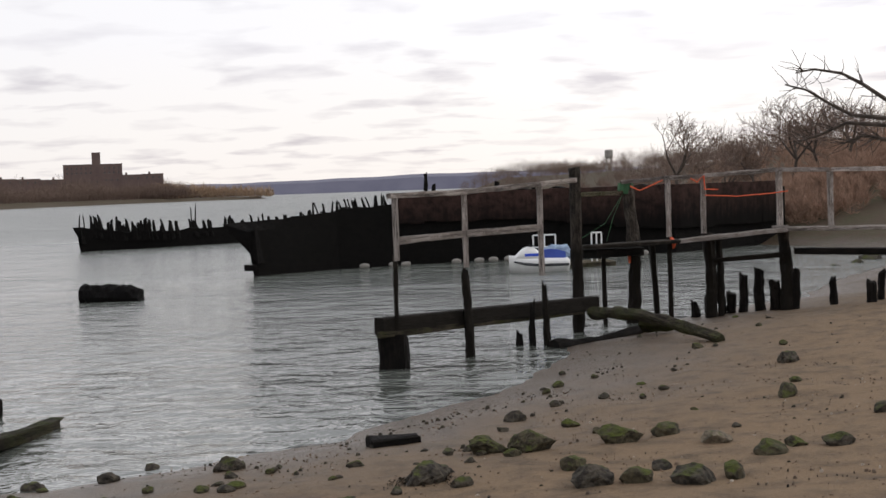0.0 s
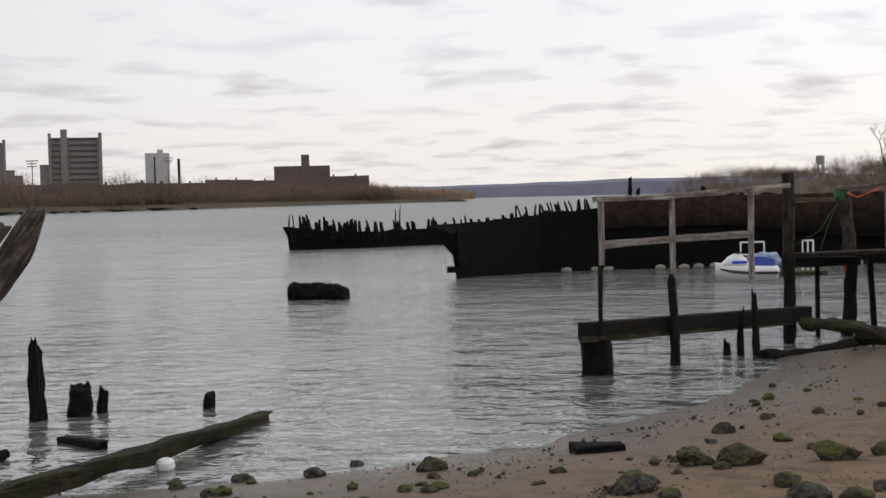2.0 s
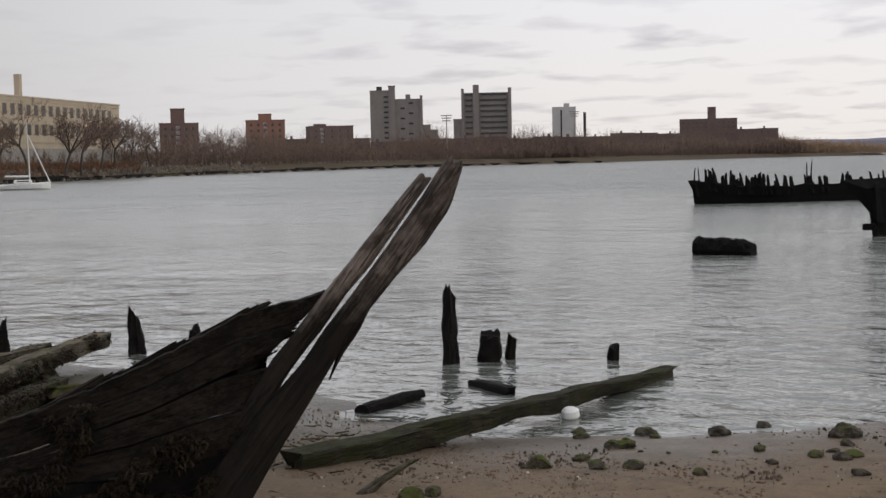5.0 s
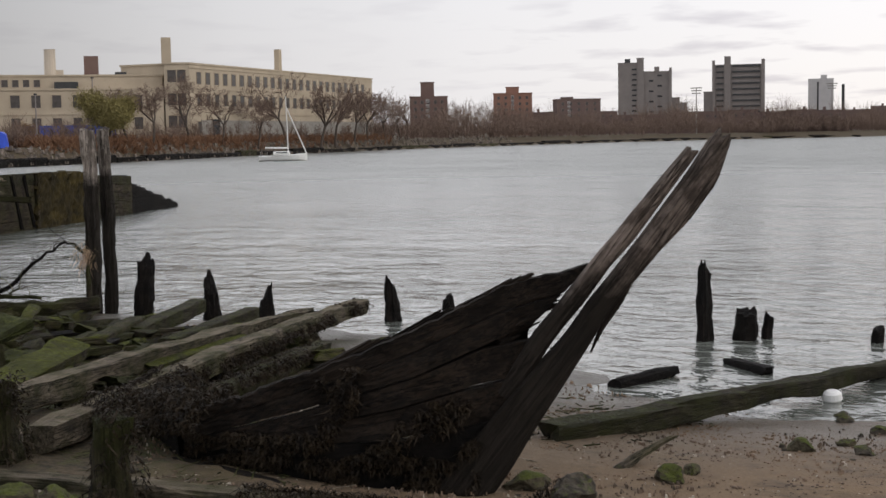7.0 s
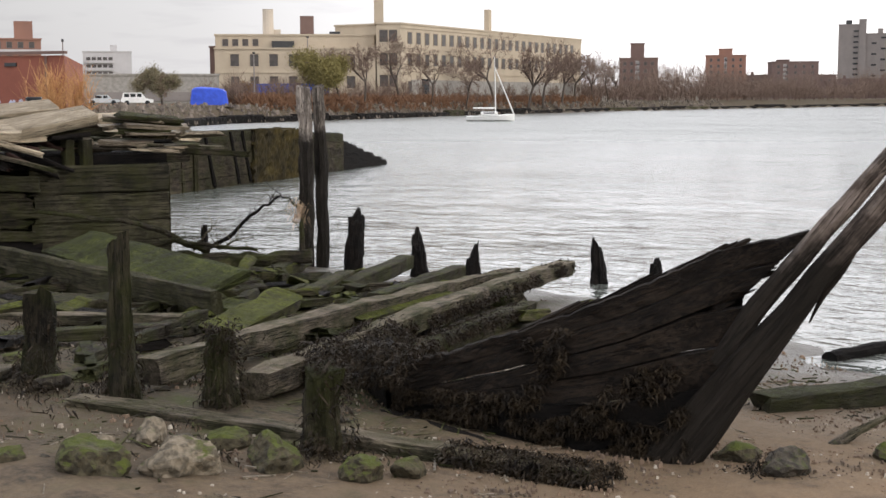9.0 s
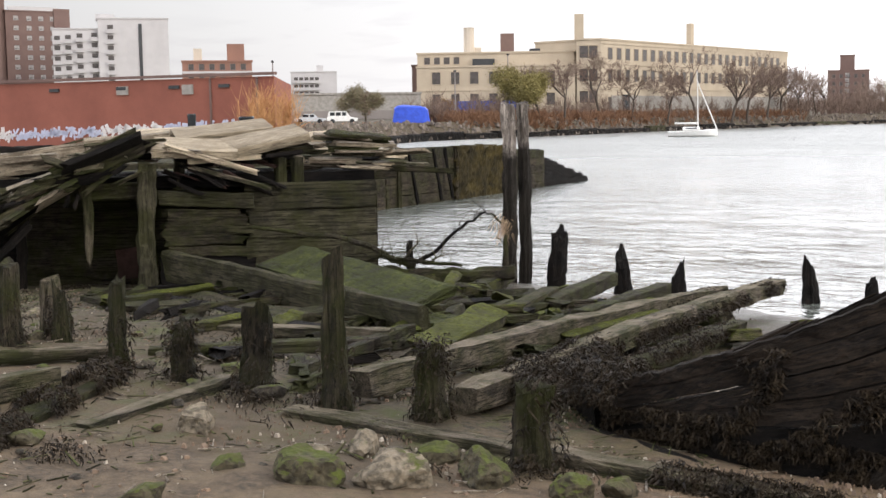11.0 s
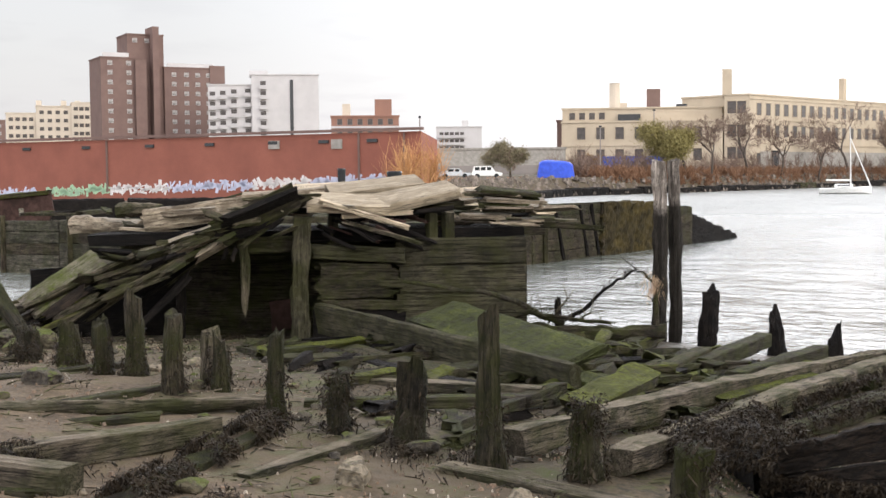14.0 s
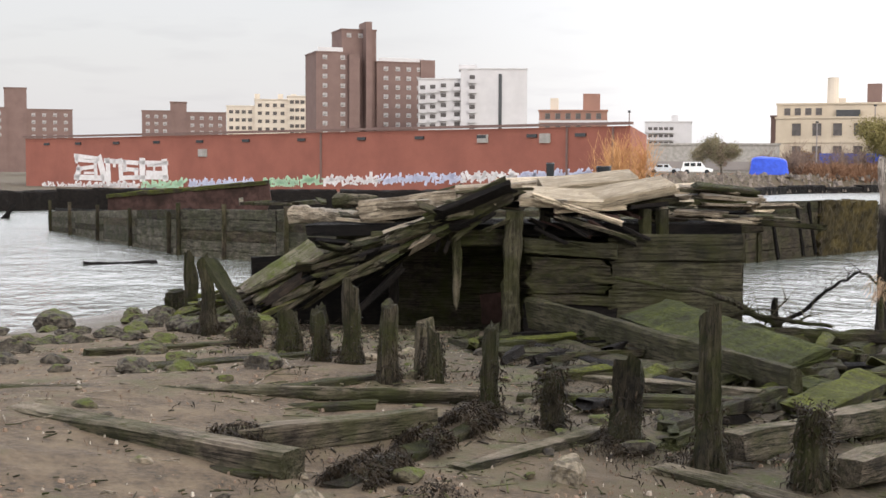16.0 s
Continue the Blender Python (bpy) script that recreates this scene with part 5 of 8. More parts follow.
# ---- hulks in the water ----
def hulk(name, label, line, tops, width, mat, ribs, seed, over=0.28):
    """A ruined wooden hull: one side along line, a second side behind it, and rib stumps on top."""
    t = thing(name, label, "shipwreck")
    rnd = random.Random(seed)
    n = 60

    def on(k, arr):
        s = k * (len(arr) - 1)
        i = min(int(s), len(arr) - 2)
        f = s - i
        return [a + (c - a) * f for a, c in zip(arr[i], arr[i + 1])]
    loops = []
    for i in range(n + 1):
        k = i / n
        x, y = on(k, line)
        h = on(k, tops)[0] + 0.10 * noise.noise(Vector((k * 40, seed, 0))) + (0.12 if noise.noise(Vector((k * 90, 4, seed))) > 0.25 else 0)
        wd = width * min(1, k * 5 + 0.06)
        ov = over * max(0, 1 - k * 14)
        j = 0.12 * noise.noise(Vector((k * 60, seed, 7)))
        loops.append([(x + 0.25, y + 0.3 + j, -1.2), (x + 0.05, y + 0.08 + j, 0.4), (x - ov * 0.08, y - 0.05 + j, h * 0.84), (x - ov, y - 0.1, h), (x - ov + 0.25, y + 0.25, h), (x + 0.3, y + 0.5, 0.5),
                      (x + 0.3, y + wd - 0.4, 0.5), (x + 0.2, y + wd - 0.3, h - 0.15), (x + 0.2, y + wd, h - 0.15), (x + 0.35, y + wd - 0.2, -1.2)])
    bm = bmesh.new()
    rings(bm, loops)
    hull = part("hull", bm, mat, t)
    for k0, k1, count, hmin, hmax, wid in ribs:
        for i in range(count):
            k = k0 + (k1 - k0) * (i + rnd.uniform(0.1, 0.7)) / count
            x, y = on(k, line)
            h = on(k, tops)[0]
            back = rnd.random() < 0.35
            L = rnd.uniform(hmin, hmax)
            part("rib", bm_post(L + 0.5, wid * rnd.uniform(0.7, 1.2), rnd.randrange(9999), L * 0.22, 0.55, 8), mat, t,
                 m=along((x, y + (width * 0.8 if back else 0.1), h - 0.55), (x + rnd.uniform(-0.35, 0.05), y + (width * 0.8 if back else 0.1) + rnd.uniform(-0.1, 0.1), h + L - 0.05)))
    return t, on


t, on = hulk("ship_hulk", "long black rotting wooden ship hulk with rusty upper plating", [(-5.0, 50.5), (-1.7, 53.4), (0.7, 54.5), (4.4, 55.5), (8.2, 56.2), (13.1, 56.4), (19.5, 61.5)],
              [(2.12,), (2.42,), (2.62,), (2.95,), (3.02,), (2.95,), (2.75,)], 6.0, M_TAR, [(0.118, 0.33, 21, 0.45, 0.58, 0.085)], 11, 1.0)
for i in range(26):
    k0, k1 = 0.34 + i * 0.025, 0.34 + (i + 1) * 0.025
    a, c = on(k0, [(-5.0, 50.5), (-1.7, 53.4), (0.7, 54.5), (4.4, 55.5), (8.2, 56.2), (13.1, 56.4), (19.5, 61.5)]), on(k1, [(-5.0, 50.5), (-1.7, 53.4), (0.7, 54.5), (4.4, 55.5), (8.2, 56.2), (13.1, 56.4), (19.5, 61.5)])
    L = math.hypot(c[0] - a[0], c[1] - a[1])
    hh = (1.25 + 0.7 * smooth(8, 20, i)) + 0.1 * noise.noise(Vector((i * 0.7, 0, 0)))
    part("rusty_plate", bm_beam(L + 0.04, 0.1, hh, i, 0.03, 0.03), M_RUSTY, t, m=along((a[0], a[1] - 0.16, 3.03 - hh / 2), (c[0], c[1] - 0.16, 3.03 - hh / 2)))
for x, y, z, L, r in ((2.2, 58.0, 2.7, 1.25, 0.09), (2.55, 58.0, 2.7, 0.75, 0.1), (7.3, 60, 2.7, 0.7, 0.11), (5.6, 60, 2.6, 0.9, 0.12)):
    part("bollard", bm_post(L, r, int(x * 10), 0.1, 0.9), M_BLACK, t, m=along((x, y, z), (x, y, z + L)))
# small ledge at the end of the hull
part("rudder", bm_box(0.5, 0.15, 0.25, (-5.0, 50.45, 0.36), 0.04), M_BLACK, t)
hulk("ship_hulk", "low black ruined ship hulk with jagged rib stumps", [(-19.1, 81.3), (-16.5, 82.8), (-13.9, 84.2), (-9.2, 88), (-4, 91), (4, 95)], [(1.55,), (1.1,), (1.05,), (1.2,), (1.4,), (1.6,)], 5.0, M_TAR,
     [(0.0, 0.04, 2, 0.7, 1.0, 0.08), (0.04, 0.5, 34, 0.45, 1.0, 0.22), (0.42, 0.48, 2, 1.5, 1.8, 0.09), (0.5, 0.98, 30, 0.4, 0.8, 0.2)], 12)
log((-9.3, 41.1, 0.16), (-7.35, 40.9, 0.1), 0.46, M_TAR, "black waterlogged block of wreckage awash in the river", 8, "wreck_chunk", "wreckage", 0.85, 0.12)

# made-up pale lumps for the pale spots along the hulk's waterline
rnd = random.Random(21)
for x, y in ((0.6, 54.0), (1.15, 54.15), (3.3, 54.7), (4.3, 54.9), (4.9, 55.1), (5.6, 55.2), (6.3, 55.3), (-0.6, 53.6), (9.4, 55.7), (10.2, 55.8), (11.6, 55.8)):
    bm = bmesh.new()
    bmesh.ops.create_icosphere(bm, subdivisions=2, radius=0.17)
    for v in bm.verts:
        v.co = Vector((v.co.x * 1.3, v.co.y * 0.7, v.co.z * 0.7)) * (1 + 0.25 * noise.noise(v.co * 4 + Vector((x, 0, 0))))
    tagged(place("mooring_float", bm, M_ASH, pose(x, y, 0.08, 0, 0, rnd.uniform(-20, 20))), "made-up pale lump along the hulk waterline", "float", "mooring floats")

# ---- jetty float with small craft behind the pier ----
fl = thing("floating_dock", "small floating dock with white tube rails", "dock", (7.3, 49.6, 0.0), turn=8)
part("deck", bm_beam(3.4, 1.5, 0.22, 4, 0.02, 0.01), M_GREY, fl, m=along((-1.6, 0, 0.08), (1.8, 0, 0.08)))


def rail_frame(x0, x1, y, z1):
    bm = bmesh.new()
    for z in (z1 * 0.62, z1):
        tube_into(bm, [(x0, y, z), (x1, y, z)], [0.035, 0.035], 6)
    for k in range(3):
        x = x0 + (x1 - x0) * k / 2
        tube_into(bm, [(x, y, 0.15), (x, y, z1)], [0.035, 0.035], 6)
    part("rail_frame", bm, M_WHITE, fl, "white tube rail frame")


rail_frame(-1.15, -0.25, 0.5, 1.25)
rail_frame(0.95, 1.35, -0.4, 1.3)
bm = bmesh.new()
bmesh.ops.create_icosphere(bm, subdivisions=3, radius=0.5)
for v in bm.verts:
    v.co = Vector((v.co.x * 1.5, v.co.y * 0.9, v.co.z * 0.75)) * (1 + 0.35 * noise.noise(v.co * 3.5))
part("tarp_bundle", bm, speckled("faded_tarp", (0.30, 0.40, 0.52), (0.16, 0.22, 0.34), 4.0, 0.7, 0.4), fl, "faded blue-grey tarp bundle", m=pose(-0.4, 0, 0.5))
ski = thing("jet_ski", "white jet ski with blue trim moored at the float", "jet ski", (6.0, 47.2, 0.0), turn=188)
loops = []
for i in range(15):
    u = i / 14
    x = -1.05 + 2.2 * u
    hb = 0.47 * (1 - max(0, (u - 0.5) / 0.5) ** 2.2) + 0.02
    sheer = 0.40 + 0.16 * u * u
    loops.append([(x, -hb, sheer), (x, -hb * 0.92, sheer - 0.14), (x, -hb * 0.6, 0.0), (x, 0, -0.14 + 0.3 * u ** 4), (x, hb * 0.6, 0.0), (x, hb * 0.92, sheer - 0.14), (x, hb, sheer), (x, hb * 0.45, sheer + 0.1), (x, -hb * 0.45, sheer + 0.1)])
bm = bmesh.new()
rings(bm, loops)
part("hull", bm, M_WHITE, ski, smooth=True)
loops = []
for i in range(11):
    u = i / 10
    x = -0.1 + 1.15 * u
    hb = 0.34 * math.sin(math.pi * (0.16 + 0.78 * u)) ** 0.7
    top = 0.56 + 0.34 * math.sin(math.pi * min(1, u * 1.15)) ** 0.8
    loops.append([(x, -hb, 0.48 + 0.08 * u), (x, -hb * 0.6, top), (x, 0, top + 0.06), (x, hb * 0.6, top), (x, hb, 0.48 + 0.08 * u)])
bm = bmesh.new()
rings(bm, loops)
part("cowl", bm, M_WHITE, ski, smooth=True)
bm = bmesh.new()
rings(bm, [[(-0.98 + 1.1 * u, -0.17, 0.5), (-0.98 + 1.1 * u, -0.14, 0.72 + 0.12 * math.sin(u * 3)), (-0.98 + 1.1 * u, 0.14, 0.72 + 0.12 * math.sin(u * 3)), (-0.98 + 1.1 * u, 0.17, 0.5)] for u in (0, 0.25, 0.5, 0.75, 1)])
part("seat", bm, M_BLUEP, ski, "dark blue seat")
for sd in (-1, 1):
    bm = bmesh.new()
    tube_into(bm, [(-1.0, sd * 0.47, 0.27), (0.0, sd * 0.47, 0.28), (0.6, sd * 0.4, 0.33), (1.0, sd * 0.16, 0.42)], [0.05, 0.05, 0.05, 0.03], 6)
    part("bumper", bm, M_DARK, ski, "dark rubber rub strip")
    part("side_flash", bm_box(0.55, 0.02, 0.1, (0.35, sd * 0.33, 0.66), 0.008), M_BLUE, ski, "blue side flash")
bm = bmesh.new()
tube_into(bm, [(0.28, -0.36, 1.0), (0.36, 0, 0.96), (0.28, 0.36, 1.0)], [0.03, 0.04, 0.03], 6)
part("handlebar", bm, M_DARK, ski)

# ---- pier ----
pier = thing("pier", "derelict timber pier with weathered white handrails and missing deck", "pier")


def pt(name, p0, p1, w, h, mat, seed, label="", rag=0.02, wob=0.012):
    L = (Vector(p1) - Vector(p0)).length
    return part(name, bm_beam(L, w, h, seed, rag, wob), mat, pier, label, m=along(p0, p1))


def pp(name, x, y, z0, z1, dia, mat, seed, spike=0.05, lean=(0, 0), label=""):
    return part(name, bm_post(z1 - z0, dia / 2, seed, spike, 0.92, 12, 0.1), mat, pier, label, m=along((x, y, z0), (x + lean[0], y + lean[1], z1)))


part("crib_block", bm_beam(1.5, 0.62, 0.56, 3, 0.05, 0.07), M_BLACK, pier, "weed-hung timber crib block", m=along((0.55, 23.15, -0.85), (0.52, 23.15, 0.66)))
pp("pier_post", 1.95, 24.25, -1, 1.72, 0.23, M_PIER, 31, 0.25)
pp("pier_post", 3.62, 25.6, -1, 1.45, 0.2, M_PIER, 32, 0.4)
pp("pier_post", 3.36, 25.5, -1, 0.95, 0.17, M_BLACK, 33, 0.3)
pp("pier_post", 3.09, 25.6, -1, 0.36, 0.17, M_BLACK, 34, 0.2)
pp("pier_post", 4.56, 27.5, -0.8, 3.62, 0.27, M_PIER, 35, 0.08)
pp("pier_post", 5.95, 29.0, -0.6, 3.28, 0.30, M_PIER, 36, 0.06)
pp("pier_post", 7.72, 28.62, -0.4, 2.08, 0.34, M_PIER, 37, 0.12)
pp("pier_post", 7.98, 28.7, -0.4, 1.95, 0.16, M_PIER, 38, 0.05)
pp("pier_post", 9.29, 28.1, -0.2, 2.04, 0.40, M_PIER, 39, 0.05)
pp("pier_post", 9.55, 28.0, -0.2, 1.2, 0.22, M_BLACK, 40, 0.2)
pp("pier_post", 12.6, 26.85, 0, 2.0, 0.36, M_PIER, 41, 0.05)
pt("strut", (0.62, 22.9, 0.7), (0.63, 22.86, 2.05), 0.08, 0.08, M_PIER, 1)
pt("strut", (5.35, 28.7, -0.4), (5.35, 28.7, 1.85), 0.09, 0.09, M_PIER, 2)
pt("strut", (6.62, 29.0, -0.2), (6.5, 28.9, 1.8), 0.14, 0.12, M_PIER, 3)
pt("strut", (6.82, 28.5, -0.1), (6.8, 28.45, 2.0), 0.1, 0.1, M_PIER, 4)
for i, (x, y, z0, z1) in enumerate(((0.66, 22.84, 1.95, 3.14), (1.98, 24.18, 1.7, 3.14), (3.56, 25.44, 1.4, 3.26), (6.8, 28.45, 1.95, 3.28), (7.6, 28.48, 2.0, 3.3), (9.2, 28.04, 2.0, 3.38), (10.23, 27.7, 2.0, 3.32), (12.55, 26.86, 2.0, 3.3))):
    pt("rail_post", (x, y, z0), (x, y, z1), 0.11, 0.11, M_PAINT, 10 + i, "flaking white rail post")
rail = [(0.55, 22.7, 3.12), (1.98, 24.18, 3.14), (3.56, 25.44, 3.24), (4.53, 27.2, 3.3)]
for a, c in zip(rail, rail[1:]):
    pt("hand_rail", a, c, 0.12, 0.1, M_PAINT, int(a[0] * 7), "flaking white handrail")
rail = [(4.6, 27.6, 2.98), (5.83, 28.85, 2.98)]
pt("hand_rail", *rail, 0.1, 0.1, M_GREY, 71)
rail = [(5.83, 28.85, 3.22), (6.8, 28.43, 3.28), (7.6, 28.46, 3.3), (9.19, 28.02, 3.38), (10.23, 27.68, 3.34), (12.6, 26.8, 3.3)]
for a, c in zip(rail, rail[1:]):
    pt("hand_rail", a, c, 0.12, 0.09, M_PAINT, int(a[0] * 9), "flaking white handrail")
for a, c in (((0.66, 22.8, 2.31), (1.98, 24.12, 2.35)), ((1.98, 24.12, 2.35), (3.56, 25.4, 2.38))):
    pt("mid_rail", a, c, 0.06, 0.13, M_PAINT, int(a[0] * 5 + 50), "flaking white mid rail")
for a, c in (((4.7, 27.9, 1.83), (6.98, 28.35, 1.86)), ((6.98, 28.35, 1.86), (9.3, 27.9, 2.06)), ((9.3, 27.9, 2.06), (12.7, 26.7, 2.06))):
    pt("deck_edge", a, c, 0.5, 0.09, M_PAINT if a[0] > 6 else M_PIER, int(a[0] * 3 + 80))
pt("deck_board", (4.8, 28.1, 1.66), (6.0, 28.9, 1.66), 0.9, 0.2, M_BLACK, 90)
pt("deck_board", (9.4, 27.75, 1.58), (12.6, 26.8, 1.5), 0.2, 0.14, M_BLACK, 91)
pt("cross_brace", (7.8, 28.5, 1.38), (9.25, 28.0, 1.5), 0.08, 0.1, M_PIER, 92)
pt("cap_beam", (0.3, 22.75, 0.80), (4.95, 27.55, 0.62), 0.24, 0.3, M_PIER, 93, "heavy dark cap beam along the piles")
pt("cap_beam", (0.28, 22.62, 0.66), (4.6, 27.1, 0.5), 0.1, 0.12, M_OLD, 94)
pt("knee_block", (9.0, 27.95, 2.06), (9.35, 27.9, 2.06), 0.2, 0.16, M_PAINT, 95)
# tape, wrap and ropes
bm = bmesh.new()
tube_into(bm, [(7.62, 28.4, 2.86), (8.3, 28.2, 2.82), (9.0, 28.0, 2.86), (9.35, 27.9, 2.9)], [0.012] * 4, 5)
part("warning_tape", bm, M_ORANGE, pier, "strand of orange warning tape")
bm = bmesh.new()
tube_into(bm, [(6.0, 28.7, 3.12), (6.2, 28.62, 3.02), (6.5, 28.5, 3.15), (6.75, 28.4, 3.27)], [0.02, 0.012, 0.016, 0.016], 5)
tube_into(bm, [(7.3, 28.4, 3.26), (7.45, 28.4, 3.16), (7.6, 28.38, 3.3), (7.62, 28.38, 3.0), (7.9, 28.3, 2.98)], [0.015, 0.018, 0.026, 0.018, 0.012], 5)
tube_into(bm, [(6.82, 28.35, 1.95), (6.88, 28.3, 1.82), (6.86, 28.3, 1.7)], [0.03, 0.06, 0.02], 5)
tube_into(bm, [(5.95, 28.8, 1.62), (5.98, 28.8, 1.5), (5.95, 28.8, 1.38)], [0.03, 0.06, 0.02], 5)
part("warning_tape", bm, M_ORANGE, pier, "knots of orange warning tape")
bm = bmesh.new()
tube_into(bm, [(5.95, 29.0, 2.95), (5.95, 29.0, 3.05), (5.95, 29.0, 3.2)], [0.18, 0.19, 0.18], 12)
part("green_wrap", bm, M_GREENTAPE, pier, "bright green rope wrap round a pile head")
bm = bmesh.new()
tube_into(bm, [(5.85, 28.85, 2.95), (5.6, 28.8, 2.4), (5.45, 28.8, 1.9)], [0.007] * 3, 5)
tube_into(bm, [(5.85, 28.85, 2.95), (5.4, 28.7, 2.3), (4.8, 28.3, 2.0)], [0.006] * 3, 5)
part("mooring_line", bm, M_GREENTAPE, pier, "slack green mooring line")
log((4.75, 26.6, 0.5), (6.4, 22.45, 0.36), 0.15, M_OLD, "weathered fallen log lying against the pier", 51, taper=0.7)
log((3.7, 25.0, 0.05), (5.9, 26.6, 0.18), 0.17, M_BLACK, "black waterlogged log under the pier", 52)
log((5.6, 25.6, 0.34), (6.2, 25.2, 0.36), 0.2, M_OLD, "short thick log stump on the sand", 53)
for i, (x, y, z, top, d) in enumerate(((7.5, 29.2, 0.0, 0.46, 0.26), (8.4, 29.3, 0.05, 0.64, 0.28), (8.64, 29.1, 0.1, 1.06, 0.27), (8.92, 28.8, 0.1, 1.2, 0.26), (9.1, 28.3, 0.2, 0.95, 0.26), (8.2, 29.3, 0.0, 0.5, 0.2), (10.25, 27.75, 0.3, 1.0, 0.2), (10.94, 27.3, 0.4, 0.95, 0.26), (11.38, 27.8, 0.4, 1.1, 0.2))):
    stake(x, y, z - 0.4, top, d, M_BLACK, "short black weed-hung piling stump in the sand", 60 + i, 0.12, group="piling stumps", taper=0.95)

# ---- pilings in the shallows ----
def row(items, mat, label, group, spike):
    for i, (x, y, top, d, lean) in enumerate(items):
        stake(x, y, -1.0, top, d * 1.3, mat, label, 100 + i + int(abs(x) * 10), spike * (0.8 + 0.1 * (i % 4)), (lean, 0), group)


row(((-17.81, 16.0, 1.2, 0.33, 0.04), (-16.44, 16.19, 0.88, 0.34, 0.10), (-15.4, 16.64, 0.68, 0.32, 0.0), (-13.54, 17.76, 0.88, 0.28, 0.08), (-12.92, 18.62, 0.52, 0.24, 0.06)), M_BLACK, "black splintered piling stump standing in the shallows", "shallows pilings", 0.42)
stake(-7.89, 18.48, -1.0, 1.26, 0.37, M_BLACK, "tall pointed black piling in the water", 127, 0.3, group="open water pilings", taper=0.82)
stake(-7.32, 18.83, -1.0, 0.52, 0.37, M_BLACK, "stubby rounded black piling in the water", 121, 0.16, group="open water pilings", taper=0.9)
stake(-7.06, 19.09, -1.0, 0.44, 0.2, M_BLACK, "thin black piling stump in the water", 122, 0.15, group="open water pilings")
stake(-5.61, 19.5, -1.0, 0.27, 0.28, M_BLACK, "low black piling stump awash", 123, 0.1, (0.1, 0), group="open water pilings")
stake(-18.79, 15.56, -1.0, 3.5, 0.30, M_PILE, "tall weathered piling, grey above and black below the tide line", 124, 0.08, (0.0, 0.04), group="twin pilings", taper=0.95)
stake(-18.89, 16.06, -1.0, 3.52, 0.26, M_PILE, "tall weathered piling, grey above and black below the tide line", 125, 0.08, (0.0, -0.03), group="twin pilings", taper=0.95)
stake(-19.4, 13.7, -0.5, 1.02, 0.19, M_BLACK, "thin black piling stump at the water's edge", 126, 0.2)

# ---- posts of the wreck ----
POSTS = ((-8.86, 5.51, 2.16, 0.24, 0.12, 0.0), (-8.08, 5.94, 1.42, 0.30, 0.08, 0.0), (-6.57, 5.76, 1.40, 0.32, 0.1, -0.03), (-9.9, 5.31, 1.64, 0.32, 0.16, 0.03), (-10.6, 4.95, 1.47, 0.27, 0.2, 0.03), (-11.22, 4.61, 1.81, 0.21, 0.16, 0.0),
         (-13.16, 4.75, 1.59, 0.23, 0.25, 0.0), (-13.06, 4.21, 1.84, 0.23, 0.1, 0.0), (-14.28, 4.15, 1.99, 0.25, 0.18, 0.0), (-14.6, 3.85, 1.66, 0.25, 0.15, 0.0), (-16.03, 3.85, 1.48, 0.32, 0.14, 0.0),
         (-17.37, 3.63, 1.30, 0.38, 0.12, 0.02), (-19.38, 3.46, 2.0, 0.24, 0.2, -0.06), (-23.37, 3.88, 1.78, 0.25, 0.2, 0.0), (-24.6, 3.84, 0.95, 0.40, 0.06, 0.0))
for i, (x, y, top, d, sp, lean) in enumerate(POSTS):
    z = ground_at(x, y)
    stake(x, y, z - 0.25, top, d, M_POST, "weed-draped dark wooden post in the mud", 140 + i, sp, (lean, lean), "wreck posts", "post", "post", 0.85, 0.5)
timber((-13.54, 4.77, 0.8), (-13.5, 4.8, 1.58), 0.2, 0.08, M_GREY, "pale upright board end beside the posts", 160, rag=0.15)
timber((-18.5, 3.3, 1.95), (-17.3, 3.75, 0.9), 0.22, 0.09, M_POST, "dark broken board leaning among the posts", 161, rag=0.2)

# ---- bow of the wreck ----
bow = thing("wreck_bow", "black weed-covered bow planking of a wreck with split stem", "shipwreck")
U0 = [(-4.46, 8.74, 2.22), (-4.91, 8.23, 2.1), (-5.5, 7.71, 1.74), (-6.28, 7.32, 1.40), (-7.3, 7.1, 1.04)]
U1 = [(-4.74, 8.32, 1.81), (-5.0, 8.0, 1.66), (-5.43, 7.63, 1.43), (-6.28, 7.30, 1.14), (-7.3, 7.06, 0.84)]
L0 = [(-4.66, 8.26, 1.70), (-5.0, 7.95, 1.62), (-5.45, 7.6, 1.40), (-6.28, 7.28, 1.11), (-7.3, 7.06, 0.82)]
L1 = [(-4.84, 8.0, 1.12), (-5.1, 7.74, 1.06), (-5.5, 7.46, 0.98), (-6.2, 7.22, 0.9), (-7.3, 7.08, 0.74)]


def between(a, c, f):
    return [tuple(Vector(p).lerp(Vector(q), f)) for p, q in zip(a, c)]


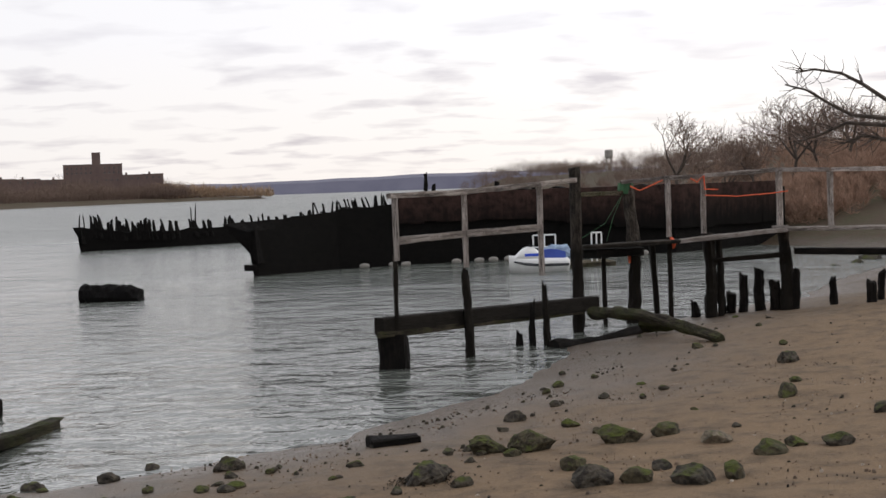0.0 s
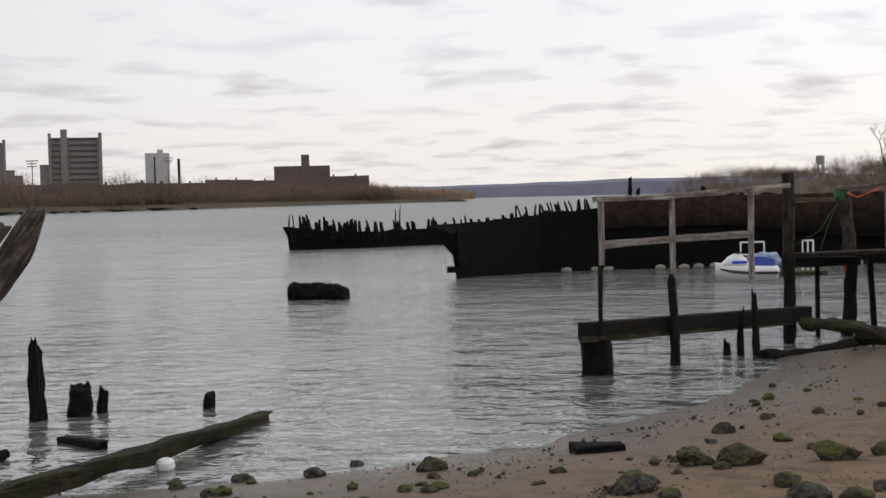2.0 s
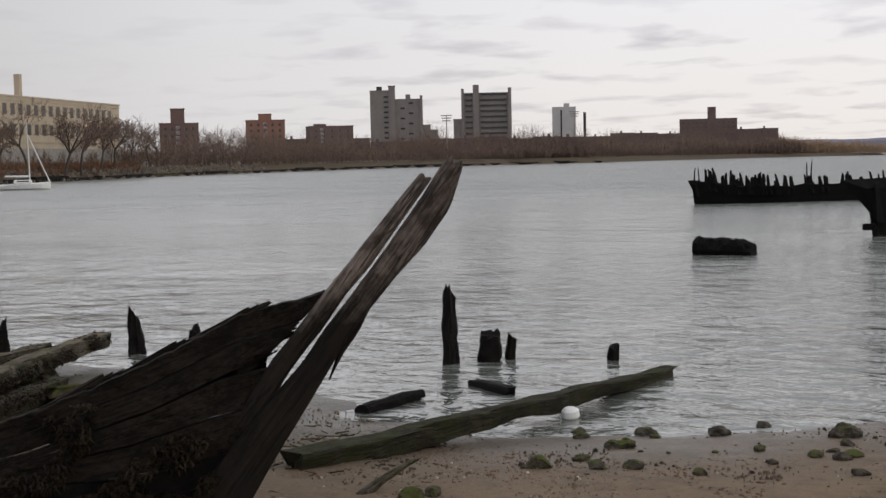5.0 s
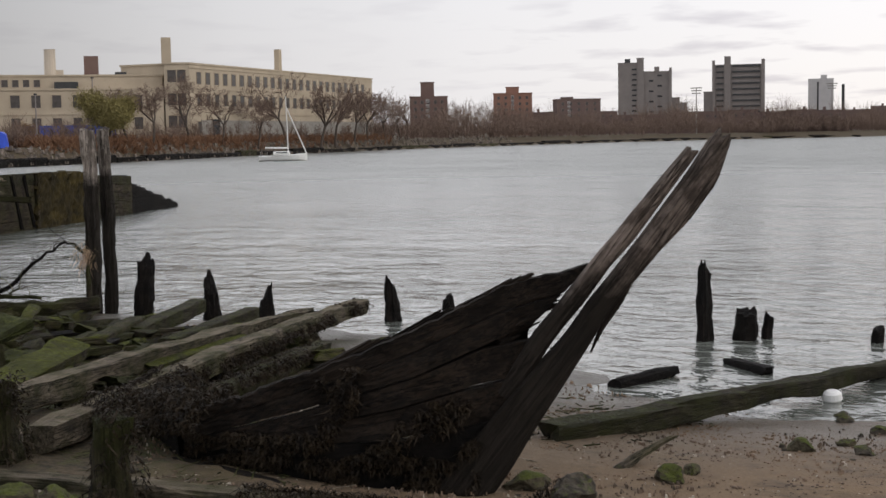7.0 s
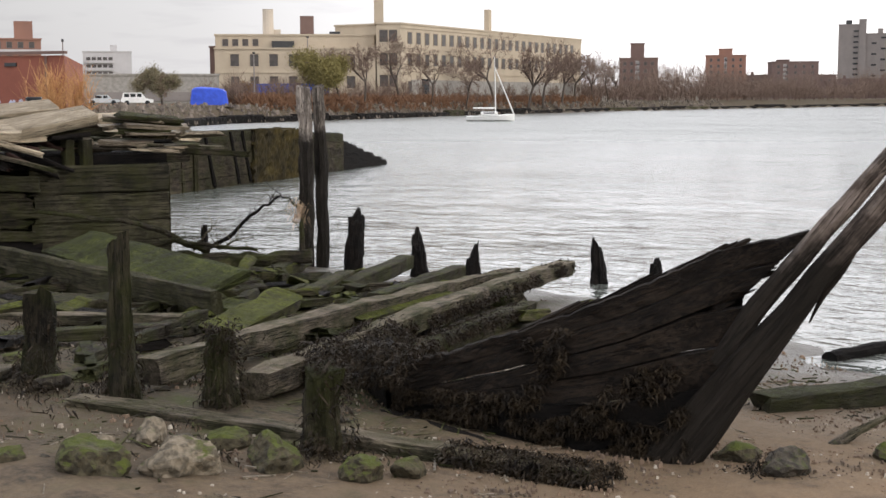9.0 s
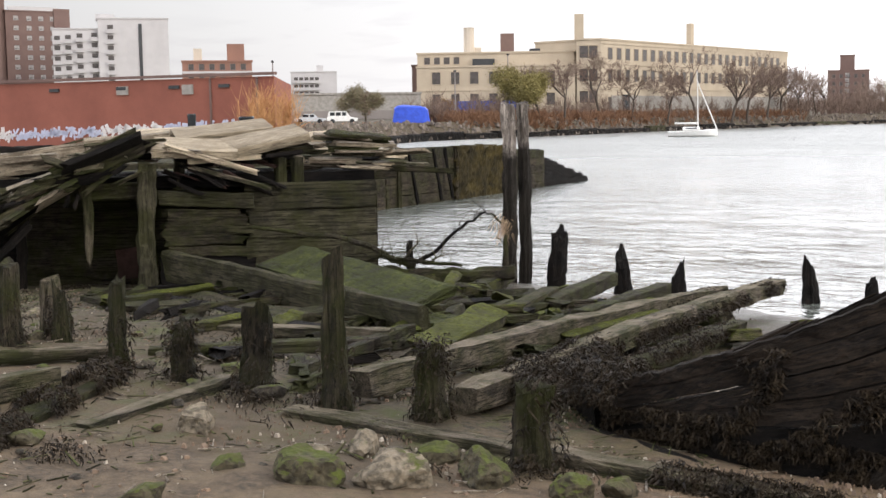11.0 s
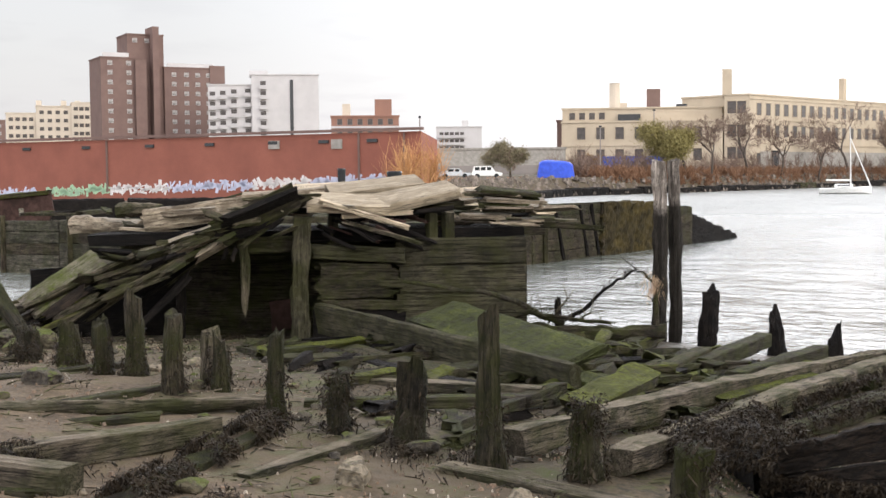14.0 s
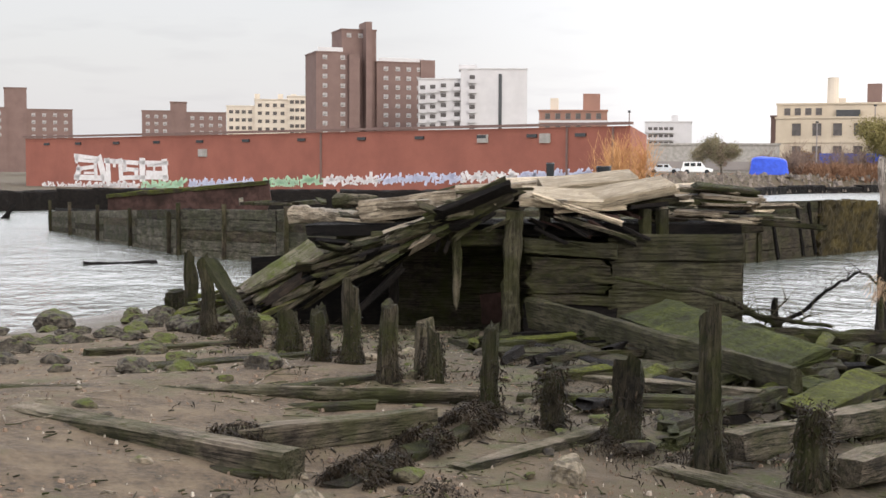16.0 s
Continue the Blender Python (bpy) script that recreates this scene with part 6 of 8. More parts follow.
slab("plank", U0, between(U0, U1, 0.47), 0.10, M_HULL, bow, n=60, m=6, seed=1, rag=0.5, edge=0.03, lump=0.02)
slab("plank", between(U0, U1, 0.5), U1, 0.12, M_HULL, bow, n=60, m=6, seed=11, rag=0.4, lump=0.02)
slab("plank", L0, between(L0, L1, 0.46), 0.11, M_HULL, bow, n=60, m=6, seed=2, rag=0.12, lump=0.02)
slab("plank", between(L0, L1, 0.5), L1, 0.13, M_HULL, bow, n=60, m=6, seed=12, rag=0.1, lump=0.025)
slab("plank", [(-4.74, 8.05, 1.14), (-5.37, 7.48, 0.98), (-6.2, 7.2, 0.88), (-7.35, 7.1, 0.72)], [(-5.08, 7.72, 0.35), (-5.6, 7.42, 0.35), (-6.2, 7.18, 0.4), (-7.5, 7.15, 0.45)], 0.12, M_BLACK, bow, n=40, m=8, seed=3, rag=0.06)
slab("plank", [(-4.74, 8.42, 1.96), (-5.6, 8.1, 1.7), (-6.6, 7.9, 1.3)], [(-4.9, 8.4, 1.55), (-5.6, 8.1, 1.3), (-6.6, 7.9, 0.9)], 0.1, M_BLACK, bow, n=40, seed=4, rag=0.3, edge=0.08)

rnd = random.Random(17)
for i in range(22):
    f = rnd.random()
    a = Vector(U0[0]).lerp(Vector(L0[0]), f) + Vector((-0.30, -0.30, -0.13))
    L = 0.12 + 0.26 * rnd.random() ** 2 + 0.12 * (1 - f)
    part("splinter", bm_beam(L, rnd.uniform(0.03, 0.08), rnd.uniform(0.025, 0.06), 60 + i, 0.06, 0.014, 0.0, 0.25), M_HULL, bow, m=along(a, a + Vector((0.56, 0.6, 0.24 + rnd.gauss(0, 0.07)))))
for i in range(9):
    f = (i + 0.5) / 9
    a = Vector(U0[1]).lerp(Vector(U0[3]), f) + Vector((0, 0, -0.04))
    part("splinter", bm_beam(0.3 + 0.12 * (i % 3), 0.06, 0.05, 80 + i, 0.05, 0.02, 0.0, 0.4), M_HULL, bow, m=along(a, a + Vector((0.5, 0.42, 0.36))))


def stem(pts, widths, depth, seed, name, label, rag=0.16):
    """A flat, bent, splintered stem timber through a few points, its width lying in the plane of the bow."""
    rnd = random.Random(seed)
    pts = [Vector(p) for p in pts]
    face = Vector((-0.55, 0.83, 0.05)).normalized()
    n, k = 46, 16
    g = [1 + rnd.uniform(-0.12, 0.12) for _ in range(k)]
    tops = [rnd.uniform(0, rag) for _ in range(k)]
    loops = []
    m = len(pts) - 1
    for i in range(n + 1):
        t = i / n * m
        j0 = min(int(t), m - 1)
        f = t - j0
        c = pts[j0].lerp(pts[j0 + 1], f)
        w = widths[j0] + (widths[j0 + 1] - widths[j0]) * f
        d = (pts[j0 + 1] - pts[j0]).normalized()
        u = d.cross(face).normalized()
        v = u.cross(d)
        lp = []
        for j in range(k):
            a = j / k * 6.2832
            q = Vector((i / n * 6.0, math.cos(a) * 1.5 + seed, math.sin(a) * 1.5))
            e = 1 + 0.14 * noise.noise(q) + 0.16 * noise.noise(Vector((i / n * 2.0, math.cos(a) * 4 + seed, math.sin(a) * 4)))
            sx, sy = (math.copysign(abs(z) ** 0.7, z) for z in (math.cos(a), math.sin(a)))
            end = d * (tops[j] * max(0, (i / n - 0.8) / 0.2) ** 2 - tops[j] * 0.4 * (i == n))
            lp.append(c + u * (w / 2 * sx * g[j] * e) + v * (depth / 2 * sy * g[j] * e) + end)
        loops.append(lp)
    bm = bmesh.new()
    rings(bm, loops)
    bmesh.ops.recalc_face_normals(bm, faces=bm.faces[:])
    fit = along(pts[0], pts[-1])
    bm.transform(fit.inverted())
    return part(name, bm, M_STEM, bow, label, m=fit)


stem([(-5.16, 7.63, 0.40), (-5.06, 7.72, 0.58), (-4.87, 7.89, 0.90), (-4.66, 8.08, 1.26), (-4.42, 8.29, 1.65), (-4.28, 8.42, 1.92), (-4.15, 8.54, 2.13), (-3.98, 8.68, 2.39), (-3.82, 8.82, 2.63), (-3.67, 8.96, 2.89), (-3.58, 9.05, 3.14)],
     [0.36, 0.36, 0.34, 0.28, 0.19, 0.17, 0.165, 0.175, 0.215, 0.20, 0.13], 0.2, 5, "stem_timber", "grey splintered stem timber, black below")
stem([(-4.83, 7.98, 1.26), (-4.62, 8.18, 1.69), (-4.43, 8.35, 2.0), (-4.26, 8.49, 2.27), (-4.13, 8.61, 2.47), (-3.96, 8.76, 2.75), (-3.77, 8.93, 3.06)],
     [0.14, 0.15, 0.14, 0.125, 0.13, 0.11, 0.075], 0.14, 6, "stem_timber", "narrow grey split of the stem", 0.1)
stem([(-4.06, 8.58, 2.16), (-4.13, 8.5, 1.98), (-4.24, 8.4, 1.76), (-4.30, 8.36, 1.6)], [0.05, 0.055, 0.04, 0.012], 0.04, 7, "splinter", "", 0.03)
# ---- timbers lying on the mud ----
LB = "weed-hung squared timber lying on the mud"
timber((-8.05, 6.2, 0.90), (-13.2, 16.6, 0.42), 0.26, 0.24, M_GREY, "long grey squared timber running down to the water", 201, wob=0.045, bow=0.06, group="mud timbers")
timber((-9.05, 5.85, 0.93), (-12.9, 14.9, 0.50), 0.24, 0.22, M_GREY, "long grey squared timber running down to the water", 202, wob=0.045, bow=0.04, group="mud timbers")
timber((-8.95, 5.1, 0.80), (-6.9, 5.9, 0.74), 0.26, 0.14, M_GREY, "half-buried grey sill timber", 203, group="mud timbers", wob=0.025)
timber((-6.75, 5.95, 0.75), (-4.95, 6.7, 0.65), 0.24, 0.15, M_GREY, "half-buried grey sill timber", 204, group="mud timbers", wob=0.025)
timber((-10.4, 7.5, 0.86), (-11.8, 9.6, 0.86), 0.42, 0.14, M_MOSSY, "broad plank slab furred with bright green moss", 205, "plank", "plank", rag=0.3, wob=0.04, roll=12)
timber((-10.4, 9.3, 0.74), (-11.7, 12.2, 0.62), 0.3, 0.14, M_MOSSY, "plank furred with bright green moss", 206, "plank", "plank", rag=0.3, wob=0.03, roll=8)
timber((-13.6, 12.0, 0.52), (-15.4, 15.0, 0.48), 0.26, 0.22, M_OLD, LB, 207, group="mud timbers")
timber((-12.5, 11.6, 0.5), (-14.0, 14.8, 0.45), 0.26, 0.22, M_OLD, LB, 208, group="mud timbers")
log((-11.7, 8.0, 0.78), (-14.3, 10.9, 1.0), 0.13, M_MOSSY, "mossy log lying askew over the timbers", 209)
timber((-12.9, 10.7, 0.6), (-14.2, 12.6, 0.58), 0.26, 0.2, M_OLD, LB, 210, group="mud timbers")
timber((-10.6, 9.0, 0.66), (-12.6, 13.2, 0.52), 0.26, 0.2, M_MOSSY, LB, 211, group="mud timbers", wob=0.03)
timber((-8.7, 6.9, 0.76), (-10.2, 10.0, 0.62), 0.24, 0.18, M_OLD, LB, 212, group="mud timbers", wob=0.03)
timber((-8.3, 7.4, 0.70), (-10.6, 12.6, 0.5), 0.22, 0.2, M_OLD, LB, 213, group="mud timbers", wob=0.04)
timber((-14.6, 10.9, 0.55), (-16.6, 13.6, 0.45), 0.3, 0.22, M_MOSSY, LB, 214, group="mud timbers")
timber((-15.6, 12.3, 0.5), (-17.6, 14.6, 0.4), 0.28, 0.24, M_OLD, LB, 215, group="mud timbers")
timber((-7.4, 7.0, 0.66), (-6.1, 6.9, 0.62), 0.1, 0.07, M_BLACK, "dark narrow batten propped on the bow", 216, rag=0.1)
log((-17.55, 11.7, 0.62), (-16.1, 13.55, 0.66), 0.17, M_OLD, "dark rotten log at the water's edge", 217)
# the long log running into the water
timber((-5.75, 10.0, 0.42), (-4.3, 18.6, 0.02), 0.3, 0.24, M_POST, "long mossy log reaching into the shallows", 218, "log", "log", rag=0.4, wob=0.05, taper=0.7)
log((-7.3, 14.4, 0.02), (-7.0, 15.6, 0.06), 0.13, M_BLACK, "black driftwood stub awash", 219, "driftwood", "driftwood")
timber((-6.8, 16.8, 0.0), (-5.85, 16.1, 0.04), 0.2, 0.14, M_BLACK, "black driftwood stub awash", 220, "driftwood", "driftwood", rag=0.3)
log((-4.6, 9.3, 0.42), (-4.4, 10.1, 0.62), 0.06, M_GREY, "pale driftwood stick standing in the sand", 221, "driftwood", "driftwood", taper=0.5, spike=0.15)
# west side
log((-13.1, -0.6, 1.10), (-11.75, 4.85, 0.98), 0.11, M_GREY, "long grey pole lying on the mud", 222, "pole", "pole", taper=0.85)
log((-12.75, -0.4, 1.06), (-11.6, 3.6, 0.98), 0.09, M_OLD, "long dark pole lying on the mud", 223, "pole", "pole", taper=0.85)
timber((-11.2, 0.3, 1.16), (-8.95, 2.1, 1.10), 0.27, 0.22, M_GREY, "heavy weathered beam lying on the sand", 224, wob=0.02)
timber((-10.55, 0.42, 1.06), (-8.9, 1.9, 1.02), 0.12, 0.06, M_OLD, "thin dark batten on the sand", 225, rag=0.2)
timber((-9.9, 1.8, 1.08), (-10.4, 3.7, 1.06), 0.24, 0.22, M_GREY, "short squared beam with a pale cut end", 226)
timber((-9.1, 3.4, 0.90), (-10.3, 5.3, 0.86), 0.18, 0.1, M_GREY, "grey board on the mud", 227)
timber((-8.7, 2.3, 0.92), (-10.7, 4.3, 0.90), 0.22, 0.14, M_OLD, "half-buried timber under a row of weed", 228, wob=0.04)
timber((-12.7, 2.9, 0.98), (-13.3, 4.3, 0.95), 0.2, 0.1, M_OLD, "dark board on the mud", 229)
timber((-12.0, 5.2, 0.88), (-11.0, 7.4, 0.86), 0.2, 0.12, M_OLD, "dark board on the mud", 230)
timber((-10.2, 5.9, 0.86), (-11.6, 8.2, 0.84), 0.16, 0.12, M_OLD, "dark board on the mud", 231)
timber((-14.8, 1.9, 0.94), (-15.6, 4.6, 0.9), 0.22, 0.12, M_OLD, "dark board on the mud", 232)
timber((-16.9, 1.4, 0.84), (-17.4, 3.6, 0.8), 0.24, 0.16, M_OLD, "dark board on the mud", 233)
rnd = random.Random(77)
for i in range(110):
    x = rnd.uniform(-17.5, -9.2)
    y = 5.3 + (-(x) - 9.5) * 0.12 + rnd.random() ** 1.3 * 6.5
    a = rnd.gauss(1.05, 0.35)
    L = rnd.uniform(0.7, 1.9)
    z = ground_at(x, y) + rnd.uniform(0.02, 0.12)
    timber((x, y, z), (x - math.cos(a) * L, y + math.sin(a) * L, ground_at(x - math.cos(a) * L, y + math.sin(a) * L) + rnd.uniform(0.04, 0.16)), rnd.uniform(0.07, 0.2), rnd.uniform(0.05, 0.12), rnd.choice((M_OLD, M_OLD, M_MOSSY, M_BLACK, M_POST, M_OLD)), "broken plank end strewn on the mud", 300 + i, "plank", "plank", "strewn planks", rag=0.35, wob=0.035, roll=rnd.uniform(-20, 20))

for i in range(46):
    x, y = rnd.uniform(-17.0, -9.8), rnd.uniform(8.2, 13.6)
    a, L = rnd.gauss(1.1, 0.45), rnd.uniform(0.5, 1.3)
    x2, y2 = x - math.cos(a) * L, y + math.sin(a) * L
    timber((x, y, ground_at(x, y) + rnd.uniform(0.06, 0.2)), (x2, y2, ground_at(x2, y2) + rnd.uniform(0.06, 0.22)), rnd.uniform(0.16, 0.34), rnd.uniform(0.08, 0.16), rnd.choice((M_MOSSY, M_MOSSY, M_OLD, M_ALGAE)), "rotten mossy plank stub by the water's edge", 1200 + i, "plank", "plank", "mossy stubs", rag=0.3, wob=0.05, roll=rnd.uniform(-25, 25))

# boughs of a tree that stands beside the beach path
ov = thing("tree", "bare dark tree with long boughs hanging over the beach", "tree", (15.6, 30.2, ground_at(15.6, 30.2)))
bm = bmesh.new()
base_o = Vector((15.6, 30.2, ground_at(15.6, 30.2)))
tube_into(bm, [Vector((0, 0, -0.3)), Vector((-0.1, 0, 1.4)), Vector((-0.4, 0.2, 2.6)), Vector((-0.9, 0.4, 3.2))], [0.17, 0.14, 0.12, 0.10], 9)
part("trunk", bm, M_BARK, ov)
rnd = random.Random(15)
for chain in (((15.0, 30.5, 3.9), (13.4, 31.3, 4.7), (12.5, 31.7, 5.45), (12.0, 31.85, 5.76), (11.4, 32.1, 5.9), (10.95, 32.2, 5.83)), ((14.8, 30.6, 4.0), (13.0, 31.5, 4.58), (12.24, 31.8, 4.7), (11.74, 31.95, 5.0), (11.2, 32.1, 5.38), (10.7, 32.3, 5.55)),
              ((14.8, 30.6, 3.9), (13.0, 31.5, 4.41), (12.1, 31.8, 4.51), (11.46, 32.0, 4.23), (11.0, 32.2, 4.1)), ((14.8, 30.6, 3.7), (13.0, 31.5, 4.04), (12.5, 31.7, 4.18), (12.0, 31.8, 4.0))):
    bm = bmesh.new()
    pts = [Vector(q) - base_o for q in chain]
    n = len(pts)
    tube_into(bm, pts, [0.06 * (1 - i / n) + 0.008 for i in range(n)], 6)
    for _ in range(26):
        i = rnd.randrange(1, n - 1)
        a = pts[i].lerp(pts[i + 1], rnd.random())
        q = a
        d = Vector((rnd.uniform(-1, 0.3), rnd.uniform(-0.4, 0.4), rnd.uniform(-0.7, 0.8))).normalized()
        tw = [a]
        for _ in range(3):
            d = (d + Vector((rnd.uniform(-0.4, 0.2), rnd.uniform(-0.3, 0.3), rnd.uniform(-0.35, 0.35)))).normalized()
            q = q + d * rnd.uniform(0.12, 0.3)
            tw.append(q)
        tube_into(bm, tw, [0.013, 0.010, 0.008, 0.005], 4)
    part("bough", bm, M_BARK, ov)

# ---- collapsed timber structure with the lumber heap ----
HU = Vector((0.479, 0.878, 0))
HV = Vector((-0.878, 0.479, 0))
HO = Vector((-19.4, 8.7, 0))


def hp(u, v, z):
    return HO + HU * u + HV * v + Vector((0, 0, z))


crib = thing("collapsed_jetty", "collapsed green-black timber jetty with a dark hollow inside", "jetty")


def cp(name, a, c, w, h, mat, seed, label="", rag=0.06, wob=0.02, roll=0.0):
    p0, p1 = hp(*a), hp(*c)
    return part(name, bm_beam((p1 - p0).length, w, h, seed, rag, wob), mat, crib, label, m=along(p0, p1, roll))


for i, z in enumerate((1.96, 1.50, 1.04, 0.58)):
    cp("wall_plank", (1.40 + 0.05 * (i % 2), 0.06, z), (3.58, 0.06, z + 0.02), 0.16, 0.45, M_GREEN, 400 + i, rag=0.03)
cp("wall_plank", (0.0, -0.02, 1.99), (1.58, -0.02, 1.90), 0.22, 0.24, M_GREEN, 405)
for i, z in enumerate((1.72, 1.58, 1.45, 1.28, 1.1)):
    cp("frayed_plank", (0.0, 0.02, z), (1.5 + 0.1 * (i % 3), 0.02, z - 0.02), 0.14, 0.15, M_OLD, 410 + i, "grey frayed plank", rag=0.3, wob=0.04)
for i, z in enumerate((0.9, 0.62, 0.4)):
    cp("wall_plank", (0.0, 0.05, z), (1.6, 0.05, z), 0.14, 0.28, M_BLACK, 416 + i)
part("corner_post", bm_post(2.35, 0.17, 420, 0.08, 0.95), M_GREEN, crib, m=along(hp(-0.17, -0.1, 0.25), hp(-0.15, -0.1, 2.55)))
part("corner_post", bm_post(1.9, 0.1, 421, 0.08, 0.95), M_GREEN, crib, m=along(hp(0.35, 0.5, 1.0), hp(0.35, 0.5, 2.72)))
for u in (2.0, 2.28):
    part("stub_post", bm_beam(0.55, 0.17, 0.17, int(u * 30), 0.03, 0.01), M_GREEN, crib, m=along(hp(u, 0.4, 2.05), hp(u, 0.4, 2.62)))
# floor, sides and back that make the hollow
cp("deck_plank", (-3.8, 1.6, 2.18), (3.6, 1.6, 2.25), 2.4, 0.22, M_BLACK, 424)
cp("deck_plank", (-4.2, 4.2, 2.1), (4.2, 4.2, 2.2), 3.0, 0.22, M_OLD, 425)
cp("back_wall", (-3.8, 2.9, 1.1), (3.6, 2.9, 1.1), 0.2, 2.2, M_OLD, 426)
cp("side_wall", (3.5, 0.1, 1.1), (3.5, 5.6, 1.1), 0.18, 2.1, M_GREEN, 427)
cp("header", (-2.6, 0.1, 2.05), (0.0, 0.1, 2.12), 0.2, 0.26, M_OLD, 428)
part("hanging_post", bm_post(1.35, 0.1, 429, 0.3, 0.7), M_GREY, crib, "split grey post hanging from the deck", m=along(hp(-1.14, -0.05, 2.25), hp(-1.10, -0.05, 0.9)))
part("hanging_post", bm_post(1.5, 0.1, 430, 0.2, 0.9), M_BLACK, crib, m=along(hp(-2.3, 0.5, 0.5), hp(-2.3, 0.5, 2.0)))
cp("rusty_sheet", (-0.9, 1.9, 0.7), (-0.45, 1.9, 0.75), 0.08, 0.55, M_RUST, 431, "rusty red sheet in the hollow")
# fallen planks before the wall
def wp(name, p0, p1, w, h, mat, seed, label="", rag=0.06, wob=0.02, roll=0.0):
    return part(name, bm_beam((Vector(p1) - Vector(p0)).length, w, h, seed, rag, wob), mat, crib, label, m=along(p0, p1, roll))


wp("fallen_plank", (-18.8, 8.55, 0.95), (-11.7, 8.5, 0.82), 0.14, 0.50, M_GREEN, 440, "broad fallen plank on edge, green with algae", wob=0.03, roll=8)
wp("fallen_plank", (-16.1, 9.05, 1.24), (-12.2, 9.0, 1.0), 0.78, 0.12, M_ALGAE, 441, "broad fallen plank furred with bright moss", rag=0.25, wob=0.03, roll=18)
wp("fallen_plank", (-17.5, 8.0, 0.70), (-12.9, 7.6, 0.86), 0.34, 0.10, M_OLD, 442, roll=6)
wp("fallen_plank", (-16.8, 7.4, 0.74), (-12.0, 7.3, 0.86), 0.22, 0.12, M_BLACK, 443)
wp("fallen_plank", (-17.3, 6.9, 0.72), (-14.6, 6.6, 0.86), 0.7, 0.10, M_OLD, 444, roll=-6)
wp("fallen_plank", (-13.2, 6.3, 0.86), (-11.2, 7.7, 0.9), 0.2, 0.1, M_GREY, 445)

# the sagging roof of leaning boards
rnd = random.Random(12)
lean = [((-0.05, -0.25, 3.0), (-1.45, -0.6, 2.42), 0.55, 0.1, M_BLACK, 25), ((0.05, 0.1, 2.86), (-2.2, -0.4, 2.1), 0.4, 0.1, M_OLD, 15),
        ((-0.6, 0.1, 2.5), (-3.6, -0.5, 1.52), 0.36, 0.09, M_OLD, 10), ((-1.0, 0.1, 2.4), (-4.0, -0.6, 1.2), 0.3, 0.09, M_BLACK, 10), ((-1.2, -0.1, 2.3), (-3.3, -0.9, 1.25), 0.3, 0.09, M_OLD, 20),
        ((-1.8, 0.2, 2.25), (-4.3, -0.7, 0.95), 0.34, 0.09, M_MOSSY, 10), ((-2.0, 0.4, 2.2), (-4.7, -0.4, 0.9), 0.3, 0.09, M_OLD, 5), ((-2.4, 0.0, 1.9), (-4.0, -1.0, 0.8), 0.2, 0.08, M_GREY, 20),
        ((-1.9, -0.2, 1.7), (-2.8, -0.8, 0.75), 0.12, 0.1, M_BLACK, 0), ((-0.9, 0.3, 2.45), (-3.0, 0.1, 1.95), 0.5, 0.08, M_GREY, 0), ((-2.9, -0.3, 1.5), (-4.4, -1.1, 0.72), 0.25, 0.08, M_MOSSY, 10)]
for i, (a, c, w, h, mat, rl) in enumerate(lean):
    p0, p1 = hp(*a), hp(*c)
    timber(p0, p1, w, h, mat, "broken board sliding off the collapsed jetty", 460 + i, "board", "board", "sliding boards", rag=0.25, wob=0.025, roll=rl)
for i in range(22):
    s = rnd.random()
    a = (-0.4 - 2.4 * s + rnd.uniform(-0.3, 0.3), rnd.uniform(-0.2, 0.5), 2.55 - 0.75 * s + rnd.uniform(-0.15, 0.1))
    L = rnd.uniform(0.7, 2.0)
    c = (a[0] - L * 0.85, a[1] - rnd.uniform(0, 0.5), a[2] - L * rnd.uniform(0.35, 0.65))
    timber(hp(*a), hp(*c), rnd.uniform(0.06, 0.2), rnd.uniform(0.03, 0.08), rnd.choice((M_OLD, M_BLACK, M_GREY, M_OLD)), "splintered lath sliding off the collapsed jetty", 480 + i, "lath", "board", "sliding laths", rag=0.25, roll=rnd.uniform(-30, 30))
slabby = timber(hp(-4.55, -0.6, 1.12), hp(-3.45, 0.0, 1.9), 0.62, 0.09, M_HALF, "wide pale board with a bright mossy foot, leaning on the heap", 520, "board", "board", rag=0.06, roll=28)

for i in range(30):
    u = rnd.uniform(-4.9, -2.3)
    z = 0.75 + (u + 4.9) * 0.36 + rnd.uniform(-0.1, 0.25)
    a = (u + 0.5, rnd.uniform(-0.5, 0.5), z + 0.25)
    L = rnd.uniform(0.8, 1.9)
    tilt = rnd.uniform(0.1, 0.5)
    timber(hp(*a), hp(a[0] - L * math.cos(tilt), a[1] - rnd.uniform(-0.2, 0.5), max(0.7, a[2] - L * math.sin(tilt))), rnd.uniform(0.1, 0.32), rnd.uniform(0.05, 0.12), rnd.choice((M_OLD, M_BLACK, M_GREY, M_OLD, M_MOSSY)), "splintered board in the heap at the jetty's foot", 720 + i, "board", "board", "foot boards", rag=0.3, wob=0.03, roll=rnd.uniform(-30, 30))
# black panel added to close the gap and paint the dark behind
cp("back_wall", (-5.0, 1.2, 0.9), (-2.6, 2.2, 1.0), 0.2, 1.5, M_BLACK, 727)
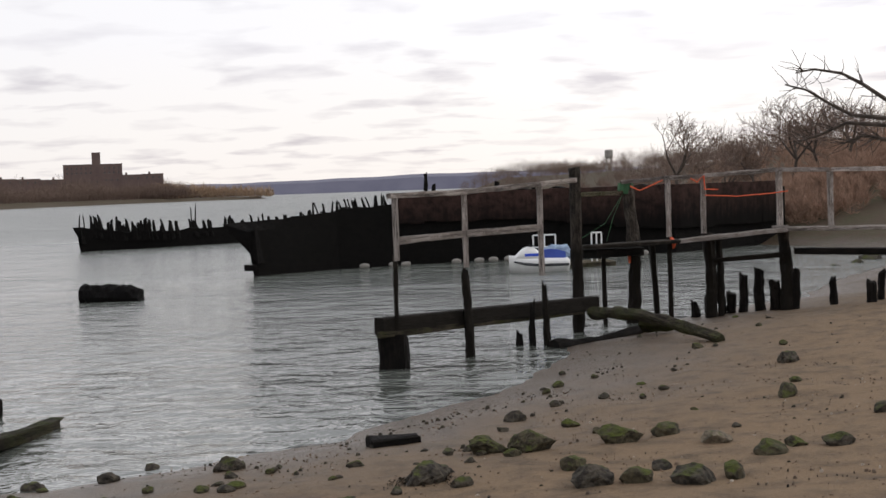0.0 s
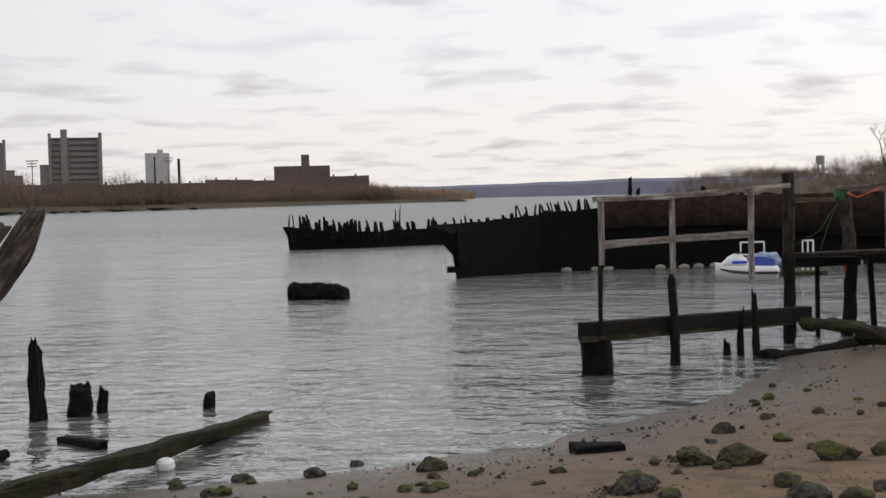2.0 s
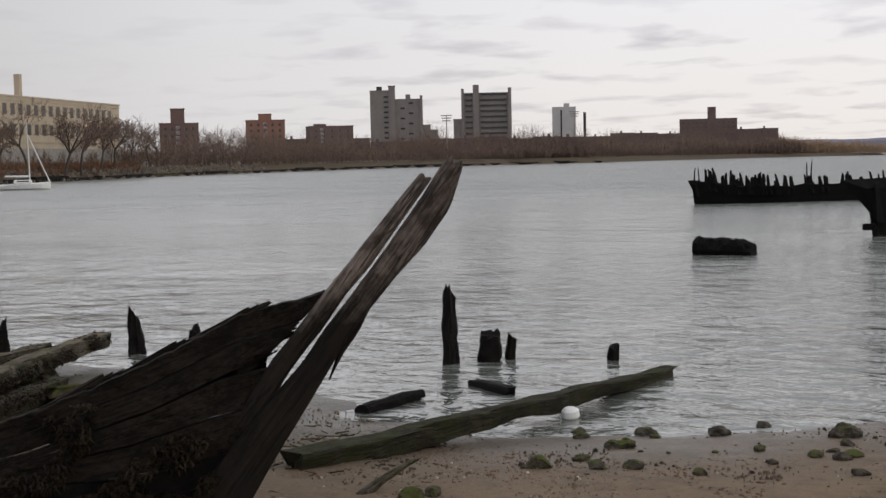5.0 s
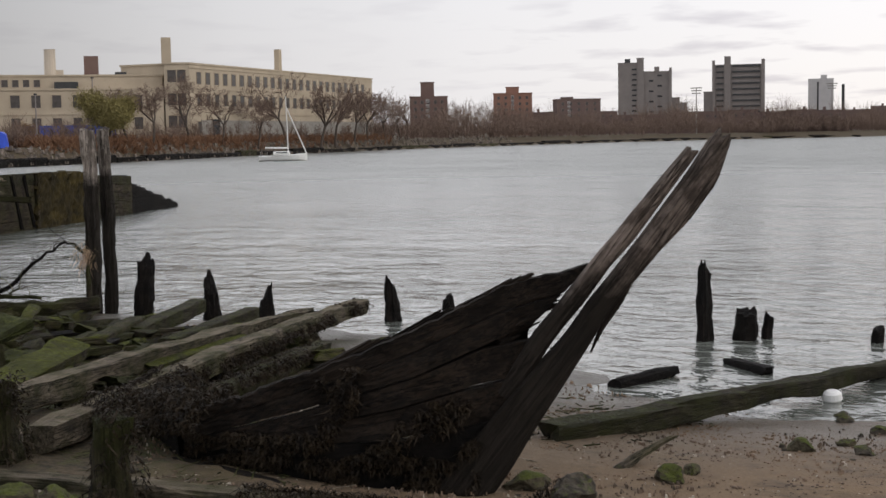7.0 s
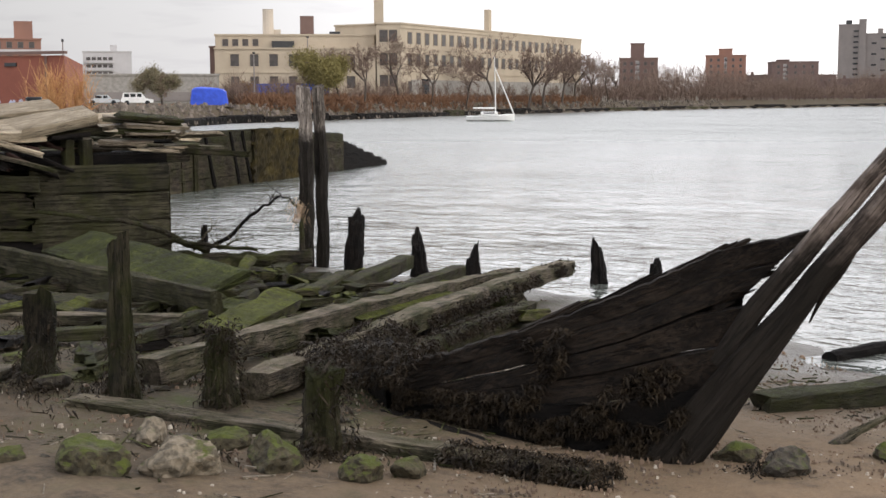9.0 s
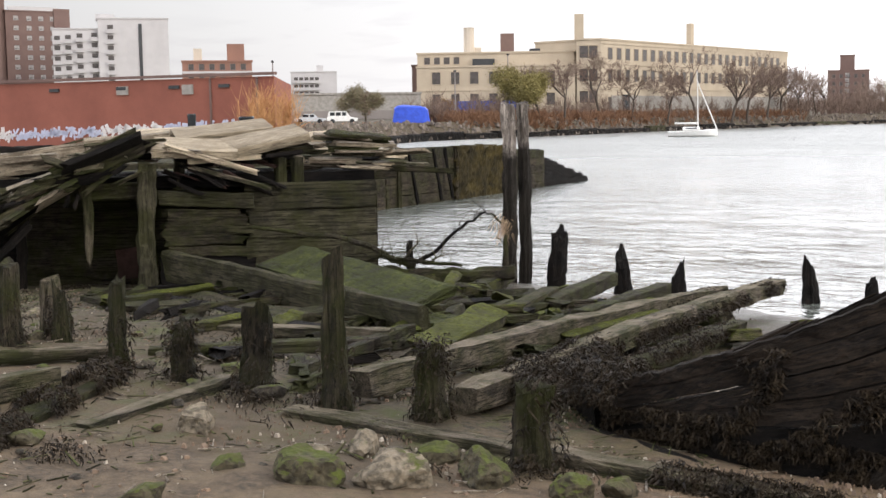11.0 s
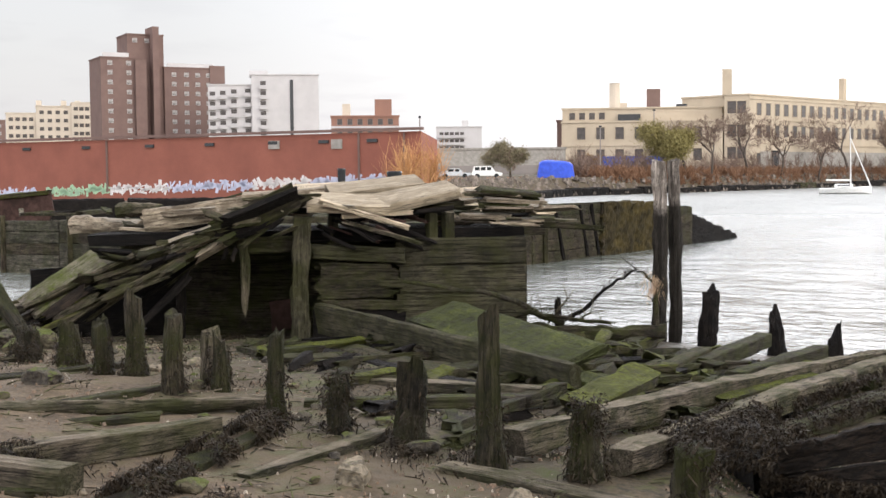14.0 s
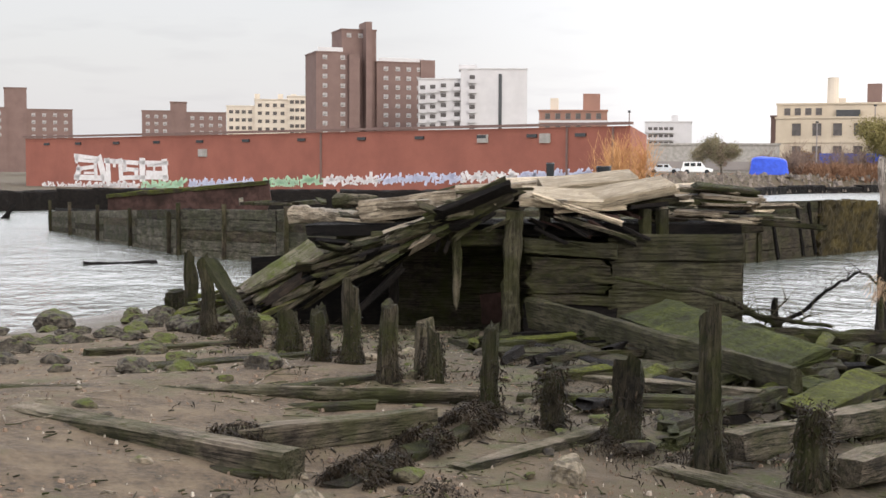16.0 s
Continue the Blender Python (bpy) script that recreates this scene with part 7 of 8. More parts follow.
for i in range(60):
    f = rnd.random()
    u = -0.3 - 4.2 * f + rnd.uniform(-0.3, 0.3)
    z = 2.72 - 1.75 * f + rnd.uniform(-0.22, 0.16)
    v = -0.35 - 0.35 * f + rnd.uniform(-0.15, 0.3)
    L, a, tilt = rnd.uniform(0.25, 1.1), rnd.gauss(3.14, 0.7), rnd.gauss(0.35, 0.35)
    timber(hp(u, v, z), hp(u + L * math.cos(a) * math.cos(tilt), v - abs(math.sin(a)) * L * 0.5, z - L * math.sin(tilt)), rnd.uniform(0.04, 0.2), rnd.uniform(0.02, 0.07), rnd.choice((M_OLD, M_BLACK, M_BLACK, M_HULL, M_POST, M_GREY)), "snapped dark board end in the collapsed slope", 1100 + i, "board", "board", "snapped boards", rag=0.3, wob=0.03, roll=rnd.uniform(-60, 60))

# lumber and wreckage on top
pale = [((-0.08, 0.3, 2.80), (1.32, 0.3, 2.74), 0.9, 0.17, 12), ((1.12, 0.35, 2.76), (2.42, 0.75, 3.0), 0.8, 0.17, 12), ((0.2, 1.0, 2.96), (1.85, 1.4, 3.13), 0.7, 0.12, 14), ((-0.6, 1.4, 3.0), (0.6, 1.6, 3.06), 0.5, 0.1, 8),
        ((0.5, 0.0, 2.56), (1.7, 0.2, 2.62), 0.22, 0.07, 5), ((-1.3, 1.2, 2.9), (0.1, 1.3, 3.0), 0.3, 0.08, 10), ((2.0, 1.4, 2.86), (3.0, 1.6, 2.94), 0.5, 0.1, 10)]
for i, (a, c, w, h, rl) in enumerate(pale):
    timber(hp(*a), hp(*c), w, h, M_PALE, "broad pale new-cut plank on the heap", 530 + i, "plank", "plank", "pale planks", rag=0.05, wob=0.012, roll=rl)
timber(hp(-0.18, -0.2, 2.93), hp(-1.55, -0.45, 2.28), 0.1, 0.46, M_OLD, "broad black board tilted on the peak of the heap", 550, "board", "board", rag=0.2, wob=0.03)
timber(hp(-0.25, 0.0, 3.06), hp(-1.5, -0.1, 2.5), 0.4, 0.09, M_TAN, "weathered tan board on the peak of the heap", 551, "board", "board", rag=0.2, roll=12)
timber(hp(-2.4, -0.05, 2.08), hp(-1.2, 0.0, 2.5), 0.34, 0.09, M_TAN, "weathered tan board sliding off the heap", 552, "board", "board", rag=0.15, roll=28)
for i in range(12):
    z = 2.5 + 0.045 * i
    u = 2.55 + rnd.uniform(-0.1, 0.35)
    timber(hp(u, 0.35 + rnd.uniform(0, 0.7), z), hp(u + rnd.uniform(0.7, 1.15), 0.5 + rnd.uniform(0, 0.7), z + rnd.uniform(-0.12, 0.0)), rnd.uniform(0.14, 0.3), rnd.uniform(0.05, 0.09), (M_GREY, M_TAN, M_OLD)[i % 3], "short weathered board in a loose stack", 660 + i, "board", "board", "stacked boards", rag=0.12, roll=rnd.uniform(-4, 14))
for i in range(16):
    s = i / 15
    a = (-0.5 - 2.3 * s + rnd.uniform(-0.2, 0.2), rnd.uniform(-0.35, 0.1), 2.6 - 0.72 * s + rnd.uniform(-0.1, 0.12))
    L = rnd.uniform(1.1, 2.3)
    c = (a[0] - L * 0.86, a[1] - rnd.uniform(0.05, 0.45), a[2] - L * rnd.uniform(0.36, 0.55))
    timber(hp(*a), hp(*c), rnd.uniform(0.16, 0.4), rnd.uniform(0.06, 0.1), rnd.choice((M_OLD, M_BLACK, M_GREY, M_OLD, M_TAN)), "broken board sliding off the collapsed jetty", 680 + i, "board", "board", "sliding boards", rag=0.3, wob=0.03, roll=rnd.uniform(0, 35))
timber(hp(-2.85, 0.6, 2.5), hp(-1.1, 0.5, 2.72), 0.42, 0.36, M_TAN, "thick pale-grey beam on the heap", 540, wob=0.03)
timber(hp(-0.9, 0.9, 2.8), hp(0.2, 1.0, 2.92), 0.36, 0.28, M_TAN, "thick pale-grey beam on the heap", 541, wob=0.03)
log(hp(-4.4, 2.0, 2.4), hp(-3.0, 1.3, 2.36), 0.17, M_TAN, "split grey log on the heap", 542)
log(hp(-3.4, 1.0, 2.66), hp(-2.6, 0.9, 2.68), 0.13, M_GREY, "split grey log on the heap", 543)
timber(hp(0.1, -0.15, 2.84), hp(1.66, -0.35, 2.36), 0.12, 0.09, M_PALE, "pale broken pole jutting from the heap", 544, "pole", "pole", rag=0.2)
timber(hp(0.5, -0.2, 2.5), hp(1.9, -0.4, 2.1), 0.1, 0.06, M_GREY, "grey broken lath jutting from the heap", 545, "lath", "board", rag=0.2)
for i in range(90):
    u = rnd.uniform(-3.6, 4.0)
    v = rnd.uniform(0.2, 3.2)
    if 0.0 < u < 2.2:
        z = 2.42 + rnd.uniform(0, 0.3)
    else:
        z = 2.34 + rnd.uniform(0, 0.28) + (0.25 if -2.5 < u < 0 else 0)
    L = rnd.uniform(0.5, 1.8)
    a = rnd.gauss(0, 0.5)
    q = (u + math.cos(a) * L, v + math.sin(a) * L, z + rnd.uniform(-0.12, 0.14))
    timber(hp(u, v, z), hp(*q), rnd.uniform(0.06, 0.26), rnd.uniform(0.04, 0.1), rnd.choice((M_GREY, M_TAN, M_TAN, M_OLD, M_BLACK, M_PALE)), "loose weathered board on the heap", 560 + i, "board", "board", "heap boards", rag=0.2, roll=rnd.uniform(-25, 25))
for i in range(26):
    u, v, z = rnd.uniform(0.0, 1.5), rnd.uniform(-0.15, 0.5), 2.25 + rnd.uniform(0, 0.5)
    L = rnd.uniform(0.3, 0.9)
    timber(hp(u, v, z), hp(u + L * 0.85, v - rnd.uniform(0, 0.25), z - L * rnd.uniform(0.1, 0.5)), rnd.uniform(0.03, 0.1), rnd.uniform(0.03, 0.06), rnd.choice((M_BLACK, M_BLACK, M_RUST)), "charred dark stick in the heap", 640 + i, "stick", "board", "charred sticks", rag=0.1)
for x, y, r, h in ((-52.9, 28.2, 0.36, 0.55), (-54.0, 26.0, 0.2, 0.7)):
    bm = bmesh.new()
    tube_into(bm, [(0, 0, 0), (0, 0, 0.05), (0, 0, h - 0.05), (0, 0, h)], [r * 0.85, r * 0.9, r, r * 0.92], 16)
    ob = place("barrel", bm, M_DARK)
    ob.matrix_world = Matrix.Translation((x, y, 2.9))
    tagged(ob, "dark plastic drum standing on the barge", "barrel", "drums")
tagged(place("hatch_coaming", bm_beam(4.6, 2.6, 1.4, 655, 0.1, 0.05), M_OLD, along((-52.3, 29.6, 2.2), (-54.5, 25.4, 2.2))), "weathered raised hatch coaming on the barge deck", "hatch")

# ---- long barge hull behind ----
barge = thing("barge", "long rotting timber barge hull, planks green and black", "barge")
walls = (((-33.0, 15.5), (-40.8, 31.0), 2.25, 2.12, M_STRAKE), ((-40.8, 31.0), (-45.1, 39.4), 2.12, 1.7, M_STRAKE), ((-33.0, 15.5), (-48.8, 8.0), 2.1, 1.72, M_BARGE), ((-48.8, 8.0), (-70, 5.0), 1.72, 1.0, M_BARGE))
for wi, ((x0, y0), (x1, y1), h0, h1, mat) in enumerate(walls):
    L = math.hypot(x1 - x0, y1 - y0)
    rows_n = 6
    for r in range(rows_n):
        n = max(2, int(L / 4.5))
        for i in range(n):
            a, c = i / n, (i + 1) / n
            za, zc = h0 + (h1 - h0) * a, h0 + (h1 - h0) * c
            fa = (r + 0.5) / rows_n
            za2, zc2 = -0.5 + (za + 0.5) * fa, -0.5 + (zc + 0.5) * fa
            part("hull_plank", bm_beam(L / n - 0.02, 0.18, (za + 0.5) / rows_n - 0.015, 700 + wi * 60 + r * 9 + i, 0.03, 0.03), (M_GREEN if r == 5 and wi < 2 else mat) if (i + r) % 5 else M_STRAKE, barge,
                 m=along((x0 + (x1 - x0) * a, y0 + (y1 - y0) * a, za2), (x0 + (x1 - x0) * c, y0 + (y1 - y0) * c, zc2)))
    n = (3, 2, 5, 4)[wi]
    d = Vector((x1 - x0, y1 - y0, 0)).normalized()
    out = Vector((d.y, -d.x, 0)) * 0.16
    if out.dot(Vector((x0, y0, 0))) > 0:
        out = -out
    # unseen backing, added to stop light showing between the planks
    part("backing", bm_beam(L, 0.12, h0 + 0.4, 680 + wi, 0.02, 0.02), M_BLACK, barge, m=along((x0 - out.x * 1.2, y0 - out.y * 1.2, (h0 - 0.6) / 2 - 0.06), (x1 - out.x * 1.2, y1 - out.y * 1.2, (h1 - 0.6) / 2 - 0.06)))
    for i in range(n + 1 if wi != 1 else 0):
        a = min(0.99, (i + 0.15) / n)
        p = Vector((x0 + (x1 - x0) * a, y0 + (y1 - y0) * a, 0)) + out
        part("fender_post", bm_beam(h0 + 0.5, 0.17, 0.12, 900 + wi * 20 + i, 0.05, 0.02), M_STRAKE, barge, m=along((p.x, p.y, -0.6), (p.x, p.y, h0 + (h1 - h0) * a - 0.06)))
bm = bmesh.new()
f0 = [(-33.4, 15.9, 2.0), (-45.2, 39.2, 1.6), (-62, 36, 1.4), (-70, 6, 0.9), (-48.9, 8.6, 1.5)]
rings(bm, [[(x, y, z - 0.3) for x, y, z in f0], f0])
part("deck", bm, M_OLD, barge)
slab("stern_ramp", [(-44.9, 39.0, 1.5), (-46.3, 41.8, 0.85), (-47.7, 44.6, 0.2)], [(-44.9, 39.0, -0.4), (-46.3, 41.8, -0.4), (-47.7, 44.6, -0.1)], 0.6, M_BLACK, barge, n=30, seed=8, edge=0.2, lump=0.05)
slab("ochre_weed", [(-40.6, 30.7, 2.14), (-41.9, 33.2, 2.08), (-43.1, 35.5, 1.98)], [(-40.6, 30.6, -0.3), (-41.9, 33.1, -0.3), (-43.0, 35.3, -0.3)], 0.3, M_OCHRE, barge, "curtain of ochre algae hanging on the hull", n=50, m=16, seed=21, rag=0.3, out=(0.89, 0.45, 0), lump=0.12, edge=0.15)
for i, (x, y) in enumerate(((-38.9, 27.2), (-39.7, 28.9), (-40.2, 29.8))):
    part("hanging_lath", bm_beam(2.1, 0.1, 0.09, 950 + i, 0.2, 0.03), M_BLACK, barge, m=along((x + 0.2, y + 0.1, 2.1), (x + 0.25, y + 0.45, 0.05)))
rnd = random.Random(31)
for i in range(40):
    a = rnd.random()
    x, y = (-34 - 3.2 * a, 17.5 + 6.5 * a) if i % 2 else (-35 - 14 * a, 15.5 - 6.5 * a)
    L = rnd.uniform(0.8, 2.6)
    t = rnd.uniform(0, 3.14)
    timber((x - 0.8, y + 0.6, 2.2 - 0.3 * a), (x - 0.8 + math.cos(t) * L, y + 0.6 + math.sin(t) * L, 2.2 - 0.3 * a + rnd.uniform(0, 0.2)), rnd.uniform(0.12, 0.3), rnd.uniform(0.06, 0.16), rnd.choice((M_GREY, M_OLD, M_BLACK)), "loose weathered board on the barge deck", 960 + i, "board", "board", "deck boards", rag=0.2)
log((-44.7, 4.1, 0.02), (-44.9, 6.6, 0.03), 0.12, M_BLACK, "black log awash beside the barge", 992)
stake(-88, 2.4, -1, 1.5, 0.3, M_BLACK, "leaning black dock timber in the far shallows", 993, 0.1, (0, 2.2), "far dock timbers")
stake(-88, 3.4, -1, 1.2, 0.3, M_BLACK, "leaning black dock timber in the far shallows", 994, 0.1, (0, 0.2), "far dock timbers")
# rusty red hull fragment on the far side of the barge
frag = thing("hull_fragment", "rust-red rotten wooden hull fragment with mossy top", "wreckage")
slab("hull_side", [(-56.3, 13.4, 2.62), (-59, 10.5, 2.4), (-62.5, 7.0, 1.9)], [(-56.3, 13.4, 0.3), (-59, 10.5, 0.3), (-62.5, 7.0, 0.3)], 0.35, M_RUST, frag, n=22, m=6, seed=9, rag=0.3, out=(0.9, -0.3, 0))
part("cap_timber", bm_beam(8.8, 0.4, 0.2, 991, 0.2, 0.06), M_MOSSY, frag, m=along((-56.3, 13.3, 2.66), (-62.4, 7.0, 1.95)))

# ---- driftwood branch at the water's edge ----
br = thing("driftwood_branch", "bare twisted driftwood branch with dry weed caught on it", "branch")


def limb(pts, r0, r1, mat, twigs, seed):
    """A crooked limb that thins out along its points, with side twigs."""
    rnd = random.Random(seed)
    pts = [Vector(p) for p in pts]
    bm = bmesh.new()
    line = []
    for p, q in zip(pts, pts[1:]):
        for k in range(3):
            line.append(p.lerp(q, k / 3) + Vector((rnd.gauss(0, 0.012), rnd.gauss(0, 0.012), rnd.gauss(0, 0.012))))
    line.append(pts[-1])
    n = len(line) - 1
    tube_into(bm, line, [r0 + (r1 - r0) * i / n for i in range(n + 1)], 7)
    lm = part("limb", bm, mat, br)
    for _ in range(twigs):
        i = rnd.randrange(1, n)
        q, d = line[i], Vector((rnd.gauss(0, 0.6), rnd.gauss(0, 0.6), rnd.uniform(0.1, 1.0))).normalized()
        tw = [q]
        for _ in range(4):
            d = (d + Vector((rnd.gauss(0, 0.3), rnd.gauss(0, 0.3), rnd.gauss(0, 0.25)))).normalized()
            q = q + d * rnd.uniform(0.05, 0.13)
            tw.append(q)
        sprig = bmesh.new()
        tube_into(sprig, tw, [0.011, 0.009, 0.007, 0.006, 0.004], 4)
        part("twig", sprig, mat, lm)


limb([hp(1.5, -0.4, 1.5), hp(2.2, -0.6, 1.42), hp(3.0, -1.0, 1.3), (-17.6, 11.6, 1.12), (-17.35, 11.9, 0.9), (-17.1, 12.2, 0.78)], 0.03, 0.065, M_OLD, 10, 1)
limb([(-17.2, 12.1, 0.80), (-16.93, 12.46, 0.99), (-16.76, 12.68, 1.27), (-16.6, 12.91, 1.5), (-16.43, 13.13, 1.66), (-16.33, 13.27, 1.6)], 0.04, 0.012, M_BLACK, 7, 2)
limb([(-16.23, 13.41, 0.75), (-16.24, 13.39, 1.08), (-16.21, 13.44, 1.31), (-16.26, 13.36, 1.5), (-16.36, 13.25, 1.62)], 0.05, 0.014, M_OLD, 5, 3)
limb([(-17.3, 12.0, 0.78), (-17.15, 12.1, 1.0), (-17.1, 12.25, 1.22), (-17.16, 12.2, 1.45)], 0.02, 0.006, M_GREY, 5, 4)
limb([(-17.0, 12.3, 0.8), (-16.8, 12.5, 0.95), (-16.85, 12.6, 1.15)], 0.02, 0.006, M_GREY, 5, 5)
limb([(-17.8, 11.3, 0.85), (-17.4, 11.7, 0.95), (-16.9, 12.2, 0.86), (-16.5, 12.7, 0.8)], 0.05, 0.025, M_POST, 16, 6)
rnd = random.Random(8)
vs, fs = [], []
for _ in range(130):
    c = Vector((-16.25 + rnd.gauss(0, 0.05), 13.38 + rnd.gauss(0, 0.06), 1.42 + rnd.gauss(0, 0.09)))
    e = c + Vector((rnd.gauss(0, 0.06), rnd.gauss(0, 0.08), rnd.gauss(-0.1, 0.1)))
    n = len(vs)
    vs += [tuple(c), tuple(c + Vector((0.008, 0.008, 0))), tuple(e)]
    fs.append((n, n + 1, n + 2))
me = bpy.data.meshes.new("dry_weed")
me.from_pydata(vs, [], fs)
me.materials.append(M_STRAW2)
part("dry_weed", me, M_STRAW2, br, "tuft of pale dry weed")


# ---- stones ----
def stone(x, y, size, mat, label, seed, flat=0.6, group="stones"):
    rnd = random.Random(seed)
    bm = bmesh.new()
    bmesh.ops.create_icosphere(bm, subdivisions=4 if size > 0.3 else 3, radius=0.5)
    o = Vector((seed * 1.7, seed * 0.6, 0))
    cuts = [(Vector((rnd.uniform(-1, 1), rnd.uniform(-1, 1), rnd.uniform(-0.5, 1))).normalized(), rnd.uniform(0.30, 0.44)) for _ in range(9)]
    sy = rnd.uniform(0.6, 0.9)
    for v in bm.verts:
        c = v.co.copy()
        for nrm, lim in cuts:
            e = c.dot(nrm) - lim
            if e > 0:
                c = c - nrm * e
        c = c * (1 + 0.18 * noise.noise(c * 2.4 + o) + 0.12 * noise.noise(c * 8 + o) + 0.09 * abs(noise.noise(c * 20 + o))) * 1.25
        v.co = Vector((c.x * size, c.y * size * sy, c.z * size * flat))
    ob = place("stone", bm, mat, pose(x, y, ground_at(x, y) + size * flat * 0.22, rnd.uniform(-8, 8), rnd.uniform(-8, 8), rnd.uniform(0, 360)))
    return tagged(ob, label, "stone", group)


LD, LM, LP = "dark wet stone half sunk in sand", "stone capped with green moss on the sand", "pale grey rounded stone on the mud"
for i, (x, y, s) in enumerate(((-4.32, 14.2, 0.22), (-3.56, 14.4, 0.26), (-2.73, 14.5, 0.27), (-2.39, 15.2, 0.19), (-1.35, 14.28, 0.33), (2.08, 15.93, 0.27), (2.27, 10.92, 0.34), (3.1, 10.63, 0.34), (6.47, 18.86, 0.36), (5.88, 13.55, 0.24), (4.78, 11.87, 0.26), (-4.27, 8.0, 0.38), (-4.18, 13.9, 0.19), (-16.15, 0.99, 0.28), (-25.0, 1.7, 0.8), (-18.3, 0.61, 0.4))):
    stone(x, y, s, M_STONE, LD, 10 + i)
for i, (x, y, s) in enumerate(((1.52, 13.55, 0.35), (2.0, 13.39, 0.42), (2.92, 13.33, 0.42), (3.46, 13.53, 0.3), (2.24, 11.9, 0.3), (2.63, 10.86, 0.28), (3.48, 10.73, 0.27), (4.08, 11.7, 0.29), (4.43, 12.02, 0.2), (5.41, 15.5, 0.3), (-6.49, 5.18, 0.46), (-7.1, 5.27, 0.28), (-5.86, 5.44, 0.31), (-5.73, 5.75, 0.24), (-7.03, 4.17, 0.46), (-7.53, 3.85, 0.26), (-3.76, 11.37, 0.24), (-4.04, 9.18, 0.24), (-4.02, 9.53, 0.17), (-4.75, 8.15, 0.3))):
    stone(x, y, s, M_STONE_MOSS, LM, 40 + i)
for i, (x, y, s) in enumerate(((-6.7, 4.62, 0.42), (-7.54, 4.92, 0.3), (-7.51, 4.52, 0.2), (-8.75, 4.19, 0.38), (3.81, 12.66, 0.3), (-8.2, 2.0, 0.26))):
    stone(x, y, s, M_STONE_PALE, LP, 70 + i, 0.62)
for i, (x, y, s) in enumerate(((-14.58, 1.73, 0.5), (-14.0, 2.16, 0.4), (-13.83, 3.03, 0.5), (-15.5, 2.4, 0.4), (-17.0, 2.2, 0.45), (-11.3, 0.0, 0.2), (-19.5, 1.5, 0.5), (-21, 2.6, 0.55), (-22.6, 3.0, 0.6))):
    stone(x, y, s, M_STONE_MOSS if i % 2 else M_STONE, "flat mossy stone on the mud flat", 90 + i, 0.4)
timber((0.2, 15.0, 0.2), (0.85, 15.15, 0.22), 0.3, 0.17, M_BLACK, "short dark waterlogged timber block on the sand", 801, "block", "block", rag=0.08, wob=0.03)
for i, (x, y, s) in enumerate(((17.5, 46, 0.7), (18.6, 47.5, 1.0), (16.2, 44.6, 0.6), (19.8, 50, 0.9), (18.4, 54, 0.8), (15.6, 44, 0.5), (14.2, 41.5, 0.5))):
    stone(x, y, s, M_STONE, "dark rounded boulder at the cove's edge", 120 + i, 0.45)
rnd = random.Random(44)
for i in range(44):
    t = rnd.random()
    x, y = (rnd.uniform(-3.6, 1.6), rnd.uniform(11.2, 14.2)) if i < 26 else (rnd.uniform(-1, 6.5), rnd.uniform(11, 20))
    if height(np.array([x]), np.array([y]))[0] > -0.02:
        stone(x, y, rnd.uniform(0.07, 0.2), rnd.choice((M_STONE, M_STONE, M_STONE_MOSS)), "small dark stone on the wet sand", 200 + i, 0.55, "small stones")
bm = bmesh.new()
tube_into(bm, [(0, 0, 0), (0, 0, 0.03), (0, 0, 0.1), (0, 0, 0.13)], [0.1, 0.12, 0.11, 0.07], 16)
tagged(place("plastic_tub", bm, M_WHITE, pose(-4.68, 14.95, 0.0, 8, 0, 0)), "white plastic tub washed up against the log", "tub")

# ---- pebbles, shells and rockweed ----
def pebbles(name, n, seed, area, smin, smax, mat, label):
    rnd = random.Random(seed)
    vs, fs = [], []
    xs, ys = [], []
    for _ in range(n):
        x0, x1, y0, y1 = area
        xs.append(rnd.uniform(x0, x1))
        ys.append(rnd.uniform(y0, y1))
    zs = height(np.array(xs), np.array(ys))
    for x, y, z in zip(xs, ys, zs):
        if z < -0.03:
            continue
        s = smin * (smax / smin) ** (rnd.random() ** 2)
        a = rnd.uniform(0, 6.28)
        b2 = [Vector((math.cos(a + k * 1.571) * s * rnd.uniform(0.6, 1.1), math.sin(a + k * 1.571) * s * rnd.uniform(0.5, 0.9), 0)) for k in range(4)]
        o = Vector((x, y, z + 0.004))
        n0 = len(vs)
        vs += [tuple(o + q - Vector((0, 0, 0.02))) for q in b2] + [tuple(o + q * 0.6 + Vector((0, 0, s * rnd.uniform(0.1, 0.4)))) for q in b2]
        fs += [(n0 + k, n0 + (k + 1) % 4, n0 + 4 + (k + 1) % 4, n0 + 4 + k) for k in range(4)] + [(n0 + 4, n0 + 5, n0 + 6, n0 + 7)]
    return stuff(name, vs, fs, mat, label, "pebbles")


pebbles("dark_pebbles", 800, 1, (-9, 10, 8, 26), 0.008, 0.04, M_STONE, "scattered dark pebbles on the sand")
pebbles("brown_pebbles", 7000, 2, (-10, 8, 4, 20), 0.006, 0.03, M_PEBBLE, "scattered brown gravel on the sand")
pebbles("bow_gravel", 6000, 6, (-8.5, -1.5, 5, 12.5), 0.008, 0.034, M_PEBBLE, "coarse brown gravel round the bow")
pebbles("bow_shells", 420, 7, (-8.5, -2.0, 4.2, 11), 0.009, 0.036, M_SHELL, "broken white shells round the bow")
pebbles("shells", 600, 3, (-10, 7, 4, 18), 0.006, 0.03, M_SHELL, "scattered white shell fragments")
pebbles("mud_rubble", 5200, 4, (-20, -5, -1, 15), 0.008, 0.05, M_PEBBLE, "scattered rubble on the mud")
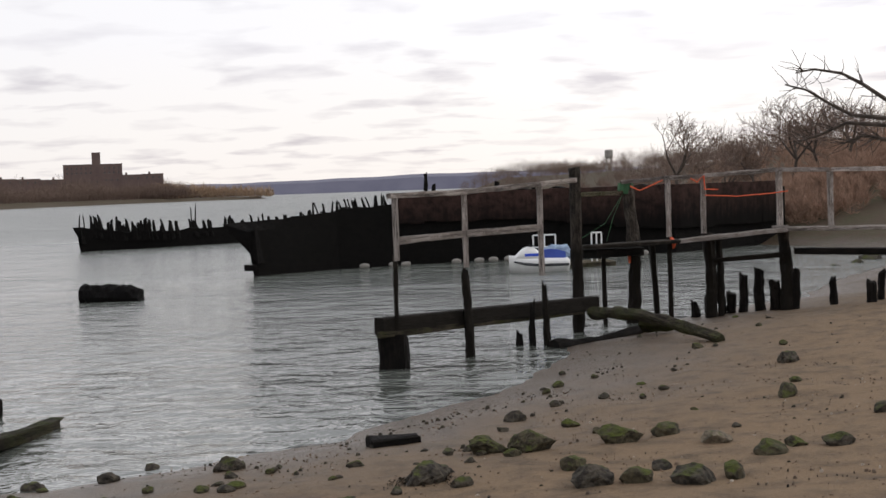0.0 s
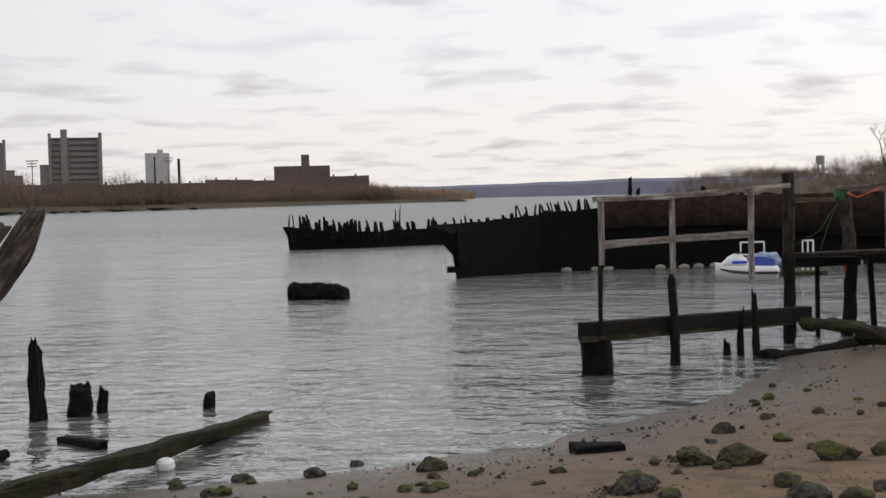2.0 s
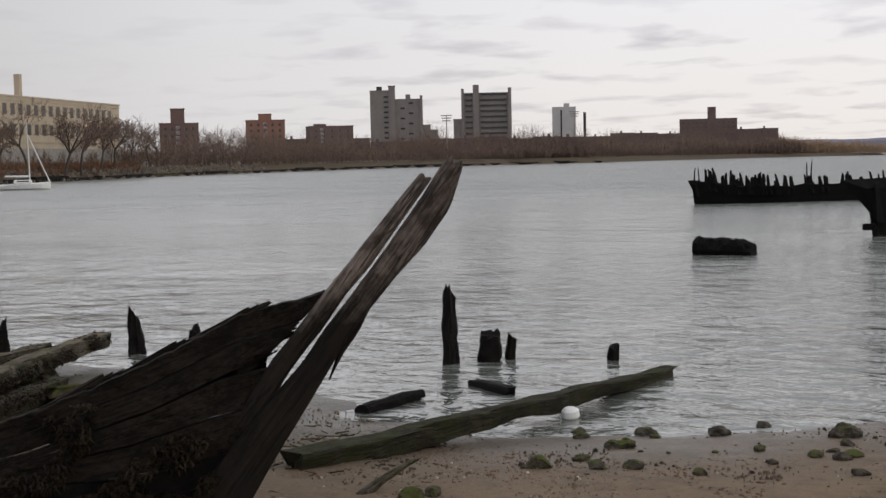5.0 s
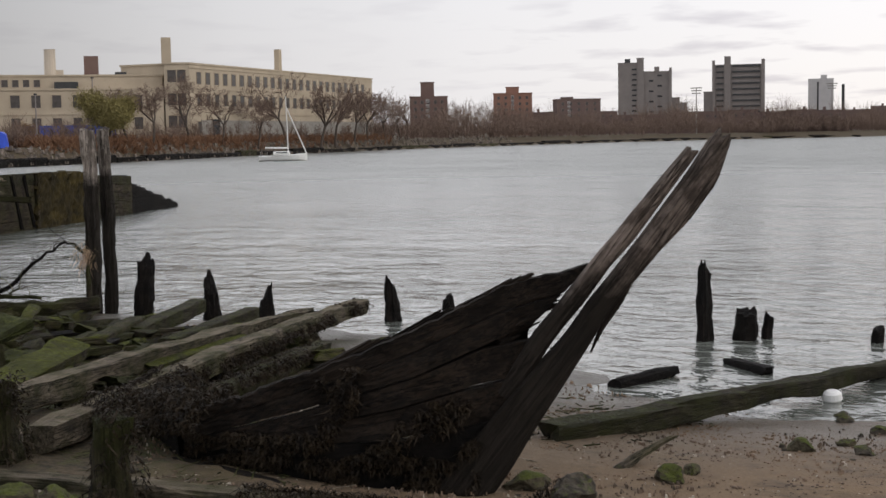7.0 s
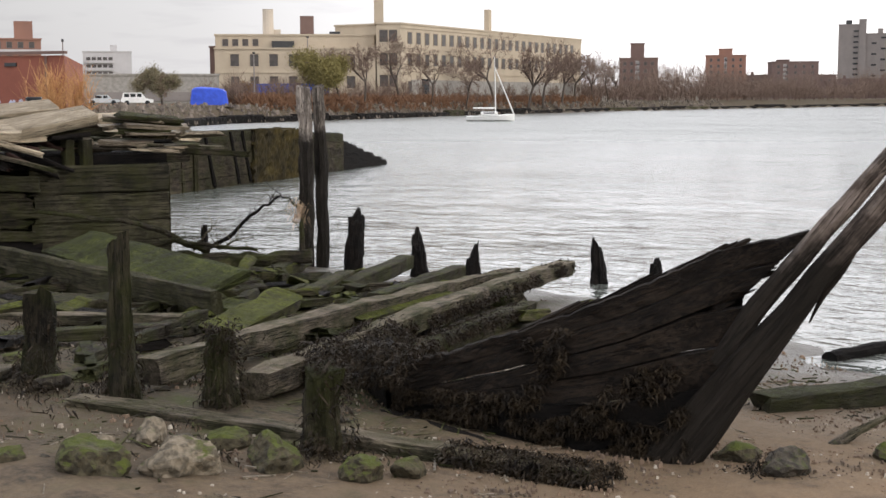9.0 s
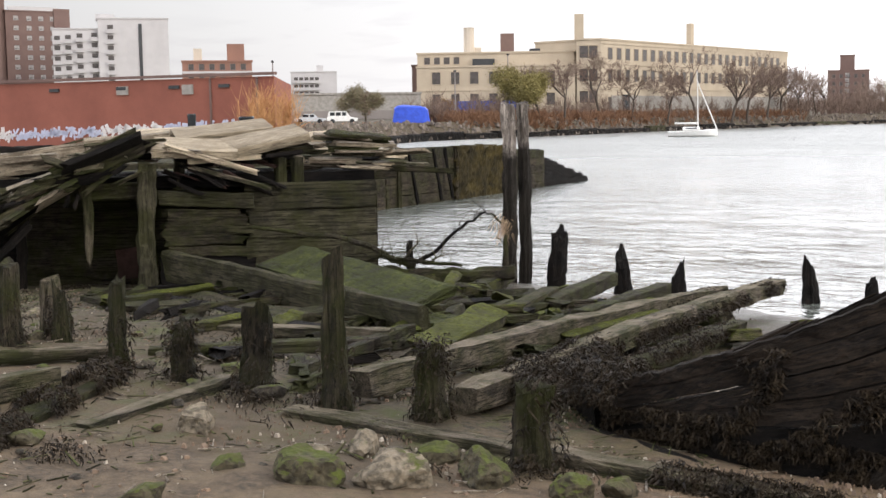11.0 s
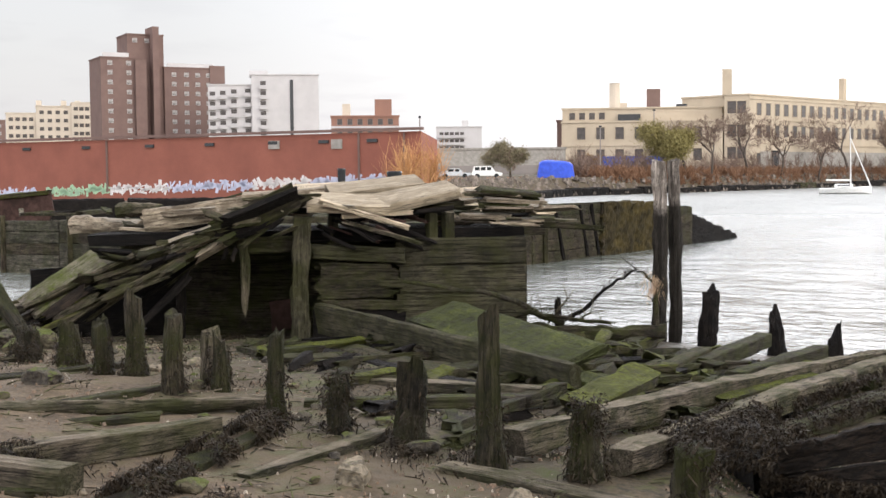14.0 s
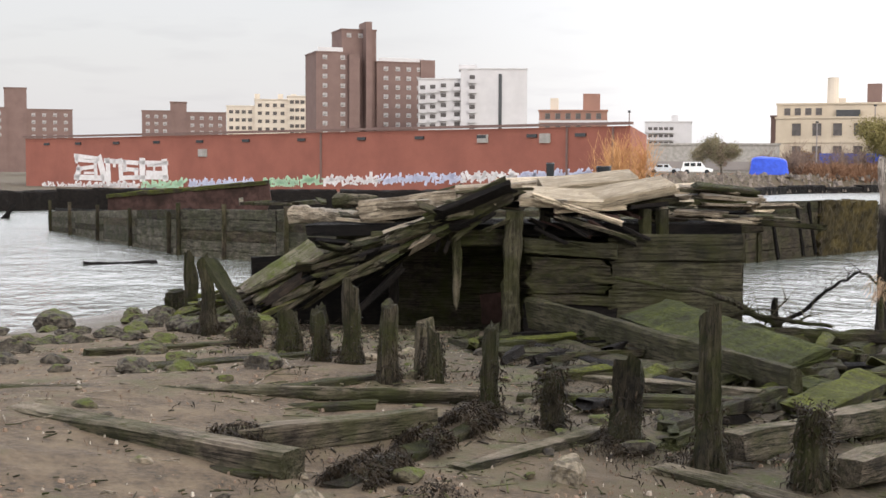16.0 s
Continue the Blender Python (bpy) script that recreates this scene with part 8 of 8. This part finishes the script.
pebbles("mud_shells", 600, 5, (-18, -5, -1, 13), 0.006, 0.028, M_SHELL, "scattered white shell fragments on the mud")


def weed(name, anchors, label, seed, length=0.12):
    """Straps of rockweed hanging from a list of (place, outward direction)."""
    rnd = random.Random(seed)
    vs, fs = [], []
    for p, o in anchors:
        L = length * rnd.uniform(0.5, 1.4)
        side = Vector((rnd.uniform(-1, 1), rnd.uniform(-1, 1), rnd.uniform(-0.3, 0.3))).normalized() * rnd.uniform(0.003, 0.007)
        q = p + o * L * rnd.uniform(0.05, 0.4) + Vector((rnd.gauss(0, 0.3), rnd.gauss(0, 0.3), rnd.uniform(-0.5, 0.15))) * L
        e = q + o * L * rnd.uniform(-0.1, 0.2) + Vector((rnd.gauss(0, 0.35), rnd.gauss(0, 0.35), -rnd.uniform(0.1, 0.9))) * L
        n = len(vs)
        vs += [tuple(p - side), tuple(p + side), tuple(q + side * 1.3), tuple(q - side * 1.3), tuple(e)]
        fs += [(n, n + 1, n + 2, n + 3), (n + 3, n + 2, n + 4)]
    return stuff(name, vs, fs, M_WEED, label, "seaweed")


timber((-7.1, 7.15, 0.74), (-9.0, 8.3, 0.68), 0.42, 0.4, M_BLACK, "black rotten timber trailing from the bow", 810, rag=0.3, wob=0.06)
rnd = random.Random(66)
anch = []
OUT = Vector((0.6, -0.8, 0.1)).normalized()
FOOT = [(-5.08, 7.72, 0.40), (-5.34, 7.57, 0.40), (-5.6, 7.42, 0.40), (-6.2, 7.18, 0.45), (-7.45, 7.12, 0.48)]


def on_line(line, t):
    i = min(int(t * (len(line) - 1)), len(line) - 2)
    return Vector(line[i]).lerp(Vector(line[i + 1]), t * (len(line) - 1) - i)


for _ in range(38000):
    t = rnd.random()
    k = rnd.random() * (0.75 + 0.75 * t)
    n1 = noise.noise(Vector((t * 7, k * 4, 2))) + 0.6 * noise.noise(Vector((t * 23, k * 12, 5)))
    if n1 < (-0.1 if k < 0.35 + 0.7 * t else 0.3):
        continue
    p = on_line(FOOT, t).lerp(on_line(L1, t), min(1, k * 1.2))
    if k > 0.83:
        p = on_line(L1, t).lerp(on_line(U0, t), min(1, (k - 0.83) * 2.2))
    anch.append((p + OUT * (0.07 + 0.07 * max(0, n1)), OUT))
weed("bow_rockweed", anch, "dark brown rockweed hanging on the bow planking", 1, 0.055)


def weed_line(p0, p1, w, h, n):
    out = []
    p0, p1 = Vector(p0), Vector(p1)
    d = (p1 - p0).normalized()
    s = Vector((d.y, -d.x, 0))
    for _ in range(n):
        t = rnd.random()
        if noise.noise(Vector((t * (p1 - p0).length * 1.3, p0.x, 0))) < -0.2:
            continue
        sd = rnd.choice((-1, 1))
        a = rnd.uniform(-0.2, 1.0)
        out.append((p0.lerp(p1, t) + s * sd * w * min(1, 1.3 - a) * 0.5 + Vector((0, 0, h * 0.5 * a)), (s * sd + Vector((0, 0, 0.3))).normalized()))
    return out


anch = weed_line((-8.7, 7.5, 0.86), (-13.1, 16.4, 0.44), 0.30, 0.30, 15000) + weed_line((-10.5, 9.2, 0.75), (-12.8, 14.7, 0.52), 0.26, 0.24, 4000)
anch += weed_line((-8.5, 2.2, 0.98), (-10.9, 4.4, 0.96), 0.34, 0.3, 6000) + weed_line((-5.9, 6.25, 0.72), (-4.8, 6.75, 0.66), 0.3, 0.24, 2600) + weed_line((-8.3, 7.4, 0.74), (-10.4, 12.2, 0.54), 0.24, 0.22, 4500)
anch += weed_line((-6.9, 7.1, 1.0), (-8.6, 7.2, 0.84), 0.5, 0.5, 4200) + weed_line((-8.2, 7.1, 0.84), (-9.3, 8.8, 0.8), 0.5, 0.4, 3600)
anch += weed_line((-9.88, 1.7, 1.08), (-9.97, 2.05, 1.08), 0.34, 0.30, 900)
weed("timber_rockweed", anch, "dark brown rockweed hanging on the timbers", 2, 0.075)
anch = []
for x, y, top, d, sp, lean in POSTS:
    z = ground_at(x, y)
    for _ in range(330):
        a = rnd.uniform(0, 6.283)
        o = Vector((math.cos(a), math.sin(a), 0.1))
        h = rnd.random() ** 1.8 * min(0.5, (top - z) * 0.62)
        anch.append((Vector((x, y, z + h + 0.05)) + o * d * (0.5 + 0.3 * max(0, 0.25 - h)), o))
for x, y, z in ((-6.57, 5.76, 1.3), (-8.08, 5.94, 1.36), (-17.37, 3.63, 1.2), (-17.0, 3.55, 1.0), (-10.6, 4.95, 1.3)):
    for _ in range(420):
        a = rnd.uniform(0, 6.283)
        o = Vector((math.cos(a), math.sin(a), 0.4))
        anch.append((Vector((x, y, z + rnd.uniform(-0.25, 0.08))) + o * rnd.uniform(0.06, 0.15), o))
for cx, cy, r, n in ((0.81, 11.92, 0.24, 500), (-6.45, 5.5, 0.2, 380), (-5.3, 6.5, 0.2, 380), (-9.6, 5.0, 0.2, 300), (-4.35, 7.85, 0.16, 250), (-6.9, 4.9, 0.14, 200), (-9.2, 5.6, 0.22, 300), (-8.4, 3.0, 0.2, 260)):
    for _ in range(n):
        x, y = cx + rnd.gauss(0, r * 0.6), cy + rnd.gauss(0, r * 0.6)
        anch.append((Vector((x, y, ground_at(x, y) + rnd.uniform(0.02, 0.2) * max(0.2, 1 - math.hypot(x - cx, y - cy) / r))), Vector((x - cx, y - cy, 0.2)).normalized()))
weed("post_rockweed", anch, "dark brown rockweed round the posts and stones", 3, 0.065)
anch = []
for _ in range(20000):
    x, y = rnd.uniform(-21, -6.0), rnd.uniform(0.5, 10.5)
    if noise.noise(Vector((x * 1.1, y * 1.1, 9))) > (0.12 if y > 4.5 else 0.46):
        a = rnd.uniform(0, 6.283)
        anch.append((Vector((x, y, ground_at(x, y) + 0.06)), Vector((math.cos(a), math.sin(a), 0.3))))
weed("wrack", anch, "patches of stranded brown weed on the mud", 4, 0.07)
stone(0.81, 11.92, 0.42, M_STONE, "dark weed-covered lump of rubble on the sand", 301, 0.5)


# ---- splinters and chips of wood strewn over the mud ----
def debris(name, n, seed, area, mat, label, lmax):
    rnd = random.Random(seed)
    xs = np.array([rnd.uniform(area[0], area[1]) for _ in range(n)])
    ys = np.array([rnd.uniform(area[2], area[3]) for _ in range(n)])
    zs = height(xs, ys)
    vs, fs = [], []
    for x, y, z in zip(xs, ys, zs):
        if z < 0 or noise.noise(Vector((x * 0.7, y * 0.7, seed))) < -0.05:
            continue
        a = rnd.uniform(0, 3.14)
        L, w, h = 0.04 + lmax * rnd.random() ** 3, rnd.uniform(0.004, 0.013), rnd.uniform(0.004, 0.012)
        d, q = Vector((math.cos(a), math.sin(a), rnd.uniform(-0.08, 0.14))), Vector((-math.sin(a), math.cos(a), 0))
        o = Vector((x, y, z + 0.012))
        k = len(vs)
        for e, sc in ((-0.5, 1.0), (0.5, 0.5)):
            vs += [tuple(o + d * L * e + q * w * sc * i + Vector((0, 0, h * j))) for i, j in ((-1, 0), (1, 0), (0.7, 1), (-0.7, 1))]
        fs += [(k, k + 1, k + 5, k + 4), (k + 1, k + 2, k + 6, k + 5), (k + 2, k + 3, k + 7, k + 6), (k + 3, k, k + 4, k + 7), (k + 3, k + 2, k + 1, k), (k + 4, k + 5, k + 6, k + 7)]
    return stuff(name, vs, fs, mat, label, "debris")


debris("dark_wood_debris", 2600, 11, (-22, -5, -0.5, 13), M_OLD, "dark splinters and chips strewn on the mud", 0.14)
debris("tan_wood_debris", 2600, 12, (-22, -5, -0.5, 12), M_TAN, "pale splinters and chips strewn on the mud", 0.4)
debris("mossy_debris", 2600, 13, (-20, -6, 2, 13), M_STONE_MOSS, "mossy scraps strewn on the mud", 0.3)


# ---- gravel and small stones along the tide line ----
rnd = random.Random(91)
line = [Vector((x, y, 0)) for x, y in ((6.9, 28.4), (4.4, 25.2), (3.4, 21.9), (2.3, 19.5), (1.1, 17.8), (0.0, 16.3), (-1.3, 15.5), (-3.3, 14.0), (-4.8, 13.4))]
vs, fs = [], []
spots = []
for _ in range(800):
    i = rnd.randrange(len(line) - 1)
    p = line[i].lerp(line[i + 1], rnd.random())
    d = (line[i + 1] - line[i]).normalized()
    off = rnd.choice((0.15, 0.9, 1.9)) + abs(rnd.gauss(0, 0.3))
    spots.append(p + Vector((-d.y, d.x, 0)) * off + Vector((rnd.gauss(0, 0.1), rnd.gauss(0, 0.1), 0)))
zs = height(np.array([p.x for p in spots]), np.array([p.y for p in spots]))
for p, z in zip(spots, zs):
    if z < -0.03 or noise.noise(p * 0.8) < -0.1:
        continue
    r = 0.008 * 6 ** (rnd.random() ** 2.5)
    a = rnd.uniform(0, 6.28)
    b2 = [Vector((math.cos(a + k * 1.2566) * r * rnd.uniform(0.7, 1.2), math.sin(a + k * 1.2566) * r * rnd.uniform(0.6, 1.0), 0)) for k in range(5)]
    o = Vector((p.x, p.y, z))
    k0 = len(vs)
    vs += [tuple(o + q - Vector((0, 0, 0.01))) for q in b2] + [tuple(o + q * 0.55 + Vector((0, 0, r * rnd.uniform(0.5, 0.9)))) for q in b2]
    fs += [(k0 + k, k0 + (k + 1) % 5, k0 + 5 + (k + 1) % 5, k0 + 5 + k) for k in range(5)] + [tuple(k0 + 5 + k for k in range(5))]
stuff("tide_line_gravel", vs, fs, M_STONE, "dark gravel strewn along the tide line", "gravel")
for i in range(26):
    k = rnd.randrange(len(line) - 1)
    p = line[k].lerp(line[k + 1], rnd.random())
    d = (line[k + 1] - line[k]).normalized()
    p = p + Vector((-d.y, d.x, 0)) * rnd.uniform(0.3, 4.0)
    stone(p.x, p.y, rnd.uniform(0.08, 0.2), rnd.choice((M_STONE, M_STONE_MOSS)), "small dark stone near the tide line", 320 + i, 0.55, "tide line stones")
for i in range(22):
    x = rnd.uniform(-24.5, -15.0)
    y = rnd.uniform(0.2, 3.0)
    stone(x, y, rnd.uniform(0.16, 0.5), rnd.choice((M_STONE, M_STONE, M_STONE_MOSS)), "weedy flat stone on the mud flat", 360 + i, 0.42, "mud flat stones")
# rubble and clods among the posts, and the weedy mound at the water's edge
rnd = random.Random(58)
for i in range(120):
    x = rnd.uniform(-19.0, -6.6)
    y = rnd.uniform(0.6, 6.6) if i % 3 else rnd.uniform(4.2, 9.5)
    stone(x, y, 0.07 * 4 ** (rnd.random() ** 1.6), rnd.choice((M_STONE, M_STONE, M_STONE_MOSS, M_STONE_MOSS, M_STONE_PALE)), "lump of rubble sunk in the mud", 420 + i, 0.5, "mud rubble")
for i in range(34):
    f = rnd.random()
    stone(-18.2 - 7.0 * f + rnd.uniform(-0.4, 0.4), 4.3 - 0.9 * f + rnd.uniform(-0.6, 0.5), rnd.uniform(0.22, 0.6), rnd.choice((M_STONE, M_STONE, M_STONE_MOSS)), "dark weedy boulder in the mound at the water's edge", 560 + i, 0.6, "mound stones")

# broken stone and driftwood heaped along the foot of the far bank
rnd = random.Random(63)
vs, fs = [], []
for (x0, y0), (x1, y1) in zip(BANK[4:12], BANK[5:13]):
    L = math.hypot(x1 - x0, y1 - y0)
    for _ in range(int(L * 9)):
        f, off = rnd.random(), rnd.uniform(-0.9, 3.2)
        x, y = x0 + (x1 - x0) * f - (y1 - y0) / L * off, y0 + (y1 - y0) * f + (x1 - x0) / L * off
        r = 0.12 * 4.5 ** (rnd.random() ** 2)
        o = Vector((x, y, max(0.0, ground_at(x, y)) + r * 0.2 + (0.5 if off < 1.0 else 0.0) * rnd.random()))
        k0, a = len(vs), rnd.uniform(0, 6.28)
        ring = [Vector((math.cos(a + k * 1.2566) * r * rnd.uniform(0.7, 1.6), math.sin(a + k * 1.2566) * r * rnd.uniform(0.6, 1.2), 0)) for k in range(5)]
        vs += [tuple(o + q - Vector((0, 0, 0.25))) for q in ring] + [tuple(o + q * 0.6 + Vector((0, 0, r * rnd.uniform(0.4, 0.9)))) for q in ring]
        fs += [(k0 + k, k0 + (k + 1) % 5, k0 + 5 + (k + 1) % 5, k0 + 5 + k) for k in range(5)] + [tuple(k0 + 5 + k for k in range(5))]
stuff("bank_rubble", vs, fs, speckled("bank_stone", (0.24, 0.20, 0.165), (0.06, 0.05, 0.042), 0.9, 0.9, 0.0), "broken stone and driftwood along the far bank", "rubble")
